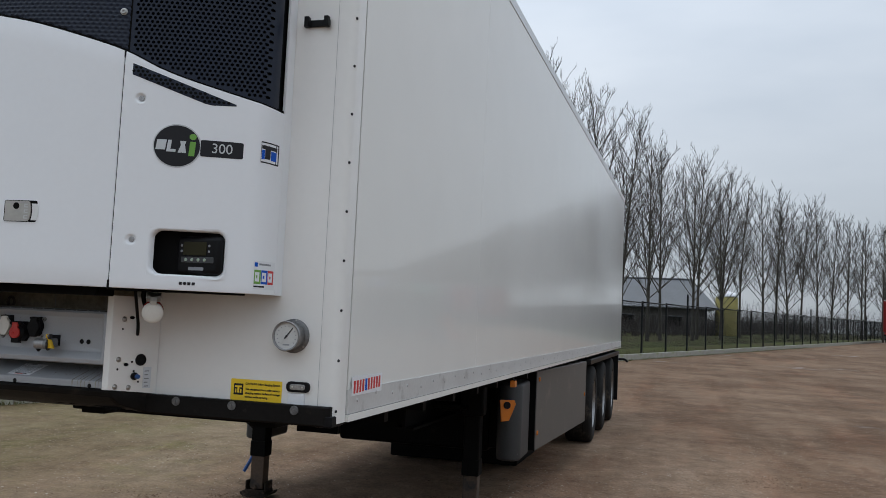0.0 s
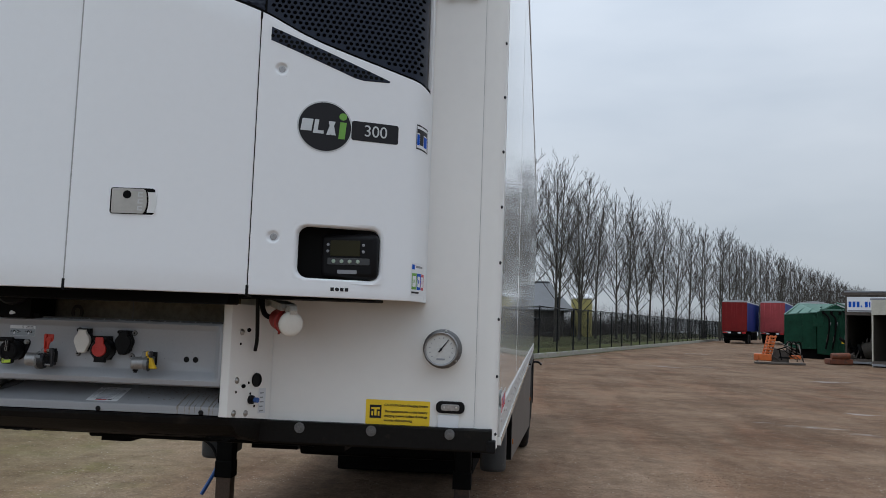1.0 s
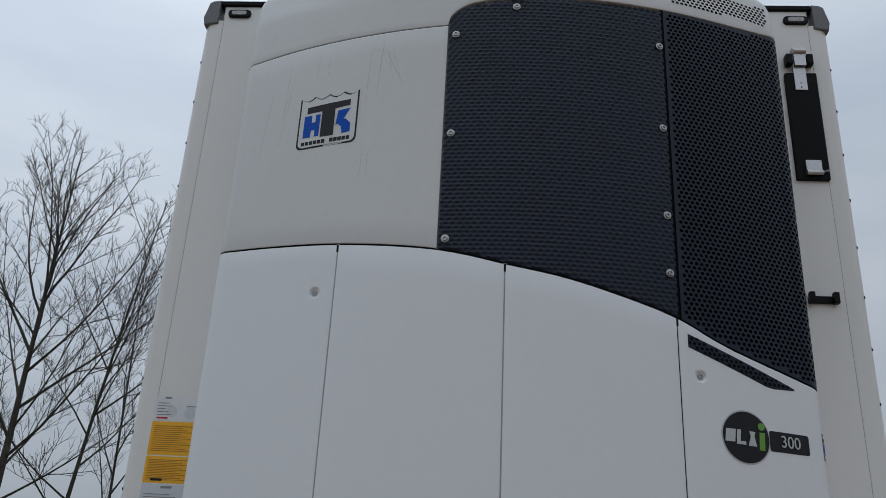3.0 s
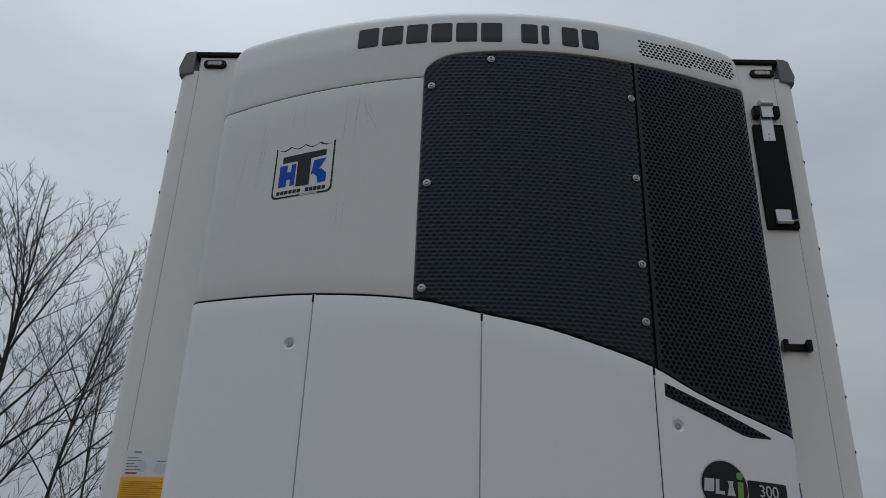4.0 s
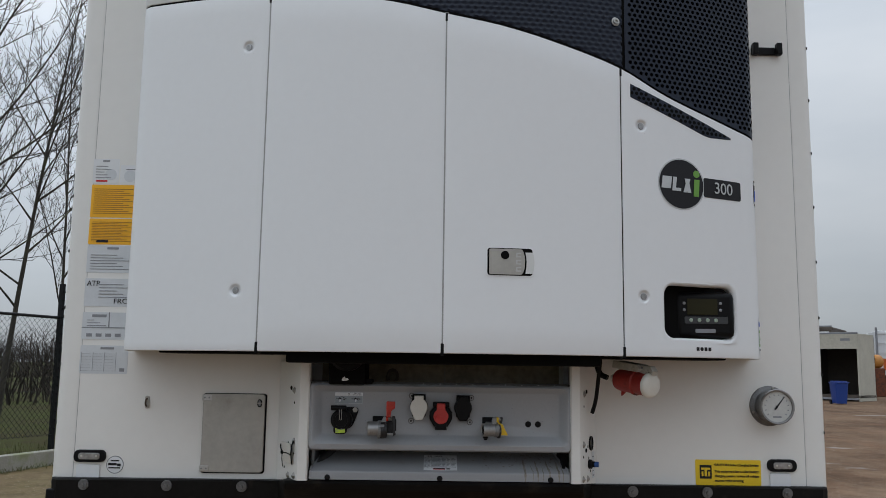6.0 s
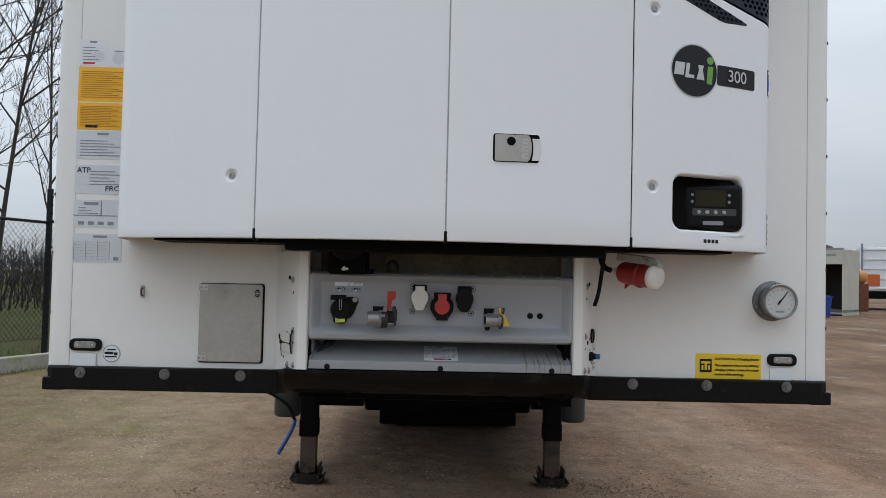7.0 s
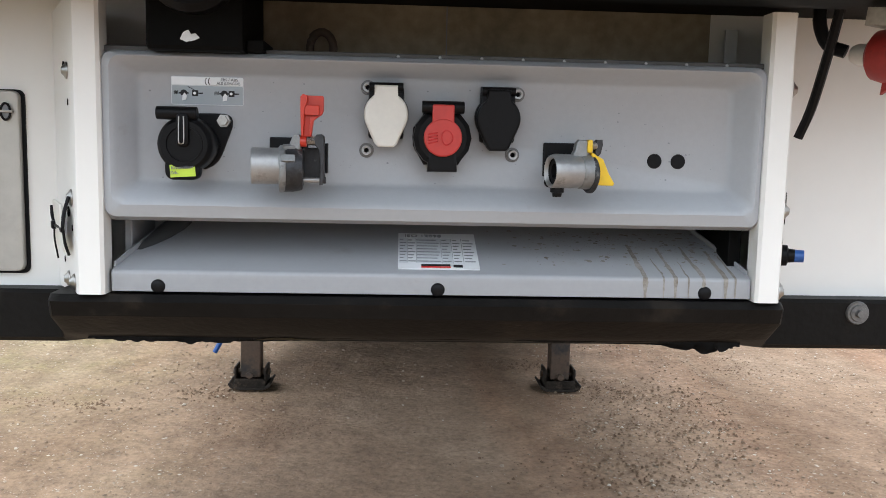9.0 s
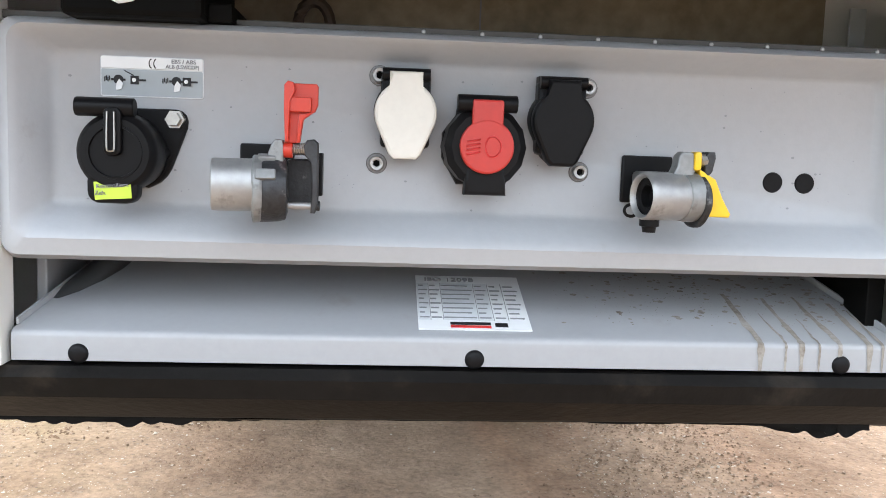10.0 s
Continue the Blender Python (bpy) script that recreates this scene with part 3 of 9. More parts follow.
def build_crumbs():
    """Kicked-up crumbs of damp earth round the landing feet and in old footprints."""
    rnd = random.Random(41)
    verts, faces = [], []
    spots = ((-1.15, 3.85, 0.16), (-2.15, 3.65, 0.14), (-1.80, 3.60, 0.11), (1.30, 3.95, 0.26), (1.75, 3.75, 0.30), (1.45, 3.2, 0.28), (0.75, 4.5, 0.16), (-0.75, 3.2, 0.2), (1.1, 2.6, 0.3), (2.3, 4.6, 0.25), (3.1, 3.4, 0.16), (4.3, 5.2, 0.3), (3.6, 7.0, 0.35))
    for cx, cy, w in spots:
        for i in range(int(1500 * w)):
            x, y = cx + rnd.gauss(0, w), cy + rnd.gauss(0, w * 0.6)
            z = slope(y) + 0.03 * noise.noise((x * 0.33, y * 0.33, 0)) + 0.012 * noise.noise((x * 1.3, y * 1.3, 4)) * 0.6
            r = 0.003 + 0.010 * rnd.random() ** 4
            k = len(verts)
            for j in range(5):
                a = 1.2566 * j + rnd.uniform(-0.3, 0.3)
                verts.append((x + r * math.cos(a) * rnd.uniform(0.7, 1.3), y + r * math.sin(a) * rnd.uniform(0.7, 1.3), z - 0.002))
            verts.append((x + r * rnd.uniform(-0.3, 0.3), y + r * rnd.uniform(-0.3, 0.3), z + r * rnd.uniform(0.4, 0.9)))
            faces += [(k + j, k + (j + 1) % 5, k + 5) for j in range(5)]
    me = bpy.data.meshes.new("earth_crumbs")
    me.from_pydata(verts, [], faces)
    me.materials.append(M_CLOD)
    tagged(new("earth_crumbs", me), "dark damp crumbs of trodden earth", "earth", kind="stuff")


M_CLOD = mat("damp_earth", (0.185, 0.122, 0.080), 0.95, vary=0.2, scale=20, fine=90, spec=0.1)
build_crumbs()


# ---- semi-trailer body ----
trailer = thing("semi_trailer", "white refrigerated semi-trailer standing on landing legs", "trailer")
Z0, LEN = 1.30, 12.95


def build_body():
    # front wall with its rounded corner posts
    part("front_wall", box(-1.2258, 1.2258, 0, 0.06, Z0, 4.092, 0.0005), M_WALL, trailer, "cream white front wall of painted steel")
    for s in (-1, 1):
        prof = [(1.226, 0.0), (1.236, -0.002)] + [(1.268 + 0.034 * math.sin(radians(a)), 0.032 - 0.034 * math.cos(radians(a))) for a in (0, 15, 30, 45, 60, 75, 90)] + [(1.302, 0.098), (1.27, 0.098), (1.226, 0.05)]
        b = bmesh.new()
        lo = [b.verts.new((s * x, y, 1.245)) for x, y in prof]
        f = b.faces.new(lo)
        r = bmesh.ops.extrude_face_region(b, geom=[f])
        for v in r["geom"]:
            if isinstance(v, bmesh.types.BMVert):
                v.co.z = 4.02
        bmesh.ops.recalc_face_normals(b, faces=b.faces[:])
        post = part("corner_post", b, M_WALL, trailer, "rounded white corner profile")
        # rivets down the post
        rv = mesh_of(lathe([(0.0, 0.0035), (0.004, 0.003), (0.0062, 0.0)], 10), "rivet", M_INK)
        for k in range(15):
            z = 1.293 + 0.194 * k
            a = radians(55)
            x, y = 1.268 + 0.034 * math.sin(a), 0.032 - 0.034 * math.cos(a)
            m = Matrix.Translation((s * x, y, z)) @ Vector((s * math.sin(a), -math.cos(a), 0)).to_track_quat("Z", "Y").to_matrix().to_4x4()
            piece("rivet", rv, m, post)
        # dark joint between post and side sheet, then the side sheet
        part("joint", box(s * 1.29 - 0.008, s * 1.29 + 0.008, 0.098, 0.106, 1.26, 3.98), M_VOID, trailer)
        b = bmesh.new()
        n = 26
        for z in (1.37, 3.93):
            for i in range(n + 1):
                y = 0.106 + (LEN - 0.106) * i / n
                b.verts.new((s * 1.3 + sh(y), y, z))
        b.verts.ensure_lookup_table()
        for i in range(n):
            q = (b.verts[i], b.verts[i + 1], b.verts[n + 2 + i], b.verts[n + 1 + i])
            b.faces.new(q if s > 0 else q[::-1])
        r = bmesh.ops.extrude_face_region(b, geom=b.faces[:])
        for v in r["geom"]:
            if isinstance(v, bmesh.types.BMVert):
                v.co.x -= s * 0.05
        bmesh.ops.recalc_face_normals(b, faces=b.faces[:])
        part("side_wall", b, M_SIDE, trailer, "glossy white smooth side wall reflecting the yard")
        for nm, z0, z1, out, m in (("top_rail", 3.93, 4.0, 0.004, M_ALU), ("side_rail", 1.275, 1.37, 0.006, M_RAIL), ("rail_lip", 1.245, 1.273, 0.012, M_SIDE)):
            b = box(s * 1.3 - 0.03, s * 1.3 + s * out if s > 0 else s * 1.3 + 0.03, 0.1, LEN, z0, z1) if s > 0 else box(s * 1.3 - out, s * 1.3 + 0.03, 0.1, LEN, z0, z1)
            for v in b.verts:
                v.co.x += sh(v.co.y)
            part(nm, b, m, trailer)
        for yj in (2.15,):
            part("panel_joint", box(s * 1.3 + sh(yj) - 0.002, s * 1.3 + sh(yj) + 0.0006 if s > 0 else s * 1.3 + sh(yj) + 0.002, yj, yj + 0.003, 1.37, 3.93) if s > 0 else box(s * 1.3 + sh(yj) - 0.0006, s * 1.3 + sh(yj) + 0.002, yj, yj + 0.003, 1.37, 3.93), M_WALL, trailer)
        # rivets along the side rail
        rv2 = mesh_of(lathe([(0.0, 0.004), (0.006, 0.003), (0.0085, 0.0)], 8), "rail_rivet", M_ALU)
        for k in range(60):
            y = 0.2 + 0.21 * k
            m = Matrix.Translation((s * 1.306 + sh(y), y, 1.322 + 0.018 * (k % 2))) @ Matrix.Rotation(radians(90 * s), 4, "Y")
            piece("rail_rivet", rv2, m, trailer)
        # grey roof corner caps
        pr = [(1.246, 4.004), (1.304, 3.992), (1.312, 4.03), (1.294, 4.106), (1.278, 4.116), (1.246, 4.120)]
        part("roof_corner_cap", prism([(s * x, z) for x, z in pr], -0.012, 0.14, 0.006), M_GREYCAP, trailer, "grey plastic roof corner cap")
    b = box(-1.29, 1.29, 0.062, LEN, 4.002, 4.03, 0.01)
    for v in b.verts:
        v.co.x += sh(v.co.y)
    part("roof", b, M_SIDE, trailer)
    part("roof_gasket", box(-1.245, 1.245, -0.012, 0.05, 4.094, 4.116, 0.004), M_BLACK, trailer, "black rubber strip along the roof edge")
    b = box(-1.28, 1.28, LEN - 0.08, LEN, 1.25, 3.99)
    for v in b.verts:
        v.co.x += sh(v.co.y)
    part("rear_door", b, M_SIDE, trailer)
    b = box(-1.28, 1.28, 0.05, LEN - 0.05, 1.232, 1.29)
    for v in b.verts:
        v.co.x += sh(v.co.y)
    part("floor_pan", b, M_UNDER, trailer)


M_SEAL = mat("pale_grey_seal", (0.36, 0.36, 0.36), 0.6, vary=0.08)
M_GREYCAP = mat("grey_cap_plastic", (0.16, 0.165, 0.17), 0.5, vary=0.08)
build_body()


M_SCRAPE = mat("scraped_rubber", (0.045, 0.042, 0.026), 0.6, vary=0.3, scale=30, fine=150, spec=0.1)


def build_bumper():
    """The black rubber strip along the foot of the front wall, stepping out and rounding under in front of the connector panel."""
    flat = [(0.05, 1.311), (-0.030, 1.311), (-0.035, 1.306), (-0.035, 1.272), (-0.035, 1.242), (-0.028, 1.235), (0.05, 1.235)]
    mid = [(0.05, 1.333), (-0.190, 1.333), (-0.200, 1.325), (-0.194, 1.306), (-0.150, 1.276), (-0.060, 1.246), (0.05, 1.246)]
    plan = [(-1.285, 0.9, 0), (-1.262, 0, 0), (-0.534, 0, 0), (-0.528, 0, 0.06), (-0.492, 0, 0.92), (-0.485, 0, 0.985), (-0.475, 0, 1), (0.432, 0, 1), (0.442, 0, 0.985), (0.449, 0, 0.92), (0.490, 0, 0.06), (0.496, 0, 0), (1.262, 0, 0), (1.285, 0.9, 0)]
    b = bmesh.new()
    rings = []
    for x, inset, f in plan:
        ring = []
        for (y0, z0), (y1, z1) in zip(flat, mid):
            y, z = y0 + (y1 - y0) * f, z0 + (z1 - z0) * f
            ring.append(b.verts.new((x, y + (0.02 * inset if y < 0 else 0), z)))
        rings.append(ring)
    for r0, r1 in zip(rings, rings[1:]):
        for k in range(len(flat)):
            k2 = (k + 1) % len(flat)
            b.faces.new((r0[k], r0[k2], r1[k2], r1[k]))
    b.faces.new(rings[0])
    b.faces.new(rings[-1][::-1])
    bmesh.ops.recalc_face_normals(b, faces=b.faces[:])
    strip = part("bumper_strip", b, M_BUMPER, trailer, "black rubber bumper strip, scuffed and torn along its lower edge")
    for s in (-1, 1):
        part("end_cap", box(s * 1.262 - 0.036, s * 1.262 + 0.036, -0.03, 0.1, 1.233, 1.275, 0.005), M_BLACK, trailer)
    bolt = mesh_of(lathe([(0.0, 0.012), (0.005, 0.012), (0.006, 0.006), (0.012, 0.006), (0.013, 0.004), (0.0165, 0.004), (0.018, 0.0)], 18, TO_FRONT), "bolt", M_BOLT)
    for x in (-1.172, -0.90, -0.654, 0.633, 0.879, 1.144):
        piece("bolt", bolt, Matrix.Translation((x, -0.036, 1.2915)), strip, "countersunk bolt with a wide washer")
    # torn, peeling layers along the lower edge of the middle part
    for y, z, seed, reach in ((-0.098, 1.2600, 4.0, 0.020), (-0.072, 1.2510, 9.0, 0.017)):
        n = 240
        b = bmesh.new()
        cols = []
        for i in range(n + 1):
            x = -0.475 + 0.905 * i / n
            worn = 0.5 * max(0.0, noise.noise((x * 5.0, seed, 0.3)) + 0.1) + 0.75 * math.exp(-((x - 0.39) / 0.05) ** 2) + 0.4 * math.exp(-((x + 0.34) / 0.09) ** 2)
            rag = reach * worn * (0.35 + 1.3 * abs(noise.noise((x * 40.0, seed, 1.7)))) + 0.0015
            curl = 0.006 * worn + 0.003 * noise.noise((x * 22.0, seed, 5.1))
            cols.append([b.verts.new(p) for p in ((x, y, z + 0.004), (x, y - 0.4 * curl, z - 0.4 * rag), (x, y - curl, z - rag), (x, y - curl + 0.002, z - rag), (x, y + 0.004, z + 0.003))])
        for c0, c1 in zip(cols, cols[1:]):
            for k in range(4):
                b.faces.new((c0[k], c1[k], c1[k + 1], c0[k + 1]))
        bmesh.ops.recalc_face_normals(b, faces=b.faces[:])
        part("torn_edge", b, M_BUMPER, strip, "peeling torn lower edge of rubber")
    # a worn, olive scrape on the underside
    b = bmesh.new()
    arc = [(-0.262 + 0.112 * k / 12, 0.55 * math.sin(math.pi * (k / 12) ** 0.8)) for k in range(13)]
    on_slope = [(x, -0.060 - 0.090 * f - 0.0006, 1.246 + 0.030 * f - 0.0012) for x, f in arc]
    lower = [(x, -0.060 - 0.090 * f * 0.5 - 0.0006, 1.246 + 0.030 * f * 0.5 - 0.0012) for x, f in arc]
    hi, lo = [b.verts.new(p) for p in on_slope], [b.verts.new(p) for p in lower]
    for k in range(12):
        b.faces.new((lo[k], lo[k + 1], hi[k + 1], hi[k]))
    part("scrape", b, M_SCRAPE, strip, "olive scrape on the rubber")


build_bumper()


# ---- refrigeration unit ----
unit = thing("refrigeration_unit", "white trailer refrigeration unit with dark grilles mounted on the front wall", "cooling unit", loc=(0, 0, 1.73))
UW = 1.045


def nose(x):
    """How far the unit's front stands out from the wall at x."""
    ax = abs(x)
    if ax <= 0.97:
        return 0.465 - 0.27 * x * x
    return float(np.interp(ax, (0.97, 0.985, 1.0, 1.012, 1.022, 1.031, 1.038, 1.043, 1.045), (0.211, 0.205, 0.196, 0.184, 0.167, 0.14, 0.105, 0.06, 0.02)))


def crest(x):
    """The arched top edge of the unit, turned down at its ends."""
    return 4.030 + 0.029 * (x / UW) ** 2 - 0.06 * max(0.0, (abs(x) - 0.95) / (UW - 0.95)) ** 2.2


def lean(x, z):
    """The top of the unit rounds back to the roof line."""
    crown = crest(x)
    lo = crown - 0.20
    if z <= lo:
        return 0.0
    t = (z - lo) / 0.20
    return 0.035 * t + 0.10 * (1 - math.sqrt(max(0.0, 1 - max(0, (t - 0.6) / 0.4) ** 2)))


def interp(table, x):
    xs = [p[0] for p in table]
    return float(np.interp(x, xs, [p[1] for p in table]))


def smooth_fn(table):
    """A smooth curve through the points of the table."""
    p = smooth_path([(x, 0, z) for x, z in table], 8)
    flat = [(v.x, v.z) for v in p]
    return lambda x: interp(flat, x)


BAND = smooth_fn([(-1.06, 2.877), (-0.8, 2.857), (-0.55, 2.838), (-0.22, 2.801), (0.0, 2.752), (0.18, 2.717), (0.37, 2.667), (0.54, 2.615), (0.72, 2.535), (1.06, 2.44)])
SHOULDER = smooth_fn([(-1.06, 3.661), (-0.82, 3.663), (-0.50, 3.664), (-0.23, 3.668), (0.0, 3.670)])
GRILLE_TOP = smooth_fn([(-0.24, 3.655), (-0.228, 3.683), (-0.205, 3.715), (-0.175, 3.740), (-0.13, 3.759), (-0.05, 3.770), (0.13, 3.782), (0.34, 3.790), (0.55, 3.793), (0.78, 3.798), (0.90, 3.806), (1.06, 3.825)])


def skin(x0, x1, lo, hi, nx, nz, out=0.0, depth=0.03, edge=0.006, holes=(), relief=None, xs=None, flat=()):
    """A panel of the unit's curved front between two heights, with rolled edges and real thickness."""
    b = bmesh.new()
    us = [0, 0.25 * edge / (x1 - x0), edge / (x1 - x0)]
    us = us + [us[-1] + (1 - 2 * us[-1]) * i / nx for i in range(1, nx)] + [1 - u for u in us[::-1]]
    if xs:
        us = us[:3] + [(x - x0) / (x1 - x0) for x in xs] + us[-3:]
    grid = []
    for u in us:
        x = x0 + (x1 - x0) * u
        zl, zh = lo(x) if callable(lo) else lo, hi(x) if callable(hi) else hi
        e = edge / (zh - zl)
        vs = [0, 0.25 * e, e]
        vs = vs + [vs[-1] + (1 - 2 * vs[-1]) * i / nz for i in range(1, nz)] + [1 - v for v in vs[::-1]]
        if flat:
            top_f = min(1.0, (zh - 0.04 - 2.2) / (flat[-1] - 2.2))
            cut = [q if q <= 2.2 else 2.2 + (q - 2.2) * top_f for q in flat]
            f0 = (cut[-1] - zl) / (zh - zl)
            vs = [0, 0.25 * e, e] + [(q - zl) / (zh - zl) for q in cut] + [f0 + (1 - e - f0) * i / nz for i in range(1, nz + 1)] + [1 - 0.25 * e, 1]
        col = []
        for v in vs:
            z = zl + (zh - zl) * v
            du, dv = min(u, 1 - u) * (x1 - x0), min(v, 1 - v) * (zh - zl)
            d = min(du, dv)
            drop = 0.0 if d >= edge * 0.99 else edge * 0.7 * (1 - math.sqrt(max(0, 1 - (1 - d / edge) ** 2)))
            y = -(nose(x) + out) + lean(x, z) + drop
            if relief:
                y += relief(x, z)
            col.append(b.verts.new((x, y, z)))
        grid.append(col)
    for i in range(len(grid) - 1):
        for j in range(len(grid[0]) - 1):
            a = grid[i][j].co
            c = grid[i + 1][j + 1].co
            cx, cz = (a.x + c.x) / 2, (a.z + c.z) / 2
            if any(h[0] < cx < h[1] and h[2] < cz < h[3] for h in holes):
                continue
            b.faces.new((grid[i][j], grid[i + 1][j], grid[i + 1][j + 1], grid[i][j + 1]))
    rim = [e for e in b.edges if len(e.link_faces) == 1]
    r = bmesh.ops.extrude_edge_only(b, edges=rim)
    for v in r["geom"]:
        if isinstance(v, bmesh.types.BMVert):
            v.co.y += depth
    loose = [v for v in b.verts if not v.link_faces]
    bmesh.ops.delete(b, geom=loose, context="VERTS")
    bmesh.ops.recalc_face_normals(b, faces=b.faces[:])
    return b


def up(bm):
    """Unit parts hang below an empty at the unit's foot."""
    bm.transform(Matrix.Translation((0, 0, -1.73)))
    return bm


def surf(x, z, out=0.0):
    """A place on the unit's front and the turn that lays a thing flat on it."""
    y = -(nose(x) + out) + lean(x, z)
    slope_x = (nose(x + 0.01) - nose(x - 0.01)) / 0.02
    slope_z = (lean(x, z + 0.005) - lean(x, z - 0.005)) / 0.01
    return Matrix.Translation((x, y, z - 1.73)) @ Matrix.Rotation(math.atan(-slope_x), 4, "Z") @ Matrix.Rotation(math.atan(-slope_z), 4, "X")


G, GV = 0.0030, 0.0016  # half a joint: along the band, and between the doors
CTRL = (0.662, 0.918, 1.780, 1.955)  # opening for the controller
RECESS = ((-0.622, 2.674), (-0.63, 1.91), (0.6015, 2.437), (0.6015, 1.908))  # dished screw seats in the doors
SR = 0.024


def dished_seat(x0, z0):
    """A square of the door's skin with a round bowl pressed into it."""
    b = bmesh.new()
    n = 40
    rings = []
    for r, d in ((None, 0.0), (0.0205, 0.0), (0.0190, 0.0006), (0.0165, 0.0030), (0.0135, 0.0062), (0.0115, 0.0075), (0.0, 0.0075)):
        ring = []
        for k in range(n if r != 0.0 else 1):
            a = 2 * math.pi * (k + 0.5) / n
            q = SR / max(abs(math.cos(a)), abs(math.sin(a))) if r is None else r
            x, z = x0 + q * math.cos(a), z0 + q * math.sin(a)
            if r is None and (k % 10) in (4, 5):
                x, z = x0 + SR * (1 if math.cos(a) > 0 else -1), z0 + SR * (1 if math.sin(a) > 0 else -1)
                if k % 10 == 5:
                    z -= 0.0001 * (1 if math.sin(a) > 0 else -1)
            ring.append(b.verts.new((x, -nose(x) + lean(x, z) + d, z)))
        rings.append(ring)
    for a, c in zip(rings, rings[1:]):
        for k in range(n):
            k2 = (k + 1) % n
            b.faces.new((a[k], a[k2], c[0]) if len(c) == 1 else (a[k], a[k2], c[k2], c[k]))
    bmesh.ops.recalc_face_normals(b, faces=b.faces[:])
    if b.faces[0].normal.y > 0:
        bmesh.ops.reverse_faces(b, faces=b.faces[:])
    return b


def build_unit():
    # dark carcass behind the panels
    b = bmesh.new()
    n = 24
    pts = [(-1.02, 0.0)] + [(-1.02 + 2.04 * i / n, -max(0.02, nose(-1.02 + 2.04 * i / n) - 0.06)) for i in range(n + 1)] + [(1.02, 0.0)]
    lo = [b.verts.new((x, y, 1.745)) for x, y in pts]
    hi = [b.verts.new((x, y * 0.9, 3.80)) for x, y in pts]
    for i in range(len(pts) - 1):
        b.faces.new((lo[i], lo[i + 1], hi[i + 1], hi[i]))
    b.faces.new(lo[::-1])
    b.faces.new(hi)
    part("carcass", up(b), M_VOID, unit)
    # door leaves
    d1 = skin(-UW, -0.555 - GV, 1.728, lambda x: BAND(x) - G, 20, 3, edge=0.004, holes=[(x - SR, x + SR, z - SR, z + SR) for x, z in RECESS[:2]],
              xs=[-1.03, -1.02, -1.008, -0.995, -0.98, -0.965, -0.94, -0.88, -0.8, -0.72, -0.63 - SR, -0.622 - SR, -0.63 + SR, -0.622 + SR, -0.58], flat=[1.755, 1.91 - SR, 1.91 + SR, 2.1, 2.3, 2.5, 2.674 - SR, 2.674 + SR])
    leaves = [part("door_leaf", up(d1), M_UNIT, unit, "smooth white plastic door leaf")]
    for x0, x1 in ((-0.555, -0.005), (-0.005, 0.535)):
        part("door_leaf", up(skin(x0 + GV, x1 - GV, 1.728, lambda x: BAND(x) - G, 10, 12, edge=0.004)), M_UNIT, unit, "smooth white plastic door leaf")
    # the last leaf is cut in columns so that the controller's opening lies on its grid
    d4 = skin(0.535 + GV, UW, 1.728, lambda x: BAND(x) - G, 20, 6, edge=0.004, holes=[CTRL] + [(x - SR, x + SR, z - SR, z + SR) for x, z in RECESS[2:]], xs=[0.56, 0.6015 - SR, 0.6015 + SR, CTRL[0], 0.72, 0.77, 0.82, 0.87, CTRL[1], 0.94, 0.965, 0.98, 0.995, 1.008, 1.02, 1.03], flat=[1.755, CTRL[2], 1.84, 1.908 - SR, 1.908 + SR, CTRL[3], 2.1, 2.2, 2.437 - SR, 2.437 + SR])
    leaves.append(part("door_leaf", up(d4), M_UNIT, unit, "white plastic door leaf with a recessed controller"))
    part("upper_panel", up(skin(-UW, -0.2238, lambda x: BAND(x) + G, lambda x: SHOULDER(x) - 0.0013, 60, 10, edge=0.006)), M_UNITW, unit, "scuffed white upper panel with a badge")
    part("crown", up(skin(-UW, UW, lambda x: SHOULDER(x) + 0.0013 if x < -0.2235 else GRILLE_TOP(x) + G, crest, 240, 16, edge=0.006, depth=0.05)), M_UNITW, unit, "arched white crown with the maker's mark and a perforated corner")
    # sides and roof of the casing
    for s in (-1, 1):
        part("casing", up(box(s * 1.037 - 0.007, s * 1.037 + 0.007, -0.06, 0.0, 1.735, 3.80, 0.003)), M_UNIT, unit)
    b = bmesh.new()
    rows = []
    for i in range(41):
        x = -UW + 2 * UW * i / 40
        c = crest(x)
        rows.append([b.verts.new((x, -nose(x) + lean(x, c) + 0.002, c)), b.verts.new((x, -nose(x) + lean(x, c) + 0.05, c + 0.012)), b.verts.new((x, 0.0, c + 0.012)), b.verts.new((x, 0.0, 3.7))])
    for r0, r1 in zip(rows, rows[1:]):
        for j in range(3):
            b.faces.new((r0[j], r1[j], r1[j + 1], r0[j + 1]))
    bmesh.ops.recalc_face_normals(b, faces=b.faces[:])
    part("casing_top", up(b), M_UNITW, unit)
    # dimpled grille
    def dimple(x, z):
        px, pz = 0.0235, 0.0150
        r = math.floor(z / pz)
        fx = (x / px + 0.5 * (r % 2)) % 1 - 0.5
        fz = (z / pz) % 1 - 0.5
        return 0.0042 * max(0.0, 1 - (fx * fx * 5.2 + fz * fz * 5.0))
    part("dimpled_panel", up(skin(-0.2218, 0.548 - G, lambda x: BAND(x) + G, lambda x: GRILLE_TOP(x) - G, 150, 262, edge=0.008, relief=dimple)), M_GRILLE, unit, "dark dimpled plastic panel")
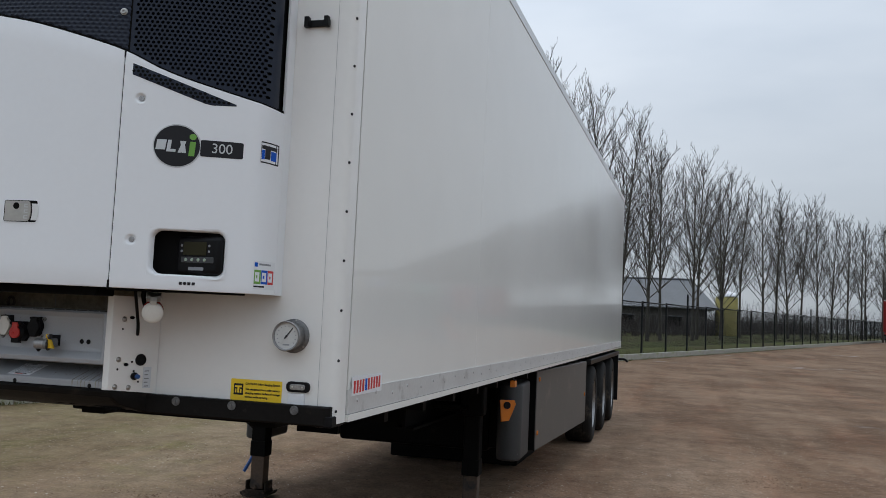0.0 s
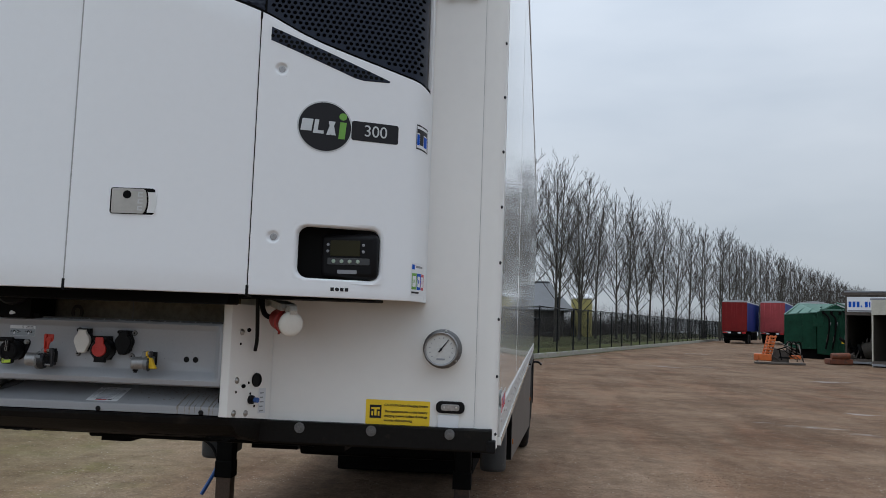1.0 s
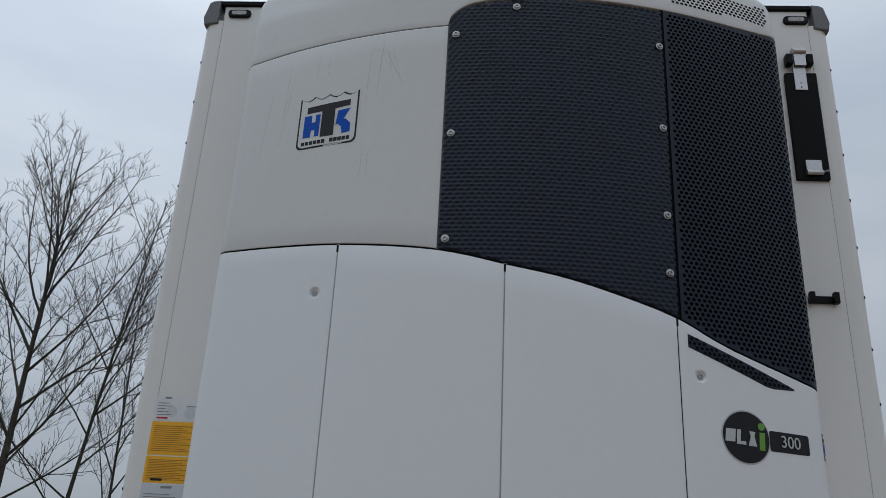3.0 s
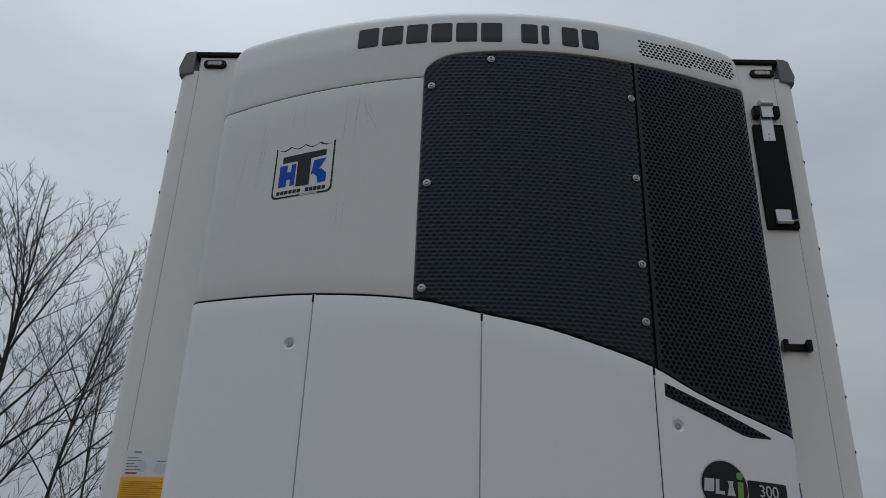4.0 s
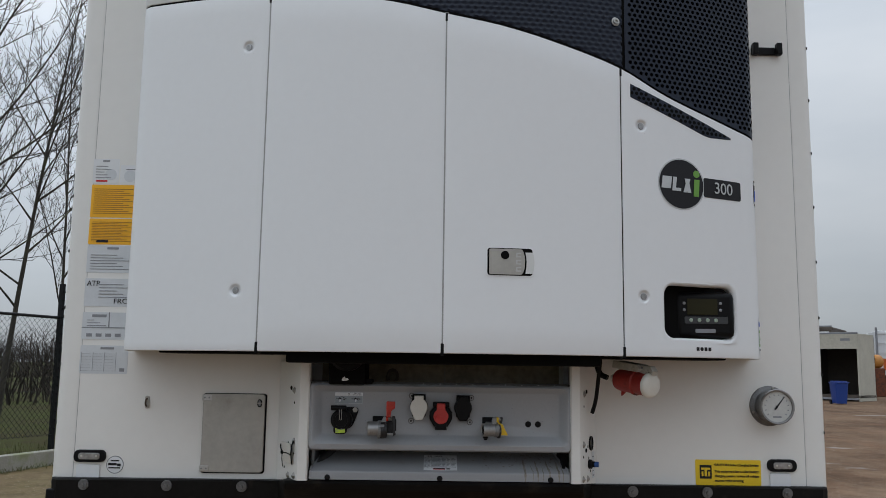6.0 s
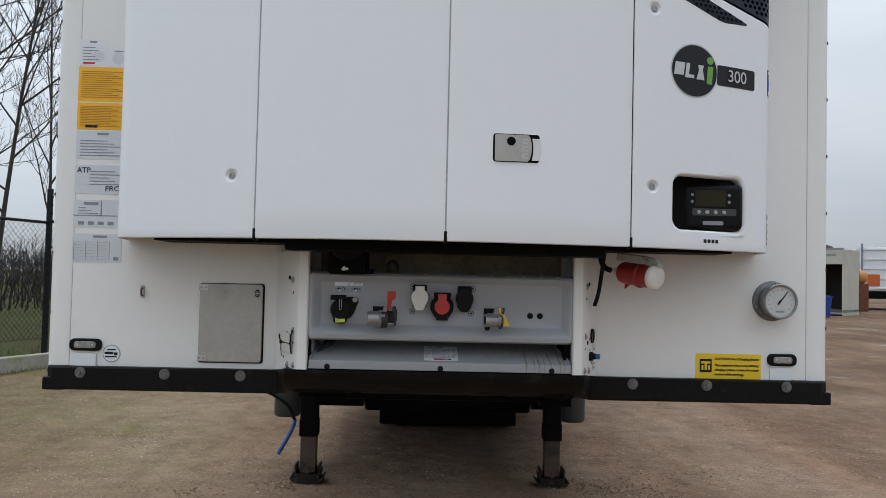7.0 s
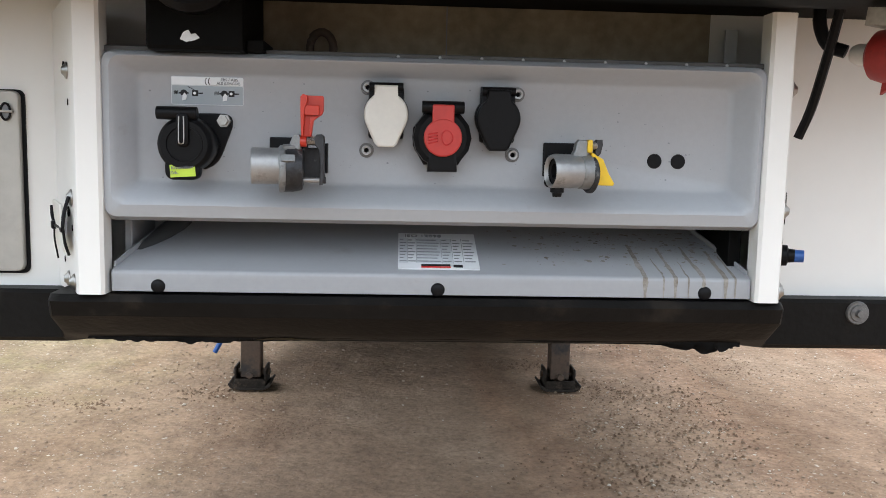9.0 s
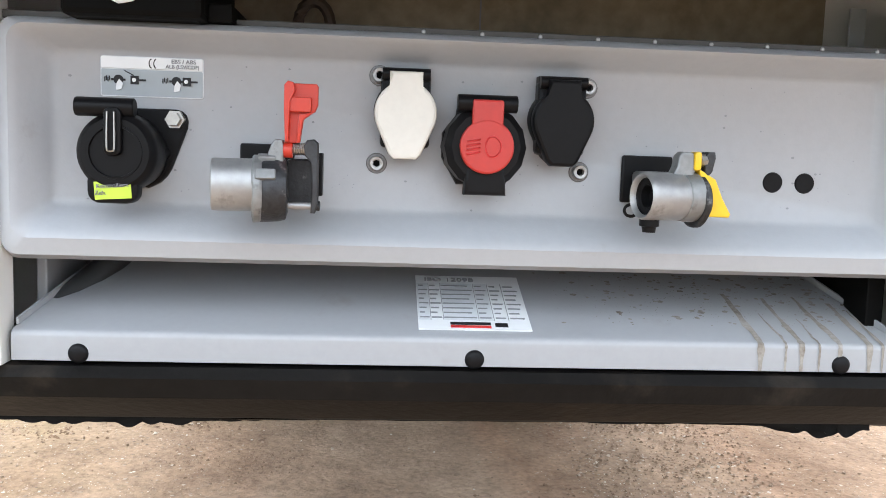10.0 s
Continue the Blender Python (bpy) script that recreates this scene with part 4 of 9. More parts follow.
    # perforated grille
    part("perforated_panel", up(perforated(0.548 + G, UW - 0.012, lambda x: BAND(x) + G, lambda x: GRILLE_TOP(x) - G, 0.0180, 0.0064, 0.012)), M_GRILLE, unit, "dark perforated plastic panel")
    part("perforated_backing", up(skin(0.545, 1.015, lambda x: BAND(x) + 0.01, lambda x: GRILLE_TOP(x) - 0.01, 24, 8, out=-0.016, depth=0.005)), M_VOID, unit)
    # dark seals in the joints
    for fn, x0, x1, m in ((BAND, -UW + 0.004, UW - 0.004, M_VOID), (SHOULDER, -UW + 0.004, -0.224, M_LIP)):
        part("joint_seal", up(skin(x0, x1, lambda x: fn(x) - 0.007, lambda x: fn(x) + 0.007, 90, 1, out=-0.0035, depth=0.006, edge=0.001)), m, unit)
    for x, z0, z1, m in ((-0.2228, BAND(-0.22), 3.70, M_LIP), (0.548, BAND(0.548), 3.80, M_VOID)):
        part("joint_seal", up(skin(x - 0.007, x + 0.007, z0, z1, 2, 6, out=-0.0035, depth=0.006, edge=0.001)), m, unit)
    for x, m, d in ((-0.555, M_SEAL, 0.0020), (-0.005, M_SEAL, 0.0018), (0.535, M_VOID, 0.004)):
        part("joint_seal", up(skin(x - 0.006, x + 0.006, 1.735, BAND(x), 2, 6, out=-d, depth=0.006, edge=0.001)), m, unit)
    # screws with washers
    scr = mesh_of(lathe([(0.0, 0.003), (0.004, 0.003), (0.0045, 0.007), (0.0085, 0.007), (0.0095, 0.003), (0.0135, 0.002), (0.014, 0.0)], 20, TO_FRONT), "screw", M_CHROME)
    for x, z in ((-0.195, 3.625), (-0.196, 3.223), (-0.198, 2.836), (0.018, 3.739), (0.530, 3.630), (0.526, 3.294), (0.523, 2.965), (0.521, 2.762)):
        piece("screw", scr, surf(x, z, 0.001), unit, "zinc screw and washer")
    cup = mesh_of(lathe([(0.0, 0.002), (0.004, 0.002), (0.0045, 0.004), (0.009, 0.0036), (0.0105, 0.0006)], 18, TO_FRONT), "door_screw", M_CAST)
    for (x, z), leaf in zip(RECESS, (leaves[0], leaves[0], leaves[1], leaves[1])):
        ds = part("screw_dish", up(dished_seat(x, z)), M_UNIT, leaf)
        piece("door_screw", cup, surf(x, z, -0.0072), ds)
    # rubber bumpers at the foot of the joints
    for x in (-0.555, -0.005, 0.535):
        part("joint_seal", up(box(x - 0.0048, x + 0.0048, -(nose(x) + 0.001), -nose(x) + 0.05, 1.722, 1.756, 0.002)), M_BLACK, unit)
        part("joint_seal", up(box(x - 0.005, x + 0.005, -(nose(x) - 0.0005), -nose(x) + 0.02, BAND(x) - 0.028, BAND(x) - 0.002, 0.002)), M_BLACK, unit)


def perforated(x0, x1, lo, hi, pitch, rad, border, out=0.0, depth=0.007, tilt=0.0):
    """A curved sheet with rows of real hexagonal holes inside a plain border."""
    verts, faces, index = [], [], {}

    def v(x, z, back=0):
        x = min(max(x, x0), x1)
        zl, zh = lo(x), hi(x)
        z = min(max(z, zl), zh)
        key = (round(x, 5), round(z, 5), back)
        if key not in index:
            index[key] = len(verts)
            verts.append((x, -(nose(x) + out) + lean(x, z) + back * depth, z))
        return index[key]
    rowh = pitch * 0.866
    zmin = min(lo(x0), lo(x1), lo((x0 + x1) / 2))
    zmax = max(hi(x0), hi(x1), hi((x0 + x1) / 2))
    nr, nc = int((zmax - zmin) / rowh) + 2, int((x1 - x0) / pitch) + 2
    for r in range(-1, nr):
        for c in range(-1, nc):
            cx, cz = x0 + (c + 0.5 * (r % 2)) * pitch, zmin + r * rowh
            R = pitch / math.sqrt(3)
            outer = [(cx + R * math.cos(radians(30 + 60 * k)), cz + R * math.sin(radians(30 + 60 * k))) for k in range(6)]
            if all(p[0] < x0 or p[0] > x1 for p in outer) or all(p[1] < lo(min(max(p[0], x0), x1)) or p[1] > hi(min(max(p[0], x0), x1)) for p in outer):
                continue
            xx = min(max(cx, x0), x1)
            ok = x0 + border < cx < x1 - border and lo(xx) + border < cz < hi(xx) - border
            o = [v(*p) for p in outer]
            if not ok:
                if len(set(o)) > 2:
                    faces.append(tuple(dict.fromkeys(o)))
                continue
            inner = [(cx + rad * math.cos(radians(30 + 60 * k)), cz + rad * math.sin(radians(30 + 60 * k))) for k in range(6)]
            i0, i1 = [v(*p) for p in inner], [v(*p, 1) for p in inner]
            for k in range(6):
                k2 = (k + 1) % 6
                faces.append((o[k], o[k2], i0[k2], i0[k]))
                faces.append((i0[k], i0[k2], i1[k2], i1[k]))
    clean = {}
    for f in faces:
        g = tuple(dict.fromkeys(f))
        if len(g) > 2:
            clean.setdefault(tuple(sorted(g)), g)
    me = bpy.data.meshes.new("perforated")
    me.from_pydata(verts, [], list(clean.values()))
    me.validate()
    b = bmesh.new()
    b.from_mesh(me)
    bpy.data.meshes.remove(me)
    rim = [e for e in b.edges if len(e.link_faces) == 1 and all(abs(w.co.x - x0) < 1e-5 or abs(w.co.x - x1) < 1e-5 or abs(w.co.z - lo(w.co.x)) < 1e-5 or abs(w.co.z - hi(w.co.x)) < 1e-5 for w in e.verts)]
    r = bmesh.ops.extrude_edge_only(b, edges=rim)
    for w in r["geom"]:
        if isinstance(w, bmesh.types.BMVert):
            w.co.y += 0.03
    bmesh.ops.recalc_face_normals(b, faces=b.faces[:])
    return b


build_unit()


# ---- connector panel ----
panel = thing("connector_panel", "grey moulded connector panel with sockets and air couplings between white brackets", "connector panel", loc=(0, -0.17, 1.43))


def pn(bm):
    bm.transform(Matrix.Translation((0, 0.17, -1.43)))
    return bm


def build_panel():
    # the tub: a rim, sloping sides and a flat recessed face
    loops = [(-0.425, 0.412, 1.425, 1.635, -0.11, 0.012), (-0.425, 0.412, 1.425, 1.635, -0.172, 0.014), (-0.418, 0.405, 1.431, 1.631, -0.192, 0.014),
             (-0.408, 0.396, 1.446, 1.626, -0.197, 0.014), (-0.401, 0.389, 1.454, 1.622, -0.193, 0.013), (-0.386, 0.376, 1.471, 1.611, -0.167, 0.010), (-0.378, 0.368, 1.477, 1.606, -0.163, 0.009)]
    b = bmesh.new()
    rings = []
    for x0, x1, z0, z1, y, r in loops:
        rings.append([b.verts.new((x, y, z)) for x, z in rrect(x0, x1, z0, z1, r, 4)])
    for a, c in zip(rings, rings[1:]):
        for k in range(len(a)):
            k2 = (k + 1) % len(a)
            b.faces.new((a[k], a[k2], c[k2], c[k]))
    b.faces.new(rings[-1])
    bmesh.ops.recalc_face_normals(b, faces=b.faces[:])
    part("tub", pn(b), M_GREY, panel, "grey moulded plastic tub, slightly dirty")
    lip = part("top_lip", pn(box(-0.424, 0.411, -0.1795, -0.10, 1.6315, 1.6385, 0.001)), M_LIP, panel, "dark turned-over upper edge")
    dot = mesh_of(lathe([(0.0, 0.0010), (0.0016, 0.0008), (0.0022, 0.0)], 8, TO_FRONT), "lip_rivet", M_CAST)
    for k in range(9):
        piece("lip_rivet", dot, Matrix.Translation((-0.06 + 0.052 * k, -0.1795 + 0.17, 1.635 - 1.43)), lip)
    # sloping tray with a turned-down lip
    b = bmesh.new()
    sec = [(-0.02, 1.417), (-0.1785, 1.3653), (-0.1825, 1.3640), (-0.1850, 1.3626), (-0.1866, 1.3604), (-0.187, 1.3580), (-0.187, 1.3540), (-0.187, 1.341), (-0.187, 1.337), (-0.184, 1.336), (-0.184, 1.356), (-0.176, 1.361), (-0.02, 1.412)]
    ends = []
    for x0 in (-0.413, 0.402):
        ends.append([b.verts.new((x0 * (1 - 0.09 * max(0, (y + 0.18) / 0.16)), y, z)) for y, z in sec])
    for k in range(len(sec)):
        k2 = (k + 1) % len(sec)
        b.faces.new((ends[0][k], ends[0][k2], ends[1][k2], ends[1][k]))
    b.faces.new(ends[0][::-1])
    b.faces.new(ends[1])
    bmesh.ops.recalc_face_normals(b, faces=b.faces[:])
    # thin upturned edges at both ends
    for x0, x1 in ((-0.413, -0.413 * 0.91), (0.402, 0.402 * 0.91)):
        q = bmesh.new()
        r0 = [q.verts.new((x0, -0.176, 1.3665 + dz)) for dz in (0.0, 0.006)] + [q.verts.new((x1, -0.02, 1.4175 + dz)) for dz in (0.006, 0.0)]
        q.faces.new(r0)
        r = bmesh.ops.extrude_face_region(q, geom=q.faces[:])
        for v in r["geom"]:
            if isinstance(v, bmesh.types.BMVert):
                v.co.x += 0.0025 if x0 < 0 else -0.0025
        bmesh.ops.recalc_face_normals(q, faces=q.faces[:])
        join(b, q)
    tray = part("tray", pn(b), M_TRAY, panel, "light grey sheet tray with dirty run marks")
    plug = mesh_of(lathe([(0.0, 0.003), (0.006, 0.003), (0.008, 0.0015), (0.009, 0.0)], 20, TO_FRONT), "plug", M_PLASTIC)
    for x in (-0.356, -0.005, 0.342):
        piece("plug", plug, Matrix.Translation((x, -0.187 + 0.17, 1.3435 - 1.43)), tray, "black plastic plug")
    # brackets: a front strip and a slanted cheek back to the wall
    for s, xi, xo, xw in ((-1, -0.418, -0.451, -0.547), (1, 0.404, 0.436, 0.518)):
        b = bmesh.new()
        prof = [(xi, -0.168), (xi, -0.196), (xi + s * 0.004, -0.2), (xo - s * 0.003, -0.2), (xo, -0.197), (xw, -0.003), (xw - s * 0.012, -0.003), (xo - s * 0.006, -0.186), (xi + s * 0.005, -0.19), (xi + s * 0.005, -0.168)]
        lo = [b.verts.new((x, y, 1.3125 if y > -0.05 else 1.334)) for x, y in prof]
        hi = [b.verts.new((x, y, 1.70)) for x, y in prof]
        for k in range(len(prof)):
            k2 = (k + 1) % len(prof)
            b.faces.new((lo[k], lo[k2], hi[k2], hi[k]))
        bmesh.ops.triangulate(b, faces=[b.faces.new(lo[::-1]), b.faces.new(hi)])
        bmesh.ops.recalc_face_normals(b, faces=b.faces[:])
        br = part("bracket", pn(b), M_WALL, panel, "white folded steel bracket")
        cheek = Vector((xw - xo, 0.194, 0)).normalized()
        nrm = Vector((cheek.y * s, -cheek.x * s, 0))

        def on(f, z):
            p = Vector((xo, -0.197, z)).lerp(Vector((xw, -0.003, z)), f) + nrm * 0.0005
            return Matrix.Translation(p + Vector((0, 0.17, -1.43))) @ nrm.to_track_quat("Z", "Y").to_matrix().to_4x4()
        bolt = mesh_of(lathe([(0.0, 0.007), (0.004, 0.0065), (0.0065, 0.004), (0.0105, 0.0015), (0.011, 0.0)], 14), "bracket_bolt", M_CHROME)
        hole = mesh_of(lathe([(0.0, 0.0008), (0.0042, 0.0008), (0.0046, 0.0)], 10), "bracket_hole", M_VOID)
        for f, z in ((0.22, 1.609), (0.16, 1.451), (0.12, 1.345), (0.40, 1.341)):
            piece("bracket_bolt", bolt, on(f, z), br)
        for f, z in ((0.20, 1.570), (0.15, 1.413), (0.44, 1.441), (0.49, 1.405), (0.60, 1.362)):
            piece("bracket_hole", hole, on(f, z), br)
        slot = mesh_of(rod((0, 0, 0), (0, 0, 0.001), 0.0085, n=12), "bracket_slot", M_VOID)
        for f, z in ((0.38, 1.616), (0.32, 1.431)):
            piece("bracket_slot", slot, on(f, z) @ Matrix.Diagonal((1.25, 0.8, 1, 1)), br)
        if s > 0:
            grom = mesh_of(lathe([(0.0, 0.002), (0.019, 0.002), (0.0195, 0.005), (0.023, 0.005), (0.0235, 0.0)], 24), "grommet", M_PLASTIC)
            piece("grommet", grom, on(0.62, 1.449), br, "large black rubber grommet")
            knob = mesh_of(lathe([(0.0, 0.02), (0.009, 0.02), (0.010, 0.012), (0.0145, 0.010), (0.015, 0.0)], 18), "test_nipple", M_PLASTIC)
            piece("test_nipple", knob, on(0.50, 1.385), br, "black test nipple with a blue cap")
            capm = mesh_of(lathe([(0.0, 0.032), (0.0085, 0.032), (0.009, 0.020), (0.0, 0.020)], 14), "blue_cap", M_HOSE)
            piece("blue_cap", capm, on(0.50, 1.385), br)
            q = box(-0.018, 0.018, -0.042, 0.042, 0.0002, 0.0012)
            q.transform(on(0.78, 1.378))
            label = part("type_label", q, M_STICK_G, br, "small grey label with faint print", smooth=False)
            for k in range(5):
                q = box(-0.012, 0.008 - 0.004 * (k % 2), -0.036 + 0.015 * k, -0.032 + 0.015 * k, 0.001, 0.0018)
                q.transform(on(0.78, 1.378))
                part("print", q, M_INKG, label, smooth=False)
        else:
            q = box(-0.046, 0.050, -0.031, 0.031, 0.0015, 0.006, 0.002)
            for v in q.verts:
                v.co.z += 0.006 * (v.co.x / 0.05) ** 2 + (0.004 if v.co.y > 0 else 0.0)
            q.transform(on(0.37, 1.413))
            tag = part("tied_tag", q, M_LIDW, br, "white plastic tag tied on with a black cable tie")
            for k in range(3):
                q = box(-0.028 + 0.02 * k, -0.018 + 0.02 * k, -0.020 + 0.004 * k, 0.016 - 0.005 * k, 0.004, 0.0085)
                q.transform(on(0.37, 1.413))
                part("print", q, M_STICK_G, tag, smooth=False)
            for loop, r in ((((0.052, 0.040, 0.004), (0.055, 0.020, 0.010), (0.055, -0.002, 0.013), (0.020, -0.001, 0.012), (-0.030, -0.003, 0.013), (-0.040, 0.003, 0.014), (-0.046, 0.010, 0.015), (-0.050, 0.022, 0.015)), 0.0024), (((0.055, 0.002, 0.012), (0.055, -0.018, 0.010), (0.048, -0.034, 0.005)), 0.0018), (((-0.032, -0.003, 0.014), (-0.034, -0.022, 0.014), (-0.036, -0.048, 0.010)), 0.0012)):
                pts = [tuple(on(0.37, 1.413) @ Vector(p)) for p in loop]
                part("cable_tie", tube(smooth_path(pts, 4), r, 6), M_PLASTIC, br)
            q = box(-0.040, -0.028, -0.008, 0.003, 0.010, 0.018, 0.002)
            q.transform(on(0.37, 1.413))
            part("tie_lock", q, M_PLASTIC, br)
    # grey side cheek beneath the panel; the right black plate stands for a shaded gap
    part("cheek_shade_plate", pn(box(-0.417, -0.407, -0.12, -0.01, 1.345, 1.425, 0.002)), M_TRAY, panel)
    part("cheek_shade_plate", pn(box(0.384, 0.402, -0.15, -0.02, 1.345, 1.425, 0.002)), M_UNDER, panel)
    part("hose", pn(tube(smooth_path([(-0.415, -0.16, 1.345), (-0.398, -0.12, 1.372), (-0.355, -0.05, 1.42)], 5), 0.013, 10)), M_DARKP, panel)


build_panel()


# ---- running gear of the trailer ----
M_FOOT = mat("muddy_foot_steel", (0.030, 0.024, 0.019), 0.7, vary=0.3, scale=14, fine=70, stain=(0.075, 0.055, 0.040), stain_scale=18, stain_pos=0.55, spec=0.15)


def build_gear():
    for s in (-1, 1):
        q = prism([(-0.08, 0.80), (0.08, 0.80), (0.08, 0.82), (0.012, 0.82), (0.012, 1.13), (0.07, 1.13), (0.07, 1.21), (-0.07, 1.21), (-0.07, 1.13), (-0.012, 1.13), (-0.012, 0.82), (-0.08, 0.82)], 3.2, 12.4)
        for v in q.verts:
            v.co.x += s * 0.5 + sh(v.co.y)
        beam = part("chassis_beam", q, M_UNDER, trailer)
        q = box(s * 0.5 - 0.07, s * 0.5 + 0.07, 0.95, 3.2, 1.07, 1.21)
        for v in q.verts:
            v.co.x += sh(v.co.y)
        part("neck_beam", q, M_UNDER, beam)
    b = bmesh.new()
    box(-1.2, 1.2, -0.03, 0.03, 1.16, 1.21, bm=b)
    beam = mesh_of(b, "cross_member", M_UNDER)
    for y in [0.85 + 0.6 * i for i in range(20)]:
        piece("cross_member", beam, Matrix.Translation((sh(y), y, 0)), trailer)
    part("coupling_plate", box(-0.6, 0.6, 0.95, 2.4, 1.085, 1.12, 0.01), M_UNDER, trailer)
    # axle beams, vessels and cross walls, added unseen under the floor to block light
    for y in (8.95, 10.27, 11.59):
        part("axle_beam", rod((-0.95 + sh(y), y, 0.53 + slope(y)), (0.95 + sh(y), y, 0.53 + slope(y)), 0.075, n=14), M_UNDER, trailer)
    for y in (7.9, 8.25):
        part("light_block_vessel", rod((-0.42 + sh(y), y, 0.94), (0.42 + sh(y), y, 0.94), 0.13, n=18), M_UNDER, trailer)
    # landing legs
    for x in (-0.945, 0.985):
        y = 4.0
        leg = part("landing_leg", box(x - 0.068, x + 0.068, y - 0.066, y + 0.066, 0.49, 1.15, 0.012), M_UNDER, trailer, "black landing leg with a worn inner tube")
        part("inner_tube", box(x - 0.062, x + 0.062, y - 0.056, y + 0.056, 0.08, 0.55, 0.008), M_RUST, leg, "worn brown inner tube")
        part("collar", box(x - 0.073, x + 0.073, y - 0.070, y + 0.070, 0.365, 0.50, 0.008), M_UNDER, leg, "black collar of the outer tube")
        # a rocking foot: a dished skid plate between two ears on a pin
        sec = [(-0.132, 0.052), (-0.120, 0.030), (-0.095, 0.017), (-0.05, 0.013), (0.05, 0.013), (0.095, 0.017), (0.120, 0.030), (0.132, 0.052)]
        skid = sec + [(0.122, 0.058), (0.108, 0.042), (0.086, 0.031), (0.05, 0.027), (-0.05, 0.027), (-0.086, 0.031), (-0.108, 0.042), (-0.122, 0.058)]
        b = prism([(x + px, pz) for px, pz in skid], y - 0.11, y + 0.11, 0.003)
        foot = part("foot", b, M_FOOT, leg, "hinged steel foot on the earth")
        for s in (-1, 1):
            ear = prism([(x - 0.098, 0.03), (x + 0.098, 0.03), (x + 0.094, 0.062), (x + 0.086, 0.078), (x - 0.086, 0.078), (x - 0.094, 0.062)], y + s * 0.085 - 0.007, y + s * 0.085 + 0.007, 0.002)
            part("ear", ear, M_FOOT, foot)
            part("side_ear", box(x + s * 0.092 - 0.007, x + s * 0.092 + 0.007, y - 0.07, y + 0.07, 0.03, 0.150, 0.006), M_FOOT, foot)
        part("pin", rod((x - 0.115, y, 0.105), (x + 0.115, y, 0.105), 0.020, n=12, bevel=0.004), M_RUST, foot)
        part("bolt", rod((x, y - 0.105, 0.105), (x, y - 0.085, 0.105), 0.022, n=6), M_RUST, foot)
        part("gearbox", box(x - 0.10, x + 0.10, y - 0.1, y + 0.05, 0.86, 1.12, 0.02), M_UNDER, leg)
    part("leg_brace", box(-0.88, 0.92, 3.97, 4.03, 0.88, 0.96, 0.01), M_UNDER, trailer)
    part("crank_shaft", rod((-0.9, 3.9, 0.93), (0.95, 3.9, 0.93), 0.02, n=10), M_UNDER, trailer)
    part("black_cable", tube(smooth_path([(-1.26, 4.28, 1.15), (-1.33, 4.28, 0.92), (-1.36, 4.28, 0.70), (-1.27, 4.28, 0.63), (-1.16, 4.27, 0.55), (-1.10, 4.27, 0.43)], 6), 0.014, 8), M_PLASTIC, trailer)
    part("blue_hose", tube(smooth_path([(-1.10, 4.27, 0.44), (-1.12, 4.27, 0.37), (-1.17, 4.265, 0.27), (-1.23, 4.26, 0.16)], 6), 0.016, 8), M_HOSE, trailer, "hanging blue hose end")
    # pallet box across the whole width, its panels, and rounded plastic tanks in front of it
    b = box(-0.755, 0.755, 4.96, 7.69, 0.42, 1.19, 0.03)
    # low black block added in place of the deep shade under the trailer
    box(-0.74, 0.74, 6.45, 7.6, 0.05, 0.44, 0.02, bm=b)
    for v in b.verts:
        v.co.x += sh(v.co.y)
    part("pallet_bay_shade_block", b, M_UNDER, trailer)
    for s in (-1, 1):
        b = box(s * 0.98 - 0.22, s * 0.98 + 0.22, 4.95, 7.7, 0.46, 1.2, 0.01)
        for v in b.verts:
            v.co.x += sh(v.co.y) + s * 0.045 * (v.co.y - 4.95)
        # black plate added over the box's front to stand for shade there
        part("shade_plate", box(s * 0.98 - 0.215 + sh(4.94), s * 0.98 + 0.215 + sh(4.94), 4.925, 4.946, 0.465, 1.195, 0.004), M_UNDER, trailer)
        bx = part("pallet_box", b, M_SKIRT, trailer, "grey brown pallet box panel below the side wall")
        for y, z in ((5.04, 1.12), (5.02, 0.62), (7.6, 0.80)):
            xx = s * 1.2 + sh(y) + s * 0.045 * (y - 4.95)
            part("side_marker", box(xx - 0.008, xx + 0.008, y - 0.03, y + 0.03, z - 0.02, z + 0.02, 0.003), M_AMBERL, bx, "amber side marker lamp")
        b = bmesh.new()
        outl = rrect(-0.11, 0.11, -0.30, 0.30, 0.10, 5)
        lo = [b.verts.new(((1.055 + sh(4.6) if s > 0 else -1.19) + q[0], 4.62 + q[1], 0.445)) for q in outl]
        hi = [b.verts.new((v.co.x, v.co.y, 1.12)) for v in lo]
        for k in range(len(lo)):
            b.faces.new((lo[k], lo[(k + 1) % len(lo)], hi[(k + 1) % len(lo)], hi[k]))
        b.faces.new(lo[::-1])
        b.faces.new(hi)
        bmesh.ops.recalc_face_normals(b, faces=b.faces[:])
        bmesh.ops.bevel(b, geom=[e for e in b.edges if abs(e.verts[0].co.z - e.verts[1].co.z) < 1e-6], offset=0.03, segments=3, profile=0.5, affect="EDGES")
        part("plastic_tank", b, M_DARKP, trailer, "dark grey plastic tank, splashed with mud")
        b = prism([(-0.07, 0.055), (0.065, 0.055), (0.08, 0.02), (0.02, -0.12), (-0.05, -0.13)], -0.008, 0.008, 0.003)
        b.transform(Matrix.Translation((s * 1.08 + sh(4.2), 4.2, 0.93)) @ Matrix.Rotation(radians(35 * s), 4, "Z"))
        pl = part("wheel_chock", b, M_AMBERL, trailer, "amber plastic wheel chock in its holder")
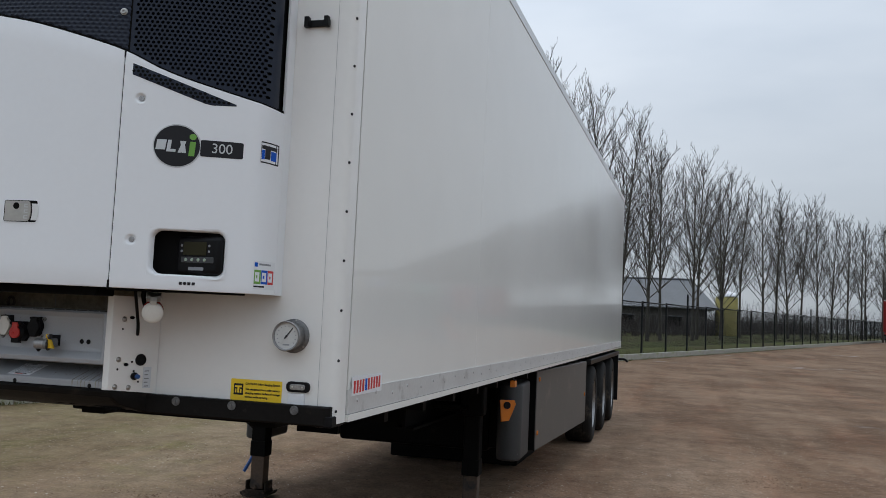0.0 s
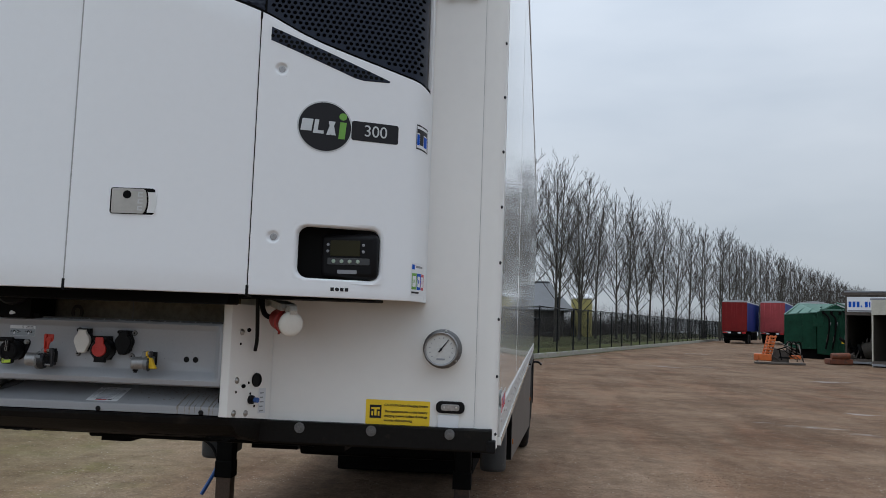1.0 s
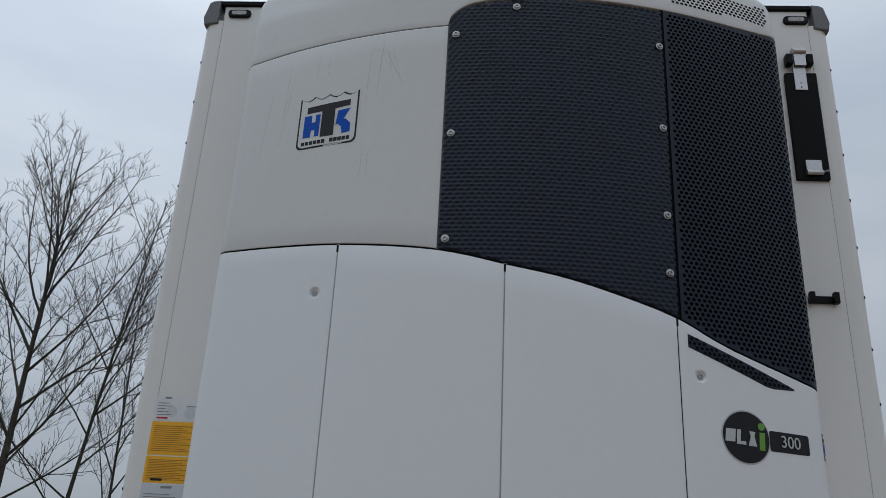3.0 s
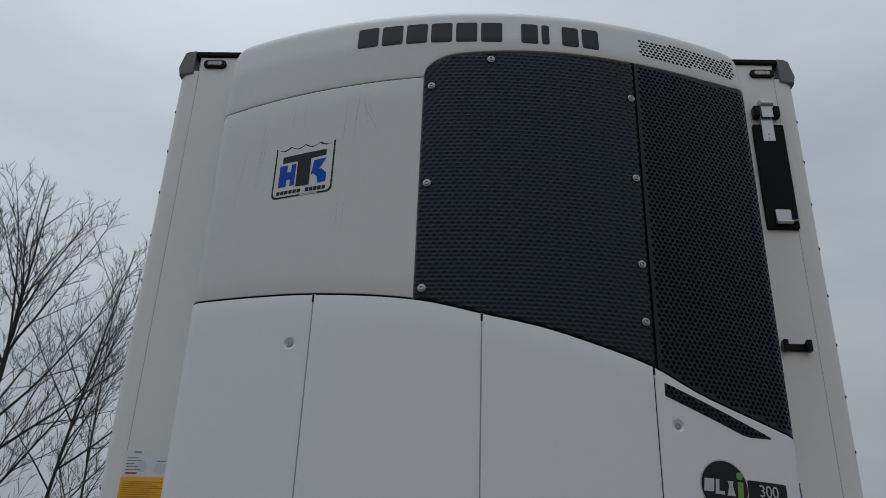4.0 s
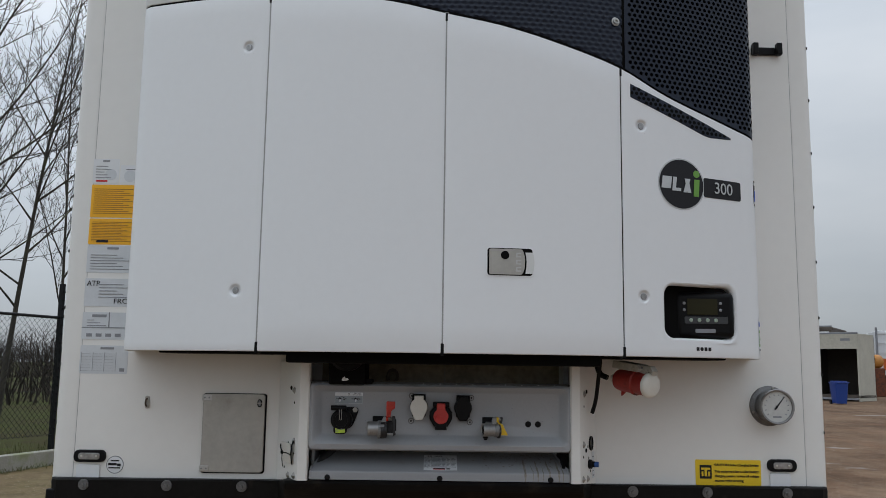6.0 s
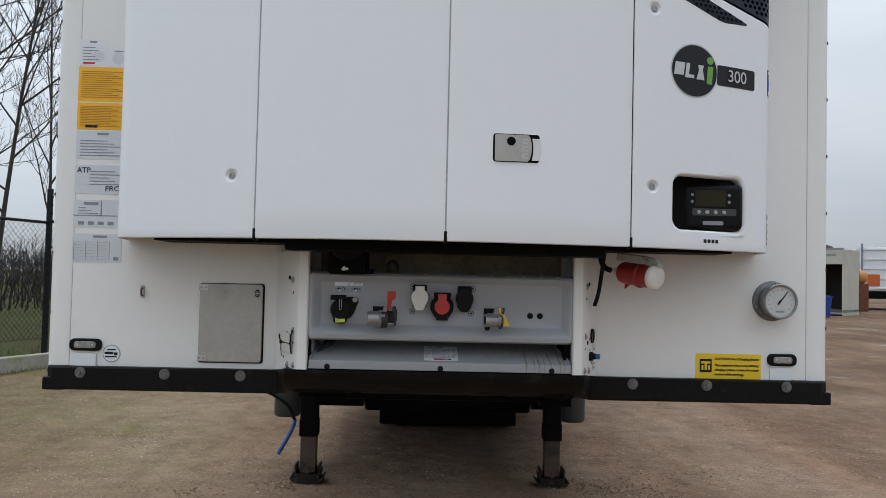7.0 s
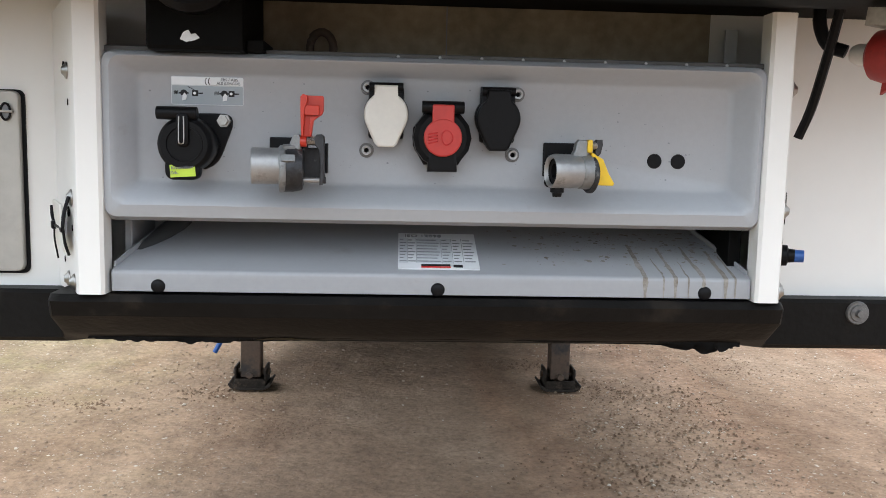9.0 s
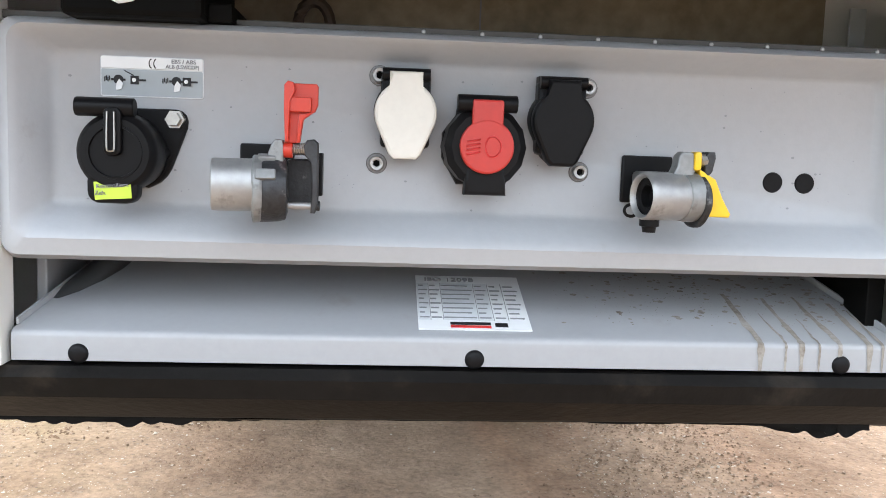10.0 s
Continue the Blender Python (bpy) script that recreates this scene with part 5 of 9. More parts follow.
        b = lathe([(0.0, 0.012), (0.030, 0.012), (0.032, 0.0)], 18, Matrix.Translation((s * 1.08 + sh(4.2), 4.19, 0.94)) @ Matrix.Rotation(radians(35 * s), 4, "Z") @ TO_FRONT)
        part("chock_handle", b, M_PLASTIC, pl)
        part("side_lamp", box(s * 1.26 + sh(3.6) - 0.02, s * 1.26 + sh(3.6) + 0.02, 3.5, 3.58, 1.15, 1.2, 0.004), M_AMBERL, trailer)
        # mudguard, flap and rear lamp box
        b = bmesh.new()
        box(s * 1.12 - 0.2, s * 1.12 + 0.2, 8.2, 12.5, 1.13, 1.2, 0.01, bm=b)
        box(s * 1.12 - 0.2, s * 1.12 + 0.2, 12.3, 12.33, 0.35, 1.15, 0.004, bm=b)
        for v in b.verts:
            v.co.x += sh(v.co.y)
        part("mudguard", b, M_PLASTIC, trailer)
        b = box(s * 1.13 - 0.11, s * 1.13 + 0.11, 12.42, 12.62, 0.66, 1.2, 0.03)
        for v in b.verts:
            v.co.x += sh(v.co.y)
        part("rear_lamp_box", b, M_PLASTIC, trailer)
        part("rear_arm", tube(smooth_path([(s * 1.2 + sh(12.6), 12.65, 1.03), (s * 1.38 + sh(12.6), 12.7, 1.05), (s * 1.46 + sh(12.6), 12.7, 1.0)], 4), 0.02, 8), M_PLASTIC, trailer)
        # wheels
        for y in (8.95, 10.27, 11.59):
            wheel(s, y)


TYRE = [(0.30, -0.16), (0.32, -0.178), (0.40, -0.19), (0.47, -0.182), (0.505, -0.165), (0.52, -0.14), (0.522, -0.07), (0.512, -0.068), (0.512, -0.058), (0.522, -0.056), (0.522, 0.056),
        (0.512, 0.058), (0.512, 0.068), (0.522, 0.07), (0.52, 0.14), (0.505, 0.165), (0.47, 0.182), (0.40, 0.19), (0.32, 0.178), (0.30, 0.16)]
RIM = [(0.0, 0.055), (0.09, 0.055), (0.10, 0.04), (0.115, 0.03), (0.19, 0.015), (0.235, 0.06), (0.275, 0.12), (0.295, 0.155), (0.31, 0.175), (0.305, 0.15), (0.29, 0.0), (0.0, -0.02)]
TYRE_ME, RIM_ME = [], []


def wheel(s, y):
    if not TYRE_ME:
        TYRE_ME.append(mesh_of(lathe(TYRE, 48), "tyre", M_TYRE))
        b = lathe(RIM, 36)
        for k in range(10):
            a = 2 * math.pi * k / 10
            rod((0.168 * math.cos(a), 0.168 * math.sin(a), 0.01), (0.168 * math.cos(a), 0.168 * math.sin(a), 0.06), 0.016, 0.012, n=8, bm=b)
        RIM_ME.append(mesh_of(b, "rim", M_RIM))
        RIM_ME.append(mesh_of(rod((0, 0, 0), (0, 0, 0.012), 0.030, n=14), "hand_hole", M_VOID))
    w = part("wheel", lathe([(0.0, -0.3), (0.09, -0.3), (0.09, -0.02), (0.0, -0.02)], 16), M_UNDER, trailer, "trailer wheel with an aluminium rim")
    w.matrix_basis = Matrix.Translation((s * 1.11 + sh(y), y, 0.522 + slope(y))) @ Matrix.Rotation(radians(90 * s), 4, "Y")
    piece("tyre", TYRE_ME[0], Matrix.Identity(4), w)
    rim = piece("rim", RIM_ME[0], Matrix.Identity(4), w)
    for k in range(10):
        a = 2 * math.pi * (k + 0.5) / 10
        piece("hand_hole", RIM_ME[1], Matrix.Translation((0.226 * math.cos(a), 0.226 * math.sin(a), 0.045)) @ Matrix.Rotation(a, 4, "Z") @ Matrix.Rotation(radians(-50), 4, "Y"), rim)


build_gear()


# ---- kerb and fence ----
FDIR = Vector((0.35, 1, 0)).normalized()
FANG = math.atan2(-0.35, 1)


def build_kerb():
    kerb = thing("kerb", "pale mossy concrete kerb along the yard's edge", "kerb", kind="structure")
    k = 0
    me = mesh_of(box(-0.18, 0.0, 0.004, 1.996, -0.15, 0.24, 0.015), "kerb_stone", M_KERB)
    y = -24.0
    while y < 118:
        m = Matrix.Translation((kerb_x(y), y, slope(y) + 0.004 * (k % 3))) @ Matrix.Rotation(FANG, 4, "Z")
        piece("kerb_stone", me, m, kerb)
        y += 2.0 * FDIR.y
        k += 1


def build_fence():
    """Black steel posts, every tenth one taller and notched, a top rail and diamond mesh."""
    fence = thing("fence", "black steel mesh fence with a top rail", "fence")
    posts = []
    for top, clips in ((2.24, 0), (2.74, 17)):
        b = box(-0.035, 0.035, -0.035, 0.035, 0.0, top, 0.004)
        for i in range(clips):
            box(0.03, 0.065, -0.012, 0.012, 0.35 + 0.14 * i, 0.375 + 0.14 * i, bm=b)
        posts.append(mesh_of(b, "post", M_FENCE))
    span = 3.0
    b = bmesh.new()
    rod((0, 0, 2.20), (0, span, 2.20), 0.024, n=8, bm=b)
    rail = mesh_of(b, "rail", M_FENCE)
    verts, faces = [], []

    def wire(p, q, r=0.0034):
        k = len(verts)
        for e in (p, q):
            for dx, dz in ((r, -r), (-r, -r), (0, r)):
                verts.append((e[0] + dx, e[1], e[2] + dz))
        for i in range(3):
            j = (i + 1) % 3
            faces.append((k + i, k + j, k + 3 + j, k + 3 + i))
    h, pitch = 1.90, 0.10
    c = -h
    while c < span:
        y0, y1 = max(0, c), min(span, c + h)
        if y1 > y0:
            wire((0, y0, 0.28 + y0 - c), (0, y1, 0.28 + y1 - c))
            wire((0.004, y0, 0.28 + h - (y0 - c)), (0.004, y1, 0.28 + h - (y1 - c)))
        c += pitch
    for z in (0.3, 1.0, 1.7):
        wire((0.03, 0, z), (0.03, span, z), 0.003)
    net = bpy.data.meshes.new("mesh_panel")
    net.from_pydata(verts, [], faces)
    net.materials.append(M_FENCE)
    y = 31.2 - 18 * span * FDIR.y
    k = 0
    while y < 116:
        m = Matrix.Translation((kerb_x(y) - 0.32, y, slope(y) + 0.18)) @ Matrix.Rotation(FANG, 4, "Z")
        piece("post", posts[1 if k % 10 == 1 else 0], m, fence)
        k += 1
        piece("rail", rail, m, fence)
        piece("mesh_panel", net, m, fence)
        y += span * FDIR.y


build_kerb()
build_fence()


# ---- trees ----
def winter_tree(seed, height, first, limbs, wide, reach, base_r, dense=1.0, thick=1.0, lean=0.0, forks=(), calm=1.0):
    """A leafless poplar: a tapered trunk, long rising limbs, branches and straight fine twigs, as thick wood and thin twigs."""
    rnd = random.Random(seed)
    wood, twig = ([], []), ([], [])

    def limb(store, pts, r0, r1, n):
        v, f = store
        k = len(v)
        ref = Vector((0.21, 0.93, 0.3))
        for i, p in enumerate(pts):
            d = (pts[min(i + 1, len(pts) - 1)] - pts[max(i - 1, 0)]).normalized()
            a = d.cross(ref).normalized()
            c = d.cross(a)
            r = r0 + (r1 - r0) * (i / (len(pts) - 1)) ** (0.62 if n == 10 else 0.8)
            for j in range(n):
                w = 2 * math.pi * j / n
                v.append(p + r * (math.cos(w) * a + math.sin(w) * c))
        for i in range(len(pts) - 1):
            for j in range(n):
                j2 = (j + 1) % n
                f.append((k + i * n + j, k + i * n + j2, k + (i + 1) * n + j2, k + (i + 1) * n + j))

    def grow(p, d, length, steps, rise, wob):
        pts = [p.copy()]
        drift = Vector((rnd.gauss(0, wob), rnd.gauss(0, wob), 0))
        for i in range(steps):
            d = (d + drift * 0.5 + Vector((rnd.gauss(0, wob), rnd.gauss(0, wob), rise * (1 - d.z) * 2))).normalized()
            pts.append(pts[-1] + d * (length / steps))
        return pts

    def along(pts, f):
        n = len(pts) - 1
        k = min(int(f * n), n - 1)
        return pts[k].lerp(pts[k + 1], f * n - k), (pts[k + 1] - pts[k]).normalized()

    def turned(d, ang, az):
        side = d.cross(Vector((0.31, 0.17, 0.93))).normalized()
        other = d.cross(side)
        return (d * math.cos(ang) + (side * math.cos(az) + other * math.sin(az)) * math.sin(ang)).normalized()

    def clothe(pts, length, r, depth):
        """Branches on a limb, branchlets on a branch, then single twigs."""
        count = max(3, int(length * (2.6, 3.8, 5.0)[depth] * dense))
        az = rnd.uniform(0, 6.28)
        for j in range(count):
            f = (0.14, 0.12, 0.1)[depth] + 0.86 * (j + rnd.random()) / count
            p, d = along(pts, min(f, 0.99))
            az += 2.4 + rnd.uniform(-0.6, 0.6)
            d2 = (turned(d, radians(rnd.uniform(26, 48) * (0.4 + 0.6 * calm)), az) + Vector((0, 0, 0.26 + 0.3 * (1 - calm)))).normalized()
            if depth == 2 or (depth == 1 and length < 0.55):
                l2 = rnd.uniform(0.10, 0.30)
                limb(twig, [p, p + (d2 + Vector((0, 0, 0.15))).normalized() * l2], 0.0044 * thick, 0.0022 * thick, 3)
                continue
            l2 = length * (0.10 + 0.10 * (1 - calm) + 0.30 * (1 - f)) * rnd.uniform(0.65, 1.25) + 0.12
            q = grow(p, d2, l2, 3 if depth else 4, 0.03, 0.022 * calm)
            r2 = max(r * (1 - 0.75 * f) * 0.5, 0.0056 * thick)
            limb(wood if r2 > 0.013 else twig, q, r2, 0.0034 * thick, 4 if depth == 0 else 3)
            clothe(q, l2, r2, depth + 1)

    trunk = grow(Vector((0, 0, -0.2)), Vector((lean, 0, 1)).normalized(), height * 0.97, 14, 0.0, 0.007)
    limb(wood, trunk, base_r, 0.012, 10)
    plan = list(forks)
    az = rnd.uniform(0, 360)
    for i in range(limbs):
        f = first + (0.95 - first) * ((i + rnd.random()) / limbs)
        az += 137 + rnd.uniform(-30, 30)
        plan.append((f, (wide - 0.45 * wide * f) * rnd.uniform(0.8, 1.15), az, (0.10 + reach * (1 - f) ** 0.8) * rnd.uniform(0.75, 1.12)))
    for f, tilt, az, share in plan:
        p, d = along(trunk, f)
        t, a = radians(tilt), radians(az)
        d = Vector((math.cos(a) * math.sin(t), math.sin(a) * math.sin(t), math.cos(t)))
        length = height * share
        pts = grow(p, d, length, 9, 0.085 * calm, 0.040 * calm)
        r = min(0.0068 * length + 0.006, base_r * (1 - 0.8 * f) * 0.58)
        limb(wood, pts, r, 0.006, 6)
        clothe(pts, length, r, 0)
    clothe(trunk[9:], height * 0.30, base_r * 0.35, 0)
    return wood, twig


def build_trees():
    kinds = []

    def keep(wood, twig):
        out = []
        for nm, (v, f), m in (("trunk", wood, M_BARK), ("crown", twig, M_TWIG)):
            me = bpy.data.meshes.new(nm)
            me.from_pydata([tuple(p) for p in v], [], f)
            me.materials.append(m)
            me.polygons.foreach_set("use_smooth", [True] * len(me.polygons))
            out.append(me)
        kinds.append(out)
    # the two trees close behind the fence, with long low limbs
    keep(*winter_tree(31, 12.7, 0.24, 15, 54, 0.36, 0.150, 1.02, 1.25, 0.0, ((0.26, 62, 20, 0.30), (0.34, 56, 340, 0.40), (0.43, 48, 25, 0.44), (0.50, 52, 350, 0.40), (0.54, 36, 180, 0.44), (0.64, 22, 15, 0.38), (0.62, 34, 200, 0.34), (0.70, 26, 330, 0.28), (0.72, 20, 95, 0.27), (0.76, 22, 250, 0.24), (0.66, 16, 290, 0.33)), 1.1))
    keep(*winter_tree(32, 12.0, 0.24, 10, 52, 0.32, 0.088, 1.02, 1.25, 0.085, ((0.30, 60, 200, 0.30), (0.48, 50, 20, 0.36), (0.55, 32, 320, 0.38), (0.58, 38, 160, 0.36), (0.62, 16, 60, 0.33)), 1.1))
    # the row: slender, high-branched, and coarser ones for its far end
    for seed, first, limbs in ((33, 0.20, 24), (34, 0.25, 22), (35, 0.18, 25), (36, 0.28, 22), (37, 0.23, 23)):
        keep(*winter_tree(seed, 13.6, first, limbs + 10, 50, 0.33, 0.150, 0.66, 1.6, 0.0, ((first + 0.06, 15, seed * 47, 0.56), (first + 0.13, 17, seed * 47 + 160, 0.50)), 0.6))
    for seed, first, limbs in ((41, 0.22, 24), (42, 0.27, 22), (43, 0.19, 25)):
        keep(*winter_tree(seed, 13.6, first, limbs + 8, 45, 0.32, 0.165, 0.44, 2.3, 0.0, ((first + 0.08, 15, seed * 47, 0.54),), 0.6))
    keep(*winter_tree(44, 12.6, 0.26, 14, 44, 0.28, 0.075, 1.1, 1.0))
    rnd = random.Random(21)
    spots = [(-10.95, 16.0, 0, 1.0, 0), (-10.55, 18.0, 1, 1.0, 0), (-10.3, 20.6, 10, 0.9, 70)]
    row = ((-7.2, 25.0), (1.3, 49.4), (4.2, 59.0), (8.0, 70.5), (12.5, 80.0), (18.4, 91.5), (26.7, 106.0), (39.4, 130.5), (63.6, 176.0), (83.5, 214.0), (120.0, 275.0))
    reach, total = [0.0], 0.0
    for (x0, y0), (x1, y1) in zip(row, row[1:]):
        total += math.hypot(x1 - x0, y1 - y0)
        reach.append(total)
    at = 0.0
    while at < total:
        x = float(np.interp(at, reach, [p[0] for p in row]))
        y = float(np.interp(at, reach, [p[1] for p in row]))
        k = rnd.randrange(2, 7) if y < 96 else rnd.randrange(7, 10)
        spots.append((x + rnd.uniform(-0.5, 0.5), y, k, rnd.uniform(0.95, 1.04), rnd.uniform(0, 360)))
        at += rnd.uniform(2.9, 4.6) if y < 96 else rnd.uniform(2.6, 4.0)
    for x, y, k, s, a in spots:
        m = pose(x, y, slope(y) + 0.15, 0, 0, a) @ Matrix.Scale(s, 4)
        t = thing("tree", "tall leafless poplar with grey-green bark and fine dark twigs", "tree", "row of bare trees along the fence")
        t.matrix_basis = m
        for me in kinds[k]:
            piece(me.name.split(".")[0], me, Matrix.Identity(4), t)


build_trees()


# ---- marks and fittings of the refrigeration unit ----
def on_nose(outlines, out=0.0012):
    """Thin flat shapes laid on the unit's curved front."""
    b = bmesh.new()
    for pts in outlines:
        q = prism(pts, 0, 0.004)
        long = [e for e in q.edges if abs(e.verts[0].co.x - e.verts[1].co.x) > 0.04]
        if long:
            bmesh.ops.subdivide_edges(q, edges=long, cuts=3)
        top = max(p[1] for p in pts)
        if top > 3.75:
            # the crown is curved both ways
            for axis, values in ((2, [p for p in np.arange(3.70, 4.0, 0.016) if p < top]), (0, np.arange(-0.9, 0.9, 0.03))):
                for at in values:
                    co = [0.0, 0.0, 0.0]
                    no = [0.0, 0.0, 0.0]
                    co[axis], no[axis] = float(at), 1.0
                    bmesh.ops.bisect_plane(q, geom=q.verts[:] + q.edges[:] + q.faces[:], plane_co=co, plane_no=no)
        for v in q.verts:
            back = v.co.y
            v.co.y = -(nose(v.co.x) + out) + lean(v.co.x, v.co.z) + back
        join(b, q)
    return up(b)


def rect(x0, x1, z0, z1, skew=0.0):
    return [(x0, z0), (x1, z0), (x1 + skew, z1), (x0 + skew, z1)]


def holes_on(name, x0, x1, lo, hi, pitch, rad, out, parent):
    """Staggered rows of dark hexagonal holes on the unit's front."""
    verts, faces, r = [], [], 0
    z = 2.40 if hi(x0) < 3 else 3.80
    while z < hi(x0) + 0.2 and z < 3.98:
        x = x0 + (pitch / 2 if r % 2 else 0)
        while x < x1:
            if lo(x) < z < hi(x):
                k = len(verts)
                for j in range(6):
                    px, pz = x + rad * math.cos(radians(60 * j)), z + rad * math.sin(radians(60 * j))
                    verts.append((px, -(nose(px) + out) + lean(px, pz), pz - 1.73))
                faces.append(tuple(range(k, k + 6)))
            x += pitch
        z += pitch * 0.866
        r += 1
    me = bpy.data.meshes.new(name)
    me.from_pydata(verts, [], faces)
    me.materials.append(M_VOID)
    return tagged(piece(name, me, Matrix.Identity(4), parent), kind="stuff")


def build_marks():
    # maker's name on the crown, as plain blocks
    xs = np.linspace(-0.490, 0.066, 7)
    blocks = [(xs[i] + 0.007, xs[i + 1] - 0.007) for i in range(6)]
    xk = np.linspace(0.122, 0.427, 5)
    blocks += [(xk[i] + 0.007, xk[i + 1] - 0.007 - (0.034 if i == 1 else 0)) for i in range(4)]
    for x0, x1 in blocks:
        m = (x0 + x1) / 2
        z = 3.820 + 0.008 * (m / 0.45) ** 2
        part("maker_mark", on_nose([rrect(x0, x1, z, z + 0.100, 0.008, 2)], 0.0022), M_INK, unit)
    # badge of the upper panel
    x0, x1, z0, z1 = -0.758, -0.531, 3.222, 3.445
    plate = rrect(x0, x1, z0, z1, 0.02, 3)
    wave = []
    for i in range(17):
        f = 1 - i / 16
        wave.append((x0 + (x1 - x0) * f, z1 - 0.010 - 0.014 * abs(math.sin(f * math.pi * 4))))
    low = [p for p in rrect(x0, x1, z0, z1, 0.02, 3) if p[1] < (z0 + z1) / 2]
    badge = part("badge", on_nose([wave + low], 0.0012), M_INK, unit, "square maker's badge in black, white and blue")
    inner = [(x0 + (x1 - x0) * 0.5 + (p[0] - (x0 + x1) / 2) * 0.945, z0 + (z1 - z0) * 0.5 + (p[1] - (z0 + z1) / 2) * 0.945) for p in wave + low]
    part("field", on_nose([inner], 0.0020), M_UNITW, badge)
    part("dark_mark", on_nose([[(-0.727, 3.392), (-0.562, 3.398), (-0.562, 3.374), (-0.618, 3.370), (-0.618, 3.262), (-0.668, 3.262), (-0.668, 3.368), (-0.727, 3.366)]], 0.0030), M_INK, badge)
    part("blue_mark", on_nose([rect(-0.735, -0.706, 3.268, 3.356), rect(-0.706, -0.674, 3.296, 3.326), rect(-0.691, -0.674, 3.268, 3.356)], 0.0030), M_BLUE, badge)
    part("blue_mark", on_nose([[(-0.612, 3.30), (-0.585, 3.318), (-0.560, 3.362), (-0.606, 3.358)], [(-0.612, 3.312), (-0.575, 3.32), (-0.556, 3.30), (-0.556, 3.266), (-0.586, 3.264), (-0.590, 3.290)]], 0.0030), M_BLUE, badge)
    part("name_bar", on_nose([rect(-0.738 + 0.0155 * i, -0.7255 + 0.0155 * i, 3.236, 3.250) for i in range(12) if i != 6], 0.0030), M_INK, badge)
    # round model badge with its number plate
    cx, cz = 0.737, 2.265
    ring = part("model_badge", on_nose([disc(cx, cz, 0.082, 40)], 0.0012), M_SILVER, unit, "round dark model badge with a silver ring and a green stripe")
    part("disc", on_nose([disc(cx, cz, 0.0775, 40)], 0.0022), M_INK, ring)
    part("silver_mark", on_nose([rect(0.666, 0.698, 2.248, 2.286, 0.005), rect(0.703, 0.715, 2.242, 2.286, 0.005), rect(0.715, 0.734, 2.242, 2.252), rect(0.742, 0.754, 2.240, 2.284, 0.014), rect(0.757, 0.770, 2.240, 2.284, -0.009)], 0.0032), M_SILVER, ring)
    part("green_mark", on_nose([rect(0.778, 0.797, 2.230, 2.284, 0.004)], 0.0032), M_GREEN, ring)
    part("green_mark", on_nose([disc(0.790, 2.302, 0.0115, 16)], 0.0032), M_GREEN, ring)
    plate = part("number_plate", on_nose([rrect(0.816, 0.957, 2.232, 2.294, 0.006, 2)], 0.0014), M_INK, unit, "dark model plate numbered 300")
    lettering("300", 0.052, M_SILVER, surf(0.889, 2.263, 0.0045) @ UPRIGHT @ Matrix.Shear("XZ", 4, (0.0, 0.0)), plate, "number", 0.074)
    # slanting vent
    lo = lambda x: interp([(0.567, 2.525), (0.835, 2.427), (0.925, 2.432)], x)
    hi = lambda x: interp([(0.567, 2.568), (0.925, 2.438)], x)
    vent = part("vent", up(skin(0.567, 0.925, lo, hi, 14, 3, out=0.0015, depth=0.004, edge=0.002)), M_GRILLE, unit, "slanting dark vent slot with round holes")
    holes_on("perforation", 0.572, 0.925, lambda x: lo(x) + 0.005, lambda x: hi(x) - 0.005, 0.0160, 0.0060, 0.0024, vent)
    # white perforations of the crown
    low = lambda x: GRILLE_TOP(x) + 0.012
    holes_on("perforation", 0.585, 0.985, lambda x: low(x) + 0.034, lambda x: low(x) + 0.126, 0.0172, 0.0066, 0.0006, unit)
    # folding door handle
    h = part("handle_recess", on_nose([rrect(0.1205, 0.2625, 1.952, 2.039, 0.012, 4)], 0.0012), M_UNIT, unit, "recessed steel door handle with a key hole")
    # flat black shape painted for the shadow inside the handle's recess
    part("handle_shade", on_nose([rrect(0.123, 0.256, 1.9555, 2.0355, 0.008, 3)], 0.0018), M_VOID, h)
    part("handle_plate", on_nose([[(0.1315, 1.958), (0.222, 1.958), (0.228, 1.964), (0.2325, 1.978), (0.2335, 1.995), (0.2325, 2.012), (0.228, 2.028), (0.222, 2.033), (0.1315, 2.033), (0.1285, 2.030), (0.1285, 1.961)]], 0.005), M_STEEL, h)
    part("handle_grip", on_nose([[(0.2345, 1.962), (0.257, 1.962), (0.2605, 1.980), (0.2615, 1.996), (0.2605, 2.010), (0.257, 2.024), (0.2345, 2.024), (0.2375, 2.010), (0.2385, 1.995), (0.2375, 1.978)]], 0.0032), M_UNITW, h)
    part("key_hole", on_nose([disc(0.1745, 2.0145, 0.0125, 20)], 0.0058), M_VOID, h)
    for i in range(3):
        part("stamped_mark", on_nose([rect(0.207, 0.222, 1.967 + 0.021 * i, 1.9705 + 0.021 * i), rect(0.207, 0.222, 1.977 + 0.021 * i, 1.9805 + 0.021 * i), rect(0.207, 0.211, 1.9705 + 0.021 * i, 1.977 + 0.021 * i)], 0.0057), M_ALU, h)
    # symbols below the controller
    for k in range(4):
        part("symbol", on_nose([rect(0.775 + 0.014 * k, 0.785 + 0.014 * k, 1.749, 1.760) if k != 1 else disc(0.794, 1.7545, 0.006, 12)], 0.0008), M_INK, unit)
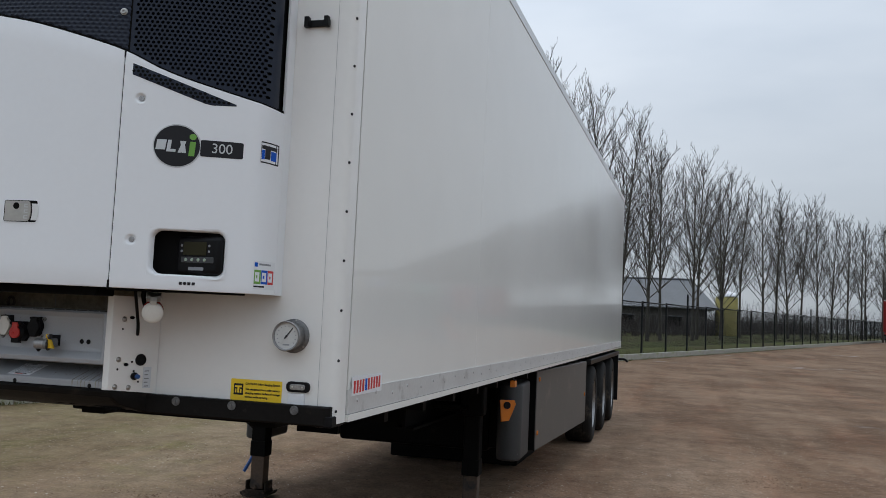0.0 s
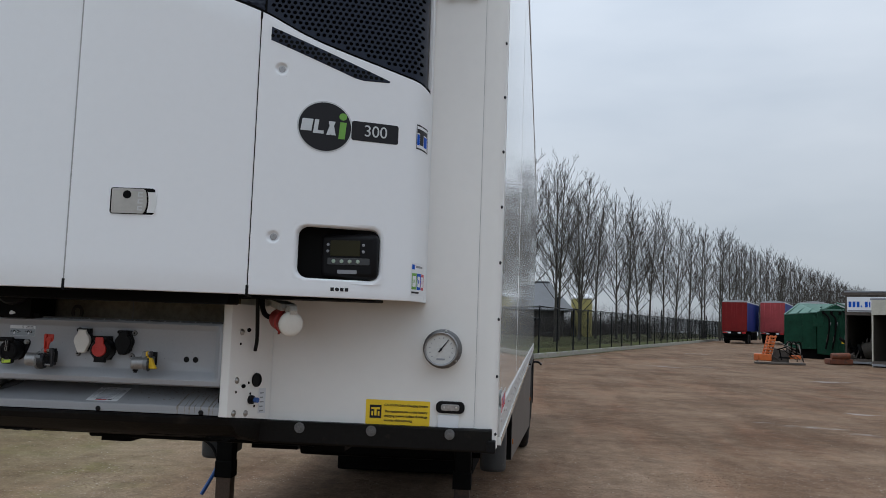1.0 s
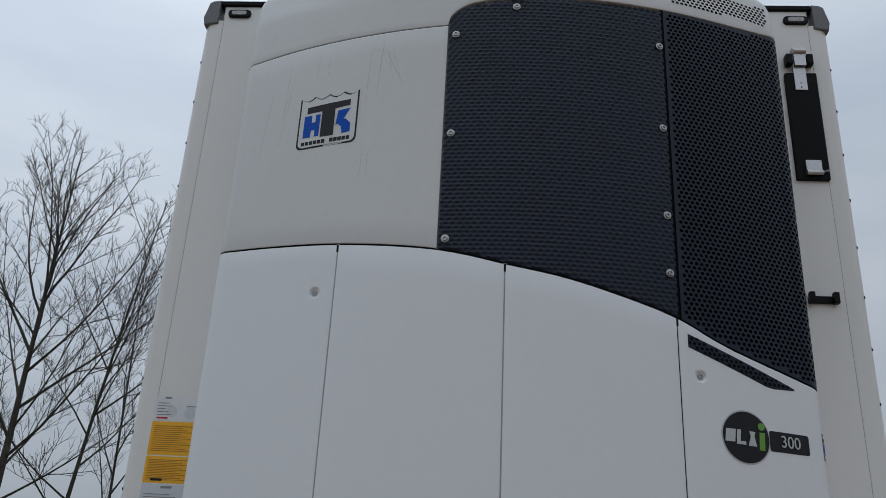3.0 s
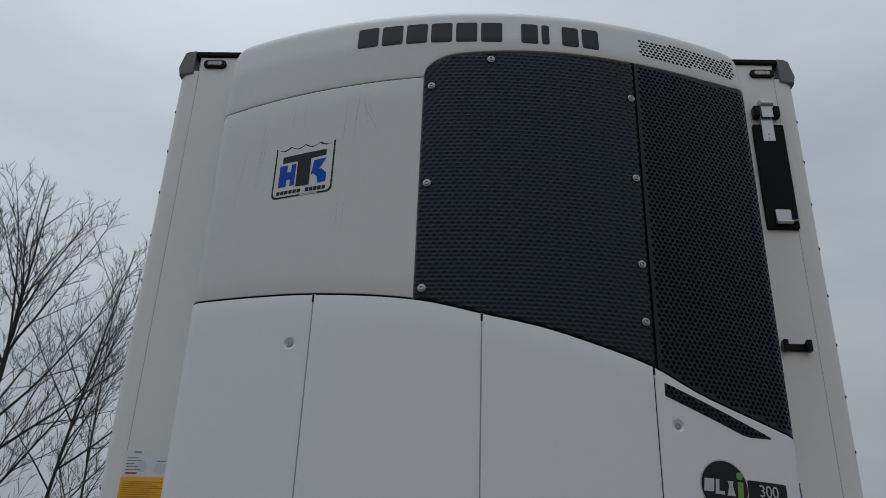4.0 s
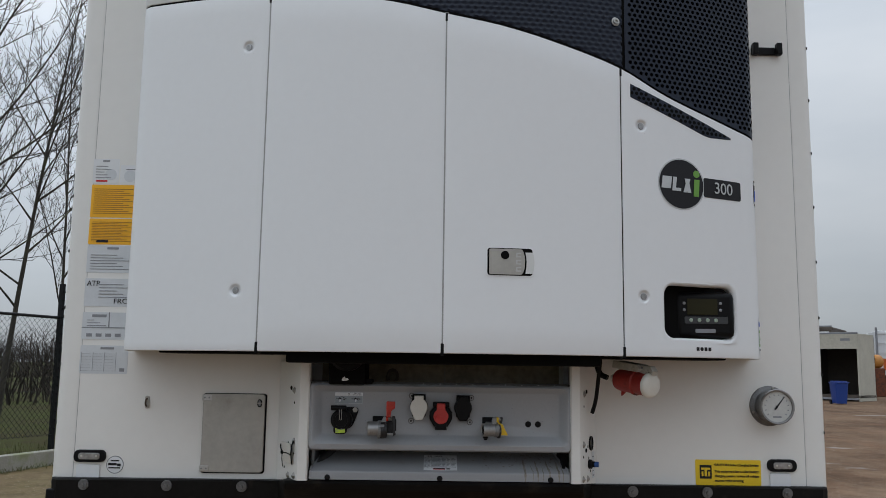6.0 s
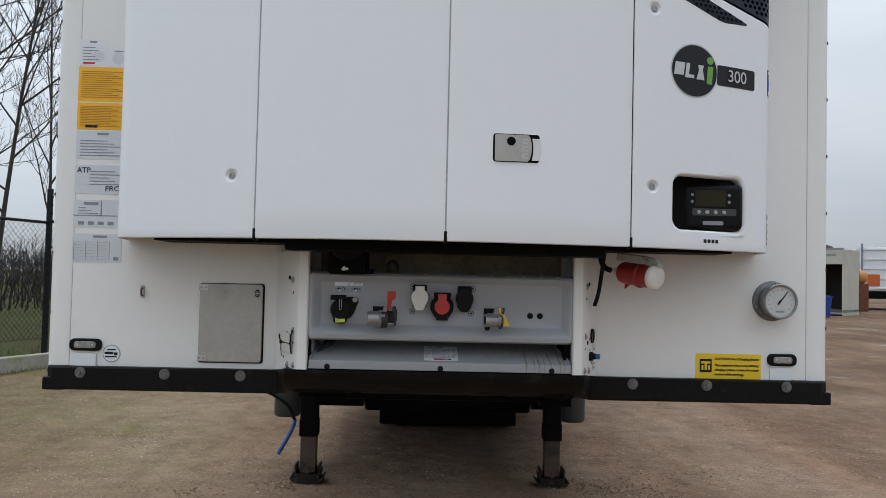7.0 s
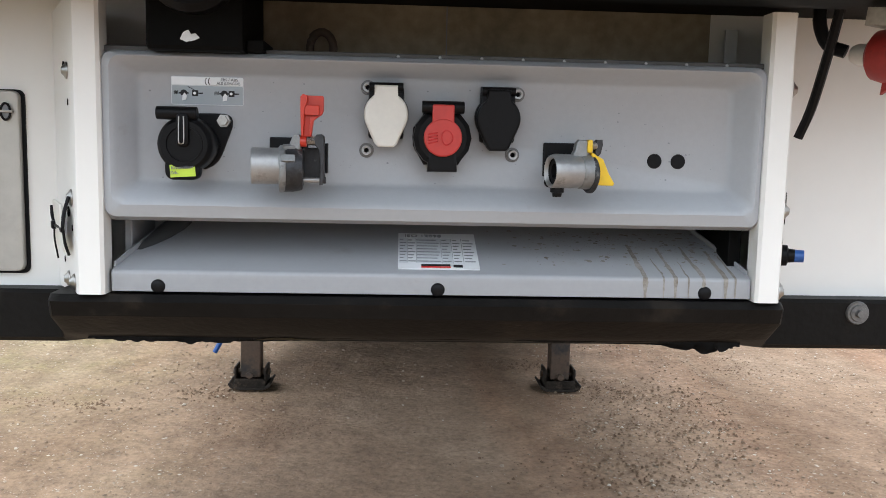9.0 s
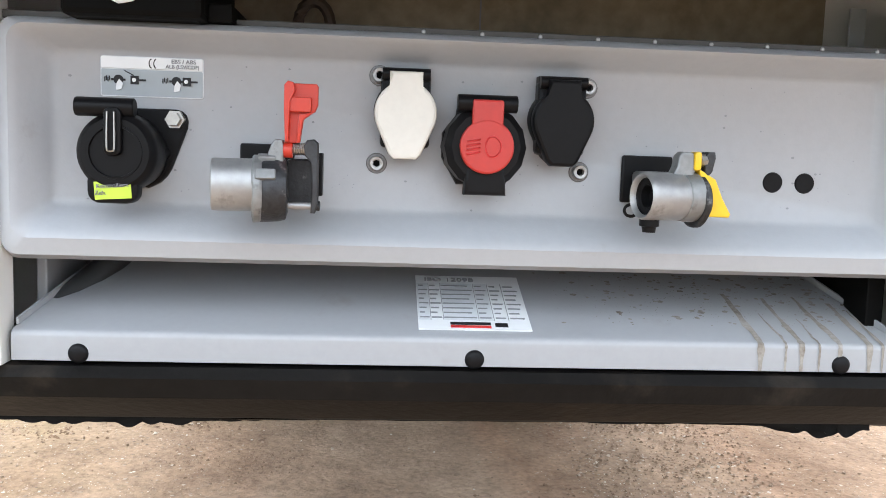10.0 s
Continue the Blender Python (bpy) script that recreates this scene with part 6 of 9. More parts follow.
    # stickers at the rounded corner
    def bent(x0, x1, z0, z1, out):
        """A thin sheet that follows the rounded corner."""
        q = bmesh.new()
        front, back = [], []
        for k in range(13):
            x = x0 + (x1 - x0) * k / 12
            y = -(nose(x) + out)
            front.append([q.verts.new((x, y, z)) for z in (z0, z1)])
            back.append([q.verts.new((x - 0.0004, y + 0.004, z)) for z in (z0, z1)])
        for k in range(12):
            q.faces.new((front[k][0], front[k + 1][0], front[k + 1][1], front[k][1]))
            q.faces.new((back[k][1], back[k + 1][1], back[k + 1][0], back[k][0]))
            q.faces.new((front[k][1], front[k + 1][1], back[k + 1][1], back[k][1]))
            q.faces.new((front[k + 1][0], front[k][0], back[k][0], back[k + 1][0]))
        q.faces.new((front[0][0], front[0][1], back[0][1], back[0][0]))
        q.faces.new((front[12][1], front[12][0], back[12][0], back[12][1]))
        return up(q)
    st = part("sticker", bent(1.0130, 1.0422, 1.747, 1.854, 0.0010), M_STICK_W, unit, "white corner sticker with green, blue and red fields")
    for x0, x1, m in ((1.0145, 1.0275, M_GREEN), (1.0280, 1.0365, M_BLUE), (1.0368, 1.0415, M_REDP)):
        part("field", bent(x0, x1, 1.767, 1.820, 0.0018), m, st)
        w = x1 - x0
        part("emblem", bent(x0 + 0.18 * w, x1 - 0.18 * w, 1.776, 1.811, 0.0026), M_STICK_W, st)
        part("emblem", bent(x0 + 0.40 * w, x1 - 0.40 * w, 1.788, 1.799, 0.0034), m, st)
    part("print", bent(1.0145, 1.0330, 1.754, 1.760, 0.0018), M_INK, st)
    part("print", bent(1.0145, 1.0215, 1.832, 1.848, 0.0018), M_BLUE, st)
    part("print", bent(1.0240, 1.0390, 1.838, 1.845, 0.0018), M_INKG, st)
    st = part("sticker", bent(1.0130, 1.0400, 2.228, 2.310, 0.0010), M_INK, unit, "small white and blue maker's sticker with a dark border")
    part("field", bent(1.0142, 1.0394, 2.233, 2.305, 0.0018), M_STICK_W, st)
    part("print", bent(1.0150, 1.0388, 2.282, 2.296, 0.0026), M_INK, st)
    part("print", bent(1.0225, 1.0315, 2.244, 2.284, 0.0027), M_INK, st)
    part("print", bent(1.0152, 1.0220, 2.242, 2.278, 0.0026), M_BLUE, st)
    part("print", bent(1.0320, 1.0384, 2.242, 2.278, 0.0026), M_BLUE, st)


build_marks()


def build_controller():
    """The controller behind a rounded opening of the last door leaf."""
    x0, x1, z0, z1 = CTRL
    # rim that rounds the opening off and leads inwards
    b = bmesh.new()
    steps = [(0.0005, 0.0, 0.0005, 0.004), (0.004, 0.004, 0.0045, 0.03), (0.012, 0.010, 0.0, 0.032), (0.016, 0.014, -0.02, 0.032)]
    rings = []
    outer = []
    n = 6
    base = rrect(x0, x1, z0, z1, 0.034, n)
    cx, cz = (x0 + x1) / 2, (z0 + z1) / 2
    for px, pz in base:
        # the outer loop follows the square opening
        qx = x1 if px > x1 - 0.034 else (x0 if px < x0 + 0.034 else px)
        qz = z1 if pz > z1 - 0.034 else (z0 if pz < z0 + 0.034 else pz)
        outer.append(b.verts.new((qx + (0.004 if qx > cx else -0.004), -(nose(qx) + 0.0008), qz + (0.004 if qz > cz else -0.004))))
    rings.append(outer)
    for grow, dep in ((0.006, 0.0012), (0.002, 0.0010), (-0.002, -0.0010), (-0.005, -0.007), (-0.006, -0.03)):
        rings.append([b.verts.new((cx + (px - cx) * (1 + grow / 0.1), -(nose(px) + dep), cz + (pz - cz) * (1 + grow / 0.075))) for px, pz in base])
    for a, c in zip(rings, rings[1:]):
        for k in range(len(a)):
            k2 = (k + 1) % len(a)
            if (a[k].co - a[k2].co).length < 1e-7:
                b.faces.new((a[k], c[k2], c[k]))
            else:
                b.faces.new((a[k], a[k2], c[k2], c[k]))
    bmesh.ops.remove_doubles(b, verts=b.verts[:], dist=1e-6)
    bmesh.ops.recalc_face_normals(b, faces=b.faces[:])
    part("opening_rim", up(b), M_UNIT, unit, "rounded white rim of the controller opening")
    yb = -0.215
    part("recess", up(box(x0 - 0.01, x1 + 0.01, yb, yb + 0.02, z0 - 0.01, z1 + 0.01)), M_PLASTIC, unit)
    ctl = part("controller", up(box(0.724, 0.912, -0.262, -0.205, 1.790, 1.934, 0.018, 3)), M_PLASTIC, unit, "black controller with a dull display and four pale keys")
    part("display", up(prism(rrect(0.760, 0.856, 1.862, 1.912, 0.003, 2), -0.2645, -0.26, 0.001)), M_SCREEN, ctl, "dull green unlit display")
    part("key_strip", up(prism(rrect(0.752, 0.888, 1.834, 1.856, 0.004, 2), -0.2635, -0.26, 0.001)), M_DARKP, ctl)
    for k in range(4):
        part("key", up(lathe([(0.0, 0.003), (0.005, 0.0028), (0.0064, 0.0)], 14, Matrix.Translation((0.772 + 0.026 * k, -0.2635, 1.845)) @ TO_FRONT)), M_KEY, ctl)
    for x, z, m in ((0.752, 1.898, M_INKG), (0.752, 1.877, M_INKG), (0.866, 1.898, M_INKG), (0.866, 1.877, M_INKG)):
        part("lamp", up(lathe([(0.0, 0.003), (0.005, 0.0)], 10, Matrix.Translation((x, -0.262, z)) @ TO_FRONT)), m, ctl)
    part("name_bar", up(prism(rrect(0.785, 0.848, 1.806, 1.818, 0.003, 2), -0.2635, -0.26)), M_INKG, ctl)
    part("switch", up(box(0.684, 0.706, -0.235, -0.21, 1.805, 1.84, 0.004)), M_INKG, unit)
    part("switch", up(rod((0.695, -0.235, 1.915), (0.695, -0.205, 1.915), 0.011, n=14, bevel=0.002)), M_INKG, unit)


build_controller()


def build_underside():
    part("underframe", up(box(-0.47, 0.47, -0.36, -0.25, 1.696, 1.742, 0.006)), M_UNDER, unit, "black frame under the unit")
    part("drip_pan", up(box(-0.90, 0.90, -0.20, -0.02, 1.722, 1.744, 0.004)), M_UNDER, unit)
    part("motor_mount", up(box(-0.358, -0.243, -0.218, -0.06, 1.631, 1.735, 0.006)), M_UNDER, unit, "black steel box with chipped paint")
    b = prism([(-0.317, 1.644), (-0.310, 1.641), (-0.300, 1.643), (-0.294, 1.646), (-0.299, 1.651), (-0.304, 1.650), (-0.307, 1.655), (-0.313, 1.652), (-0.315, 1.648)], -0.2196, -0.2176)
    part("paint_chip", up(b), M_STICK_W, unit, "white patch of chipped paint")
    part("motor_cover", up(lathe([(0.0, 0.06), (0.05, 0.06), (0.058, 0.05), (0.058, 0.0), (0.0, 0.0)], 24, Matrix.Translation((-0.300, -0.19, 1.73)) @ TO_FRONT)), M_PLASTIC, unit)
    part("lug", up(box(-0.243, -0.222, -0.2, -0.12, 1.633, 1.648, 0.002)), M_UNDER, unit)
    ring = [(-0.165 + 0.016 * math.cos(t), -0.06, 1.655 + 0.022 * math.sin(t)) for t in np.linspace(-0.6, math.pi + 0.6, 14)]
    part("lifting_eye", up(tube(ring, 0.006, 8)), M_RUST, unit)


build_underside()

# sheet added under the unit behind the connector panel: brown stains, darkened for shade
M_STAIN_SHADE = mat("stained_shade_dark_cream", (0.37, 0.32, 0.235), 0.7, vary=0.2, scale=4, fine=60, stain=(0.20, 0.16, 0.11), stain_scale=7, stain_pos=0.55, spec=0.2)
part("stained_shade_sheet", box(-0.405, 0.395, -0.0035, 0.004, 1.52, 1.735), M_STAIN_SHADE, trailer, "cream sheet stained brown and darkened for shade below the unit")

# power plug hanging below the unit
M_FLANGE = mat("dirty_white_plastic", (0.50, 0.49, 0.45), 0.5, vary=0.12, scale=25, fine=150, stain=(0.22, 0.21, 0.18), stain_scale=28, stain_pos=0.55)
# plug red darkened for the shade below the unit, plus grimy stains
M_PLUG = mat("shade_dark_grimy_red", (0.34, 0.028, 0.022), 0.5, vary=0.12, scale=15, fine=120, stain=(0.09, 0.018, 0.014), stain_scale=20, stain_pos=0.56)
plug = thing("power_plug", "red round power inlet with a white hinged cap under the unit", "power plug", loc=(0.622, -0.222, 1.646))
plug.scale = (0.9, 0.9, 0.9)
pm = Matrix.Rotation(radians(-57), 4, "Z") @ Matrix.Rotation(radians(97), 4, "Y")
part("body", lathe([(0.0, -0.112), (0.026, -0.112), (0.036, -0.104), (0.039, -0.090), (0.039, -0.030), (0.043, -0.026), (0.044, -0.016), (0.039, -0.012), (0.039, 0.004), (0.040, 0.035), (0.0, 0.035)], 28, pm), M_PLUG, plug, "red plastic inlet body")
part("cap", lathe([(0.0, 0.056), (0.030, 0.055), (0.041, 0.050), (0.044, 0.045), (0.044, 0.037), (0.0, 0.037)], 28, pm), M_LIDW, plug, "white hinged cap")
along = Matrix.Rotation(radians(-57), 4, "Z") @ Matrix.Rotation(radians(7), 4, "Y")
for name, pts, y0, y1, what in (
        ("flange", [(-0.118, 0.040), (0.000, 0.040), (0.010, 0.052), (0.000, 0.066), (-0.118, 0.066)], -0.028, 0.028, "dirty white mounting flange"),
        ("hinge", [(-0.006, 0.064), (-0.004, 0.040), (0.030, 0.036), (0.048, 0.046), (0.058, 0.036), (0.062, 0.050), (0.046, 0.066)], -0.013, 0.013, "white cap hinge")):
    b = prism(pts, y0, y1, 0.002)
    b.transform(along)
    part(name, b, M_FLANGE, plug, what)
b = prism([(-0.088, -0.036), (-0.066, -0.036), (-0.088, -0.056)], -0.004, 0.004, 0.001)
b.transform(along)
part("fin", b, M_PLUG, plug)
b = rod((0.012, -0.015, 0.056), (0.012, 0.015, 0.056), 0.004, n=10)
b.transform(along)
part("hinge_pin", b, M_INKG, plug)
part("gland", lathe([(0.0, -0.142), (0.012, -0.142), (0.016, -0.134), (0.016, -0.112), (0.0, -0.112)], 12, pm), M_LIDW, plug)
part("cable", tube(smooth_path([(-0.097, 0.10, 0.018), (-0.118, 0.115, 0.03), (-0.13, 0.12, 0.06), (-0.13, 0.12, 0.1)], 5), 0.010, 10), M_PLASTIC, plug, "black cable")
tagged(part("cable_strap", tube(smooth_path([(0.505, -0.17, 1.72), (0.502, -0.15, 1.66), (0.497, -0.125, 1.59), (0.488, -0.11, 1.548)], 5), 0.0065, 8), M_PLASTIC), "cut black cable end hanging under the unit", "cable")


# ---- fittings on the front wall ----
def sticker(x0, x1, z0, z1, material, label, rows=(), ink=M_INKG, y=0.0):
    st = part("sticker", prism(rrect(x0, x1, z0, z1, 0.003, 2), y - 0.0012, y), material, trailer, label, smooth=False)
    w, h = x1 - x0, z1 - z0
    for a, c, d, e in rows:
        bars([(x0 + a * w, x0 + c * w, z0 + d * h, z0 + e * h)], y - 0.0012, ink, st)
    return st


M_AMBERI = mat("brown_print", (0.36, 0.17, 0.01), 0.45, vary=0.05)


def build_wall_fittings():
    lines = lambda n, a=0.08, c=0.92, d0=0.1, d1=0.8: [(a, c - 0.13 * ((i * 7) % 3), d0 + (d1 - d0) * i / n, d0 + (d1 - d0) * (i + 0.24) / n) for i in range(n)]
    X0, X1 = -1.228, -1.066
    st = sticker(X0, -1.137, 2.306, 2.394, M_STICK_W, "white approval label with a round stamp", [(0.36, 0.62, 0.88, 0.95)] + lines(5, 0.12, 0.7, 0.22, 0.8))
    part("stamp", prism(disc(-1.165, 2.338, 0.020, 20), -0.0022, -0.001), M_STICK_G, st)
    bars([(-1.216, -1.176, 2.312, 2.318)], -0.0012, M_REDP, st)
    st = sticker(-1.133, X1, 2.306, 2.372, M_STICK_W, "white label with a round stamp", [(0.3, 0.8, 0.75, 0.8)])
    part("stamp", prism(disc(-1.098, 2.333, 0.021, 20), -0.0022, -0.001), M_STICK_G, st)
    for z0, z1 in ((2.186, 2.302), (2.092, 2.182)):
        sticker(X0, X1, z0, z1, M_STICK_O, "amber instruction sticker with printed lines", lines(13, 0.06, 0.95, 0.12, 0.92), M_AMBERI)
    bars([(-1.2, -1.16, 2.099, 2.107)], -0.0014, M_INK, trailer)
    sticker(X0, X1, 1.994, 2.088, M_STICK_G, "grey type sticker with printed lines", [(0.42, 0.66, 0.86, 0.94)] + lines(6, 0.08, 0.9, 0.12, 0.74))
    st = sticker(X0, X1, 1.878, 1.974, M_STICK_G, "grey approval sticker lettered ATP and FRC", lines(5, 0.3, 0.95, 0.32, 0.88))
    lettering("ATP", 0.026, M_INK, Matrix.Translation((-1.199, -0.0022, 1.956)) @ UPRIGHT, st, "lettering", 0.044)
    lettering("FRC", 0.024, M_INK, Matrix.Translation((-1.103, -0.0022, 1.896)) @ UPRIGHT, st, "lettering", 0.046)
    sticker(X0, X1, 1.766, 1.858, M_STICK_G, "grey test sticker with a table", [(0.2, 0.5, 0.82, 0.92), (0.0, 1.0, 0.42, 0.45), (0.55, 0.57, 0.42, 1.0)] + lines(3, 0.1, 0.5, 0.5, 0.8) + [(0.1 + 0.2 * i, 0.22 + 0.2 * i, 0.1, 0.22) for i in range(4)])
    sticker(X0, X1, 1.651, 1.746, M_STICK_G, "grey data sticker with a table of boxes", [(0.42, 0.7, 0.86, 0.94)] + [(0.04 + 0.24 * c, 0.23 + 0.24 * c, 0.1 + 0.1 * r, 0.105 + 0.1 * r) for c in range(3) for r in range(7)] + [(0.03 + 0.24 * c, 0.036 + 0.24 * c, 0.08, 0.75) for c in range(4)] + [(0.84, 0.94, 0.08, 0.2)])
    # caution sticker
    st = sticker(0.852, 1.072, 1.311, 1.394, M_STICK_Y, "yellow caution sticker on solar charging")
    bars([(0.866, 0.906, 1.332, 1.376)], -0.0012, M_INK, st, "mark")
    bars([(0.871, 0.901, 1.361, 1.368), (0.882, 0.890, 1.340, 1.361), (0.872, 0.878, 1.340, 1.355), (0.894, 0.900, 1.340, 1.355)], -0.0024, M_STICK_Y, st, "mark")
    for i, (txt, w) in enumerate((("CAUTION: Solar Charging System", 0.148), ("This equipment has a solar battery", 0.148), ("charging system. Isolate all voltage", 0.148), ("sources while servicing.", 0.098))):
        lettering(txt, 0.0112, M_INK, Matrix.Translation((0.916 + w / 2, -0.0022, 1.377 - 0.0150 * i - (0.006 if i else 0))) @ UPRIGHT, st, "lettering", w, 0.0002)
    # quality stamp
    st = part("sticker", prism(disc(-1.086, 1.352, 0.029, 28), -0.0012, 0.0), M_INKG, trailer, "round quality stamp sticker")
    part("field", prism(disc(-1.086, 1.352, 0.0265, 28), -0.002, -0.001), M_STICK_W, st)
    bars([(-1.108, -1.080, 1.350, 1.358)], -0.002, M_INK, st)
    bars([(-1.078, -1.066, 1.347, 1.356), (-1.106, -1.068, 1.340, 1.344), (-1.1, -1.072, 1.363, 1.367)], -0.002, M_INK, st)
    # marker lamps and their plates, low and high
    for x0, x1, z0, z1 in ((-1.222, -1.117, 1.360, 1.400), (1.093, 1.190, 1.358, 1.398), (-1.207, -1.109, 4.034, 4.072), (1.126, 1.226, 4.025, 4.063)):
        lp = part("marker_lamp", prism(rrect(x0, x1, z0, z1, 0.0165, 6), -0.012, 0.0, 0.003), M_PLASTIC, trailer, "oval marker lamp with a black rubber surround")
        part("lens", prism(rrect(x0 + 0.017, x1 - 0.017, z0 + 0.009, z1 - 0.009, 0.0085, 5), -0.016, -0.011, 0.002), M_LAMP, lp, "clear lens")
        for x in (x0 + 0.028, x1 - 0.028):
            part("contact", lathe([(0.0, 0.003), (0.004, 0.0)], 8, Matrix.Translation((x, -0.016, (z0 + z1) / 2)) @ TO_FRONT), M_CHROME, lp)
    for x0, x1 in ((-1.212, -1.134), (1.100, 1.170)):
        part("reflector", prism(rrect(x0, x1, 1.309, 1.352, 0.003, 2), -0.007, 0.0, 0.002), M_STICK_W, trailer, "pale square reflector")
    # steel hatch
    h = part("hatch", prism(rrect(-0.800, -0.594, 1.333, 1.590, 0.010, 4), -0.012, -0.002, 0.002), M_STEEL, trailer, "weathered steel hatch with corner hinges")
    part("gasket", prism(rrect(-0.802, -0.589, 1.329, 1.592, 0.010, 4), -0.003, 0.0), M_BLACK, h)
    for z in (1.345, 1.577):
        part("hinge", box(-0.803, -0.772, -0.015, -0.011, z - 0.010, z + 0.010, 0.001), M_ALU, h)
        for x in (-0.795, -0.780):
            part("hinge_rivet", lathe([(0.0, 0.002), (0.003, 0.0)], 8, Matrix.Translation((x, -0.015, z)) @ TO_FRONT), M_INKG, h)
    part("latch", prism([(-0.611 + 0.0065 * math.cos(t), 1.5605 + 0.0115 * math.sin(t)) for t in np.linspace(0, 6.2832, 20, endpoint=False)], -0.0135, -0.011), M_INKG, h, "oval turn latch")
    part("latch_ring", tube([(-0.611 + 0.0065 * math.cos(t), -0.0145, 1.5605 + 0.0115 * math.sin(t)) for t in np.linspace(0, 6.2832, 24)], 0.0018, 6), M_PLASTIC, h)
    part("latch_bar", box(-0.622, -0.600, -0.0185, -0.0145, 1.559, 1.5625, 0.001), M_STEEL, h)
    # lashing eye
    e = part("lashing_eye", prism(rrect(-0.998, -0.984, 1.538, 1.580, 0.006, 4), -0.005, 0.0, 0.001), M_STEEL, trailer, "small steel lashing eye")
    part("eye_loop", tube([(-0.991, -0.005 - 0.014 * math.sin(t), 1.558 + 0.012 * math.cos(t)) for t in np.linspace(0, math.pi, 9)], 0.003, 8), M_RUST, e)
    # seam lines of the wall cladding
    for x in (-1.2235, 1.2235):
        part("wall_seam", box(x - 0.0007, x + 0.0007, -0.0005, 0.01, 1.30, 4.085), M_SEAL, trailer)
    part("wall_seam", box(0.008, 0.0098, -0.0042, 0.01, 1.32, 1.73), M_INKG, trailer)
    # hook and padded flap beside the unit
    b = box(1.090, 1.190, -0.012, 0.0, 2.810, 2.838, 0.003)
    for x in (1.098, 1.182):
        box(x - 0.010, x + 0.010, -0.035, -0.010, 2.804, 2.848, 0.004, bm=b)
    part("bracket", b, M_PLASTIC, trailer, "small black rubber catch")
    f = part("flap", prism(rrect(1.102, 1.226, 3.304, 3.782, 0.006, 3), -0.016, 0.0, 0.003), M_BLACK, trailer, "black rubber flap held by two steel clips")
    b = box(1.136, 1.184, -0.020, -0.0165, 3.700, 3.838, 0.001)
    box(1.140, 1.186, -0.032, -0.028, 3.808, 3.893, 0.001, bm=b)
    rod((1.138, -0.034, 3.873), (1.188, -0.034, 3.873), 0.010, n=12, bm=b)
    box(1.138, 1.190, -0.030, 0.0, 3.876, 3.897, 0.002, bm=b)
    part("clip", b, M_ALU, f, "steel toggle clip")
    for z in (3.712, 3.732):
        part("clip_rivet", lathe([(0.0, 0.002), (0.003, 0.0)], 10, Matrix.Translation((1.160, -0.020, z)) @ TO_FRONT), M_VOID, f)
    for x0 in (1.108, 1.189):
        part("catch", box(x0, x0 + 0.027, -0.035, 0.0, 3.813, 3.863, 0.006), M_PLASTIC, f)
    b = box(1.136, 1.196, -0.026, -0.016, 3.333, 3.383, 0.003)
    rod((1.136, -0.026, 3.328), (1.196, -0.026, 3.328), 0.009, n=12, bm=b)
    part("clip", b, M_ALU, f, "steel clip")
    part("pin", rod((1.196, -0.022, 3.333), (1.222, -0.022, 3.340), 0.004, n=8), M_INKG, f)
    # corner sticker on the side wall
    b = bmesh.new()
    for i, (a, c) in enumerate(((0.13, 0.47),)):
        box(1.3066, 1.3078, a, c, 1.343, 1.420, bm=b)
    for v in b.verts:
        v.co.x += sh(v.co.y)
    st = part("sticker", b, M_STICK_W, trailer, "white maker's sticker with red and blue marks", smooth=False)
    for i in range(10):
        a = 0.15 + 0.031 * i
        b = box(1.3079 + sh(a), 1.3086 + sh(a), a, a + (0.021 if i != 4 else 0.028), 1.352 + 0.001 * i, 1.402 + 0.0008 * i)
        part("mark", b, M_BLUE if i == 4 else M_REDP, st, smooth=False)


build_wall_fittings()

# dial thermometer
M_DIAL = mat("greyed_dial", (0.56, 0.565, 0.55), 0.4, vary=0.06, scale=30, fine=90)
M_GAUGE = mat("worn_steel_case", (0.30, 0.30, 0.30), 0.4, 0.9, vary=0.12, scale=20, fine=120)
gauge = thing("thermometer", "round steel dial thermometer on the front wall", "thermometer", loc=(1.108, 0, 1.574))
part("flange", lathe([(0.0, 0.010), (0.060, 0.010), (0.066, 0.006), (0.067, 0.0), (0.0, 0.0)], 40, TO_FRONT), M_BOLT, gauge)
part("case", lathe([(0.052, 0.008), (0.054, 0.060), (0.057, 0.062), (0.058, 0.070), (0.055, 0.073), (0.050, 0.072), (0.050, 0.064)], 40, TO_FRONT), M_GAUGE, gauge, "worn steel case")
dial = part("dial", lathe([(0.0, 0.066), (0.0505, 0.066), (0.0505, 0.06), (0.0, 0.06)], 40, TO_FRONT), M_DIAL, gauge, "greyed white dial")
for k in range(12):
    a = radians(-130 + 260 * k / 11)
    q = box(-0.0014, 0.0014, -0.0668, -0.0660, 0.036, 0.041)
    q.transform(Matrix.Rotation(-a, 4, "Y"))
    part("tick", q, M_INKG, dial)
bars([(-0.014, 0.014, -0.036, -0.030)], -0.066, M_INKG, dial)
q = prism([(-0.0026, -0.012), (0.0026, -0.012), (0.0010, 0.042), (-0.0010, 0.042)], -0.0685, -0.0675)
q.transform(Matrix.Rotation(radians(38), 4, "Y"))
part("needle", q, M_INK, dial)
part("hub", lathe([(0.0, 0.0705), (0.0035, 0.0705), (0.0045, 0.067)], 12, TO_FRONT), M_INK, dial)
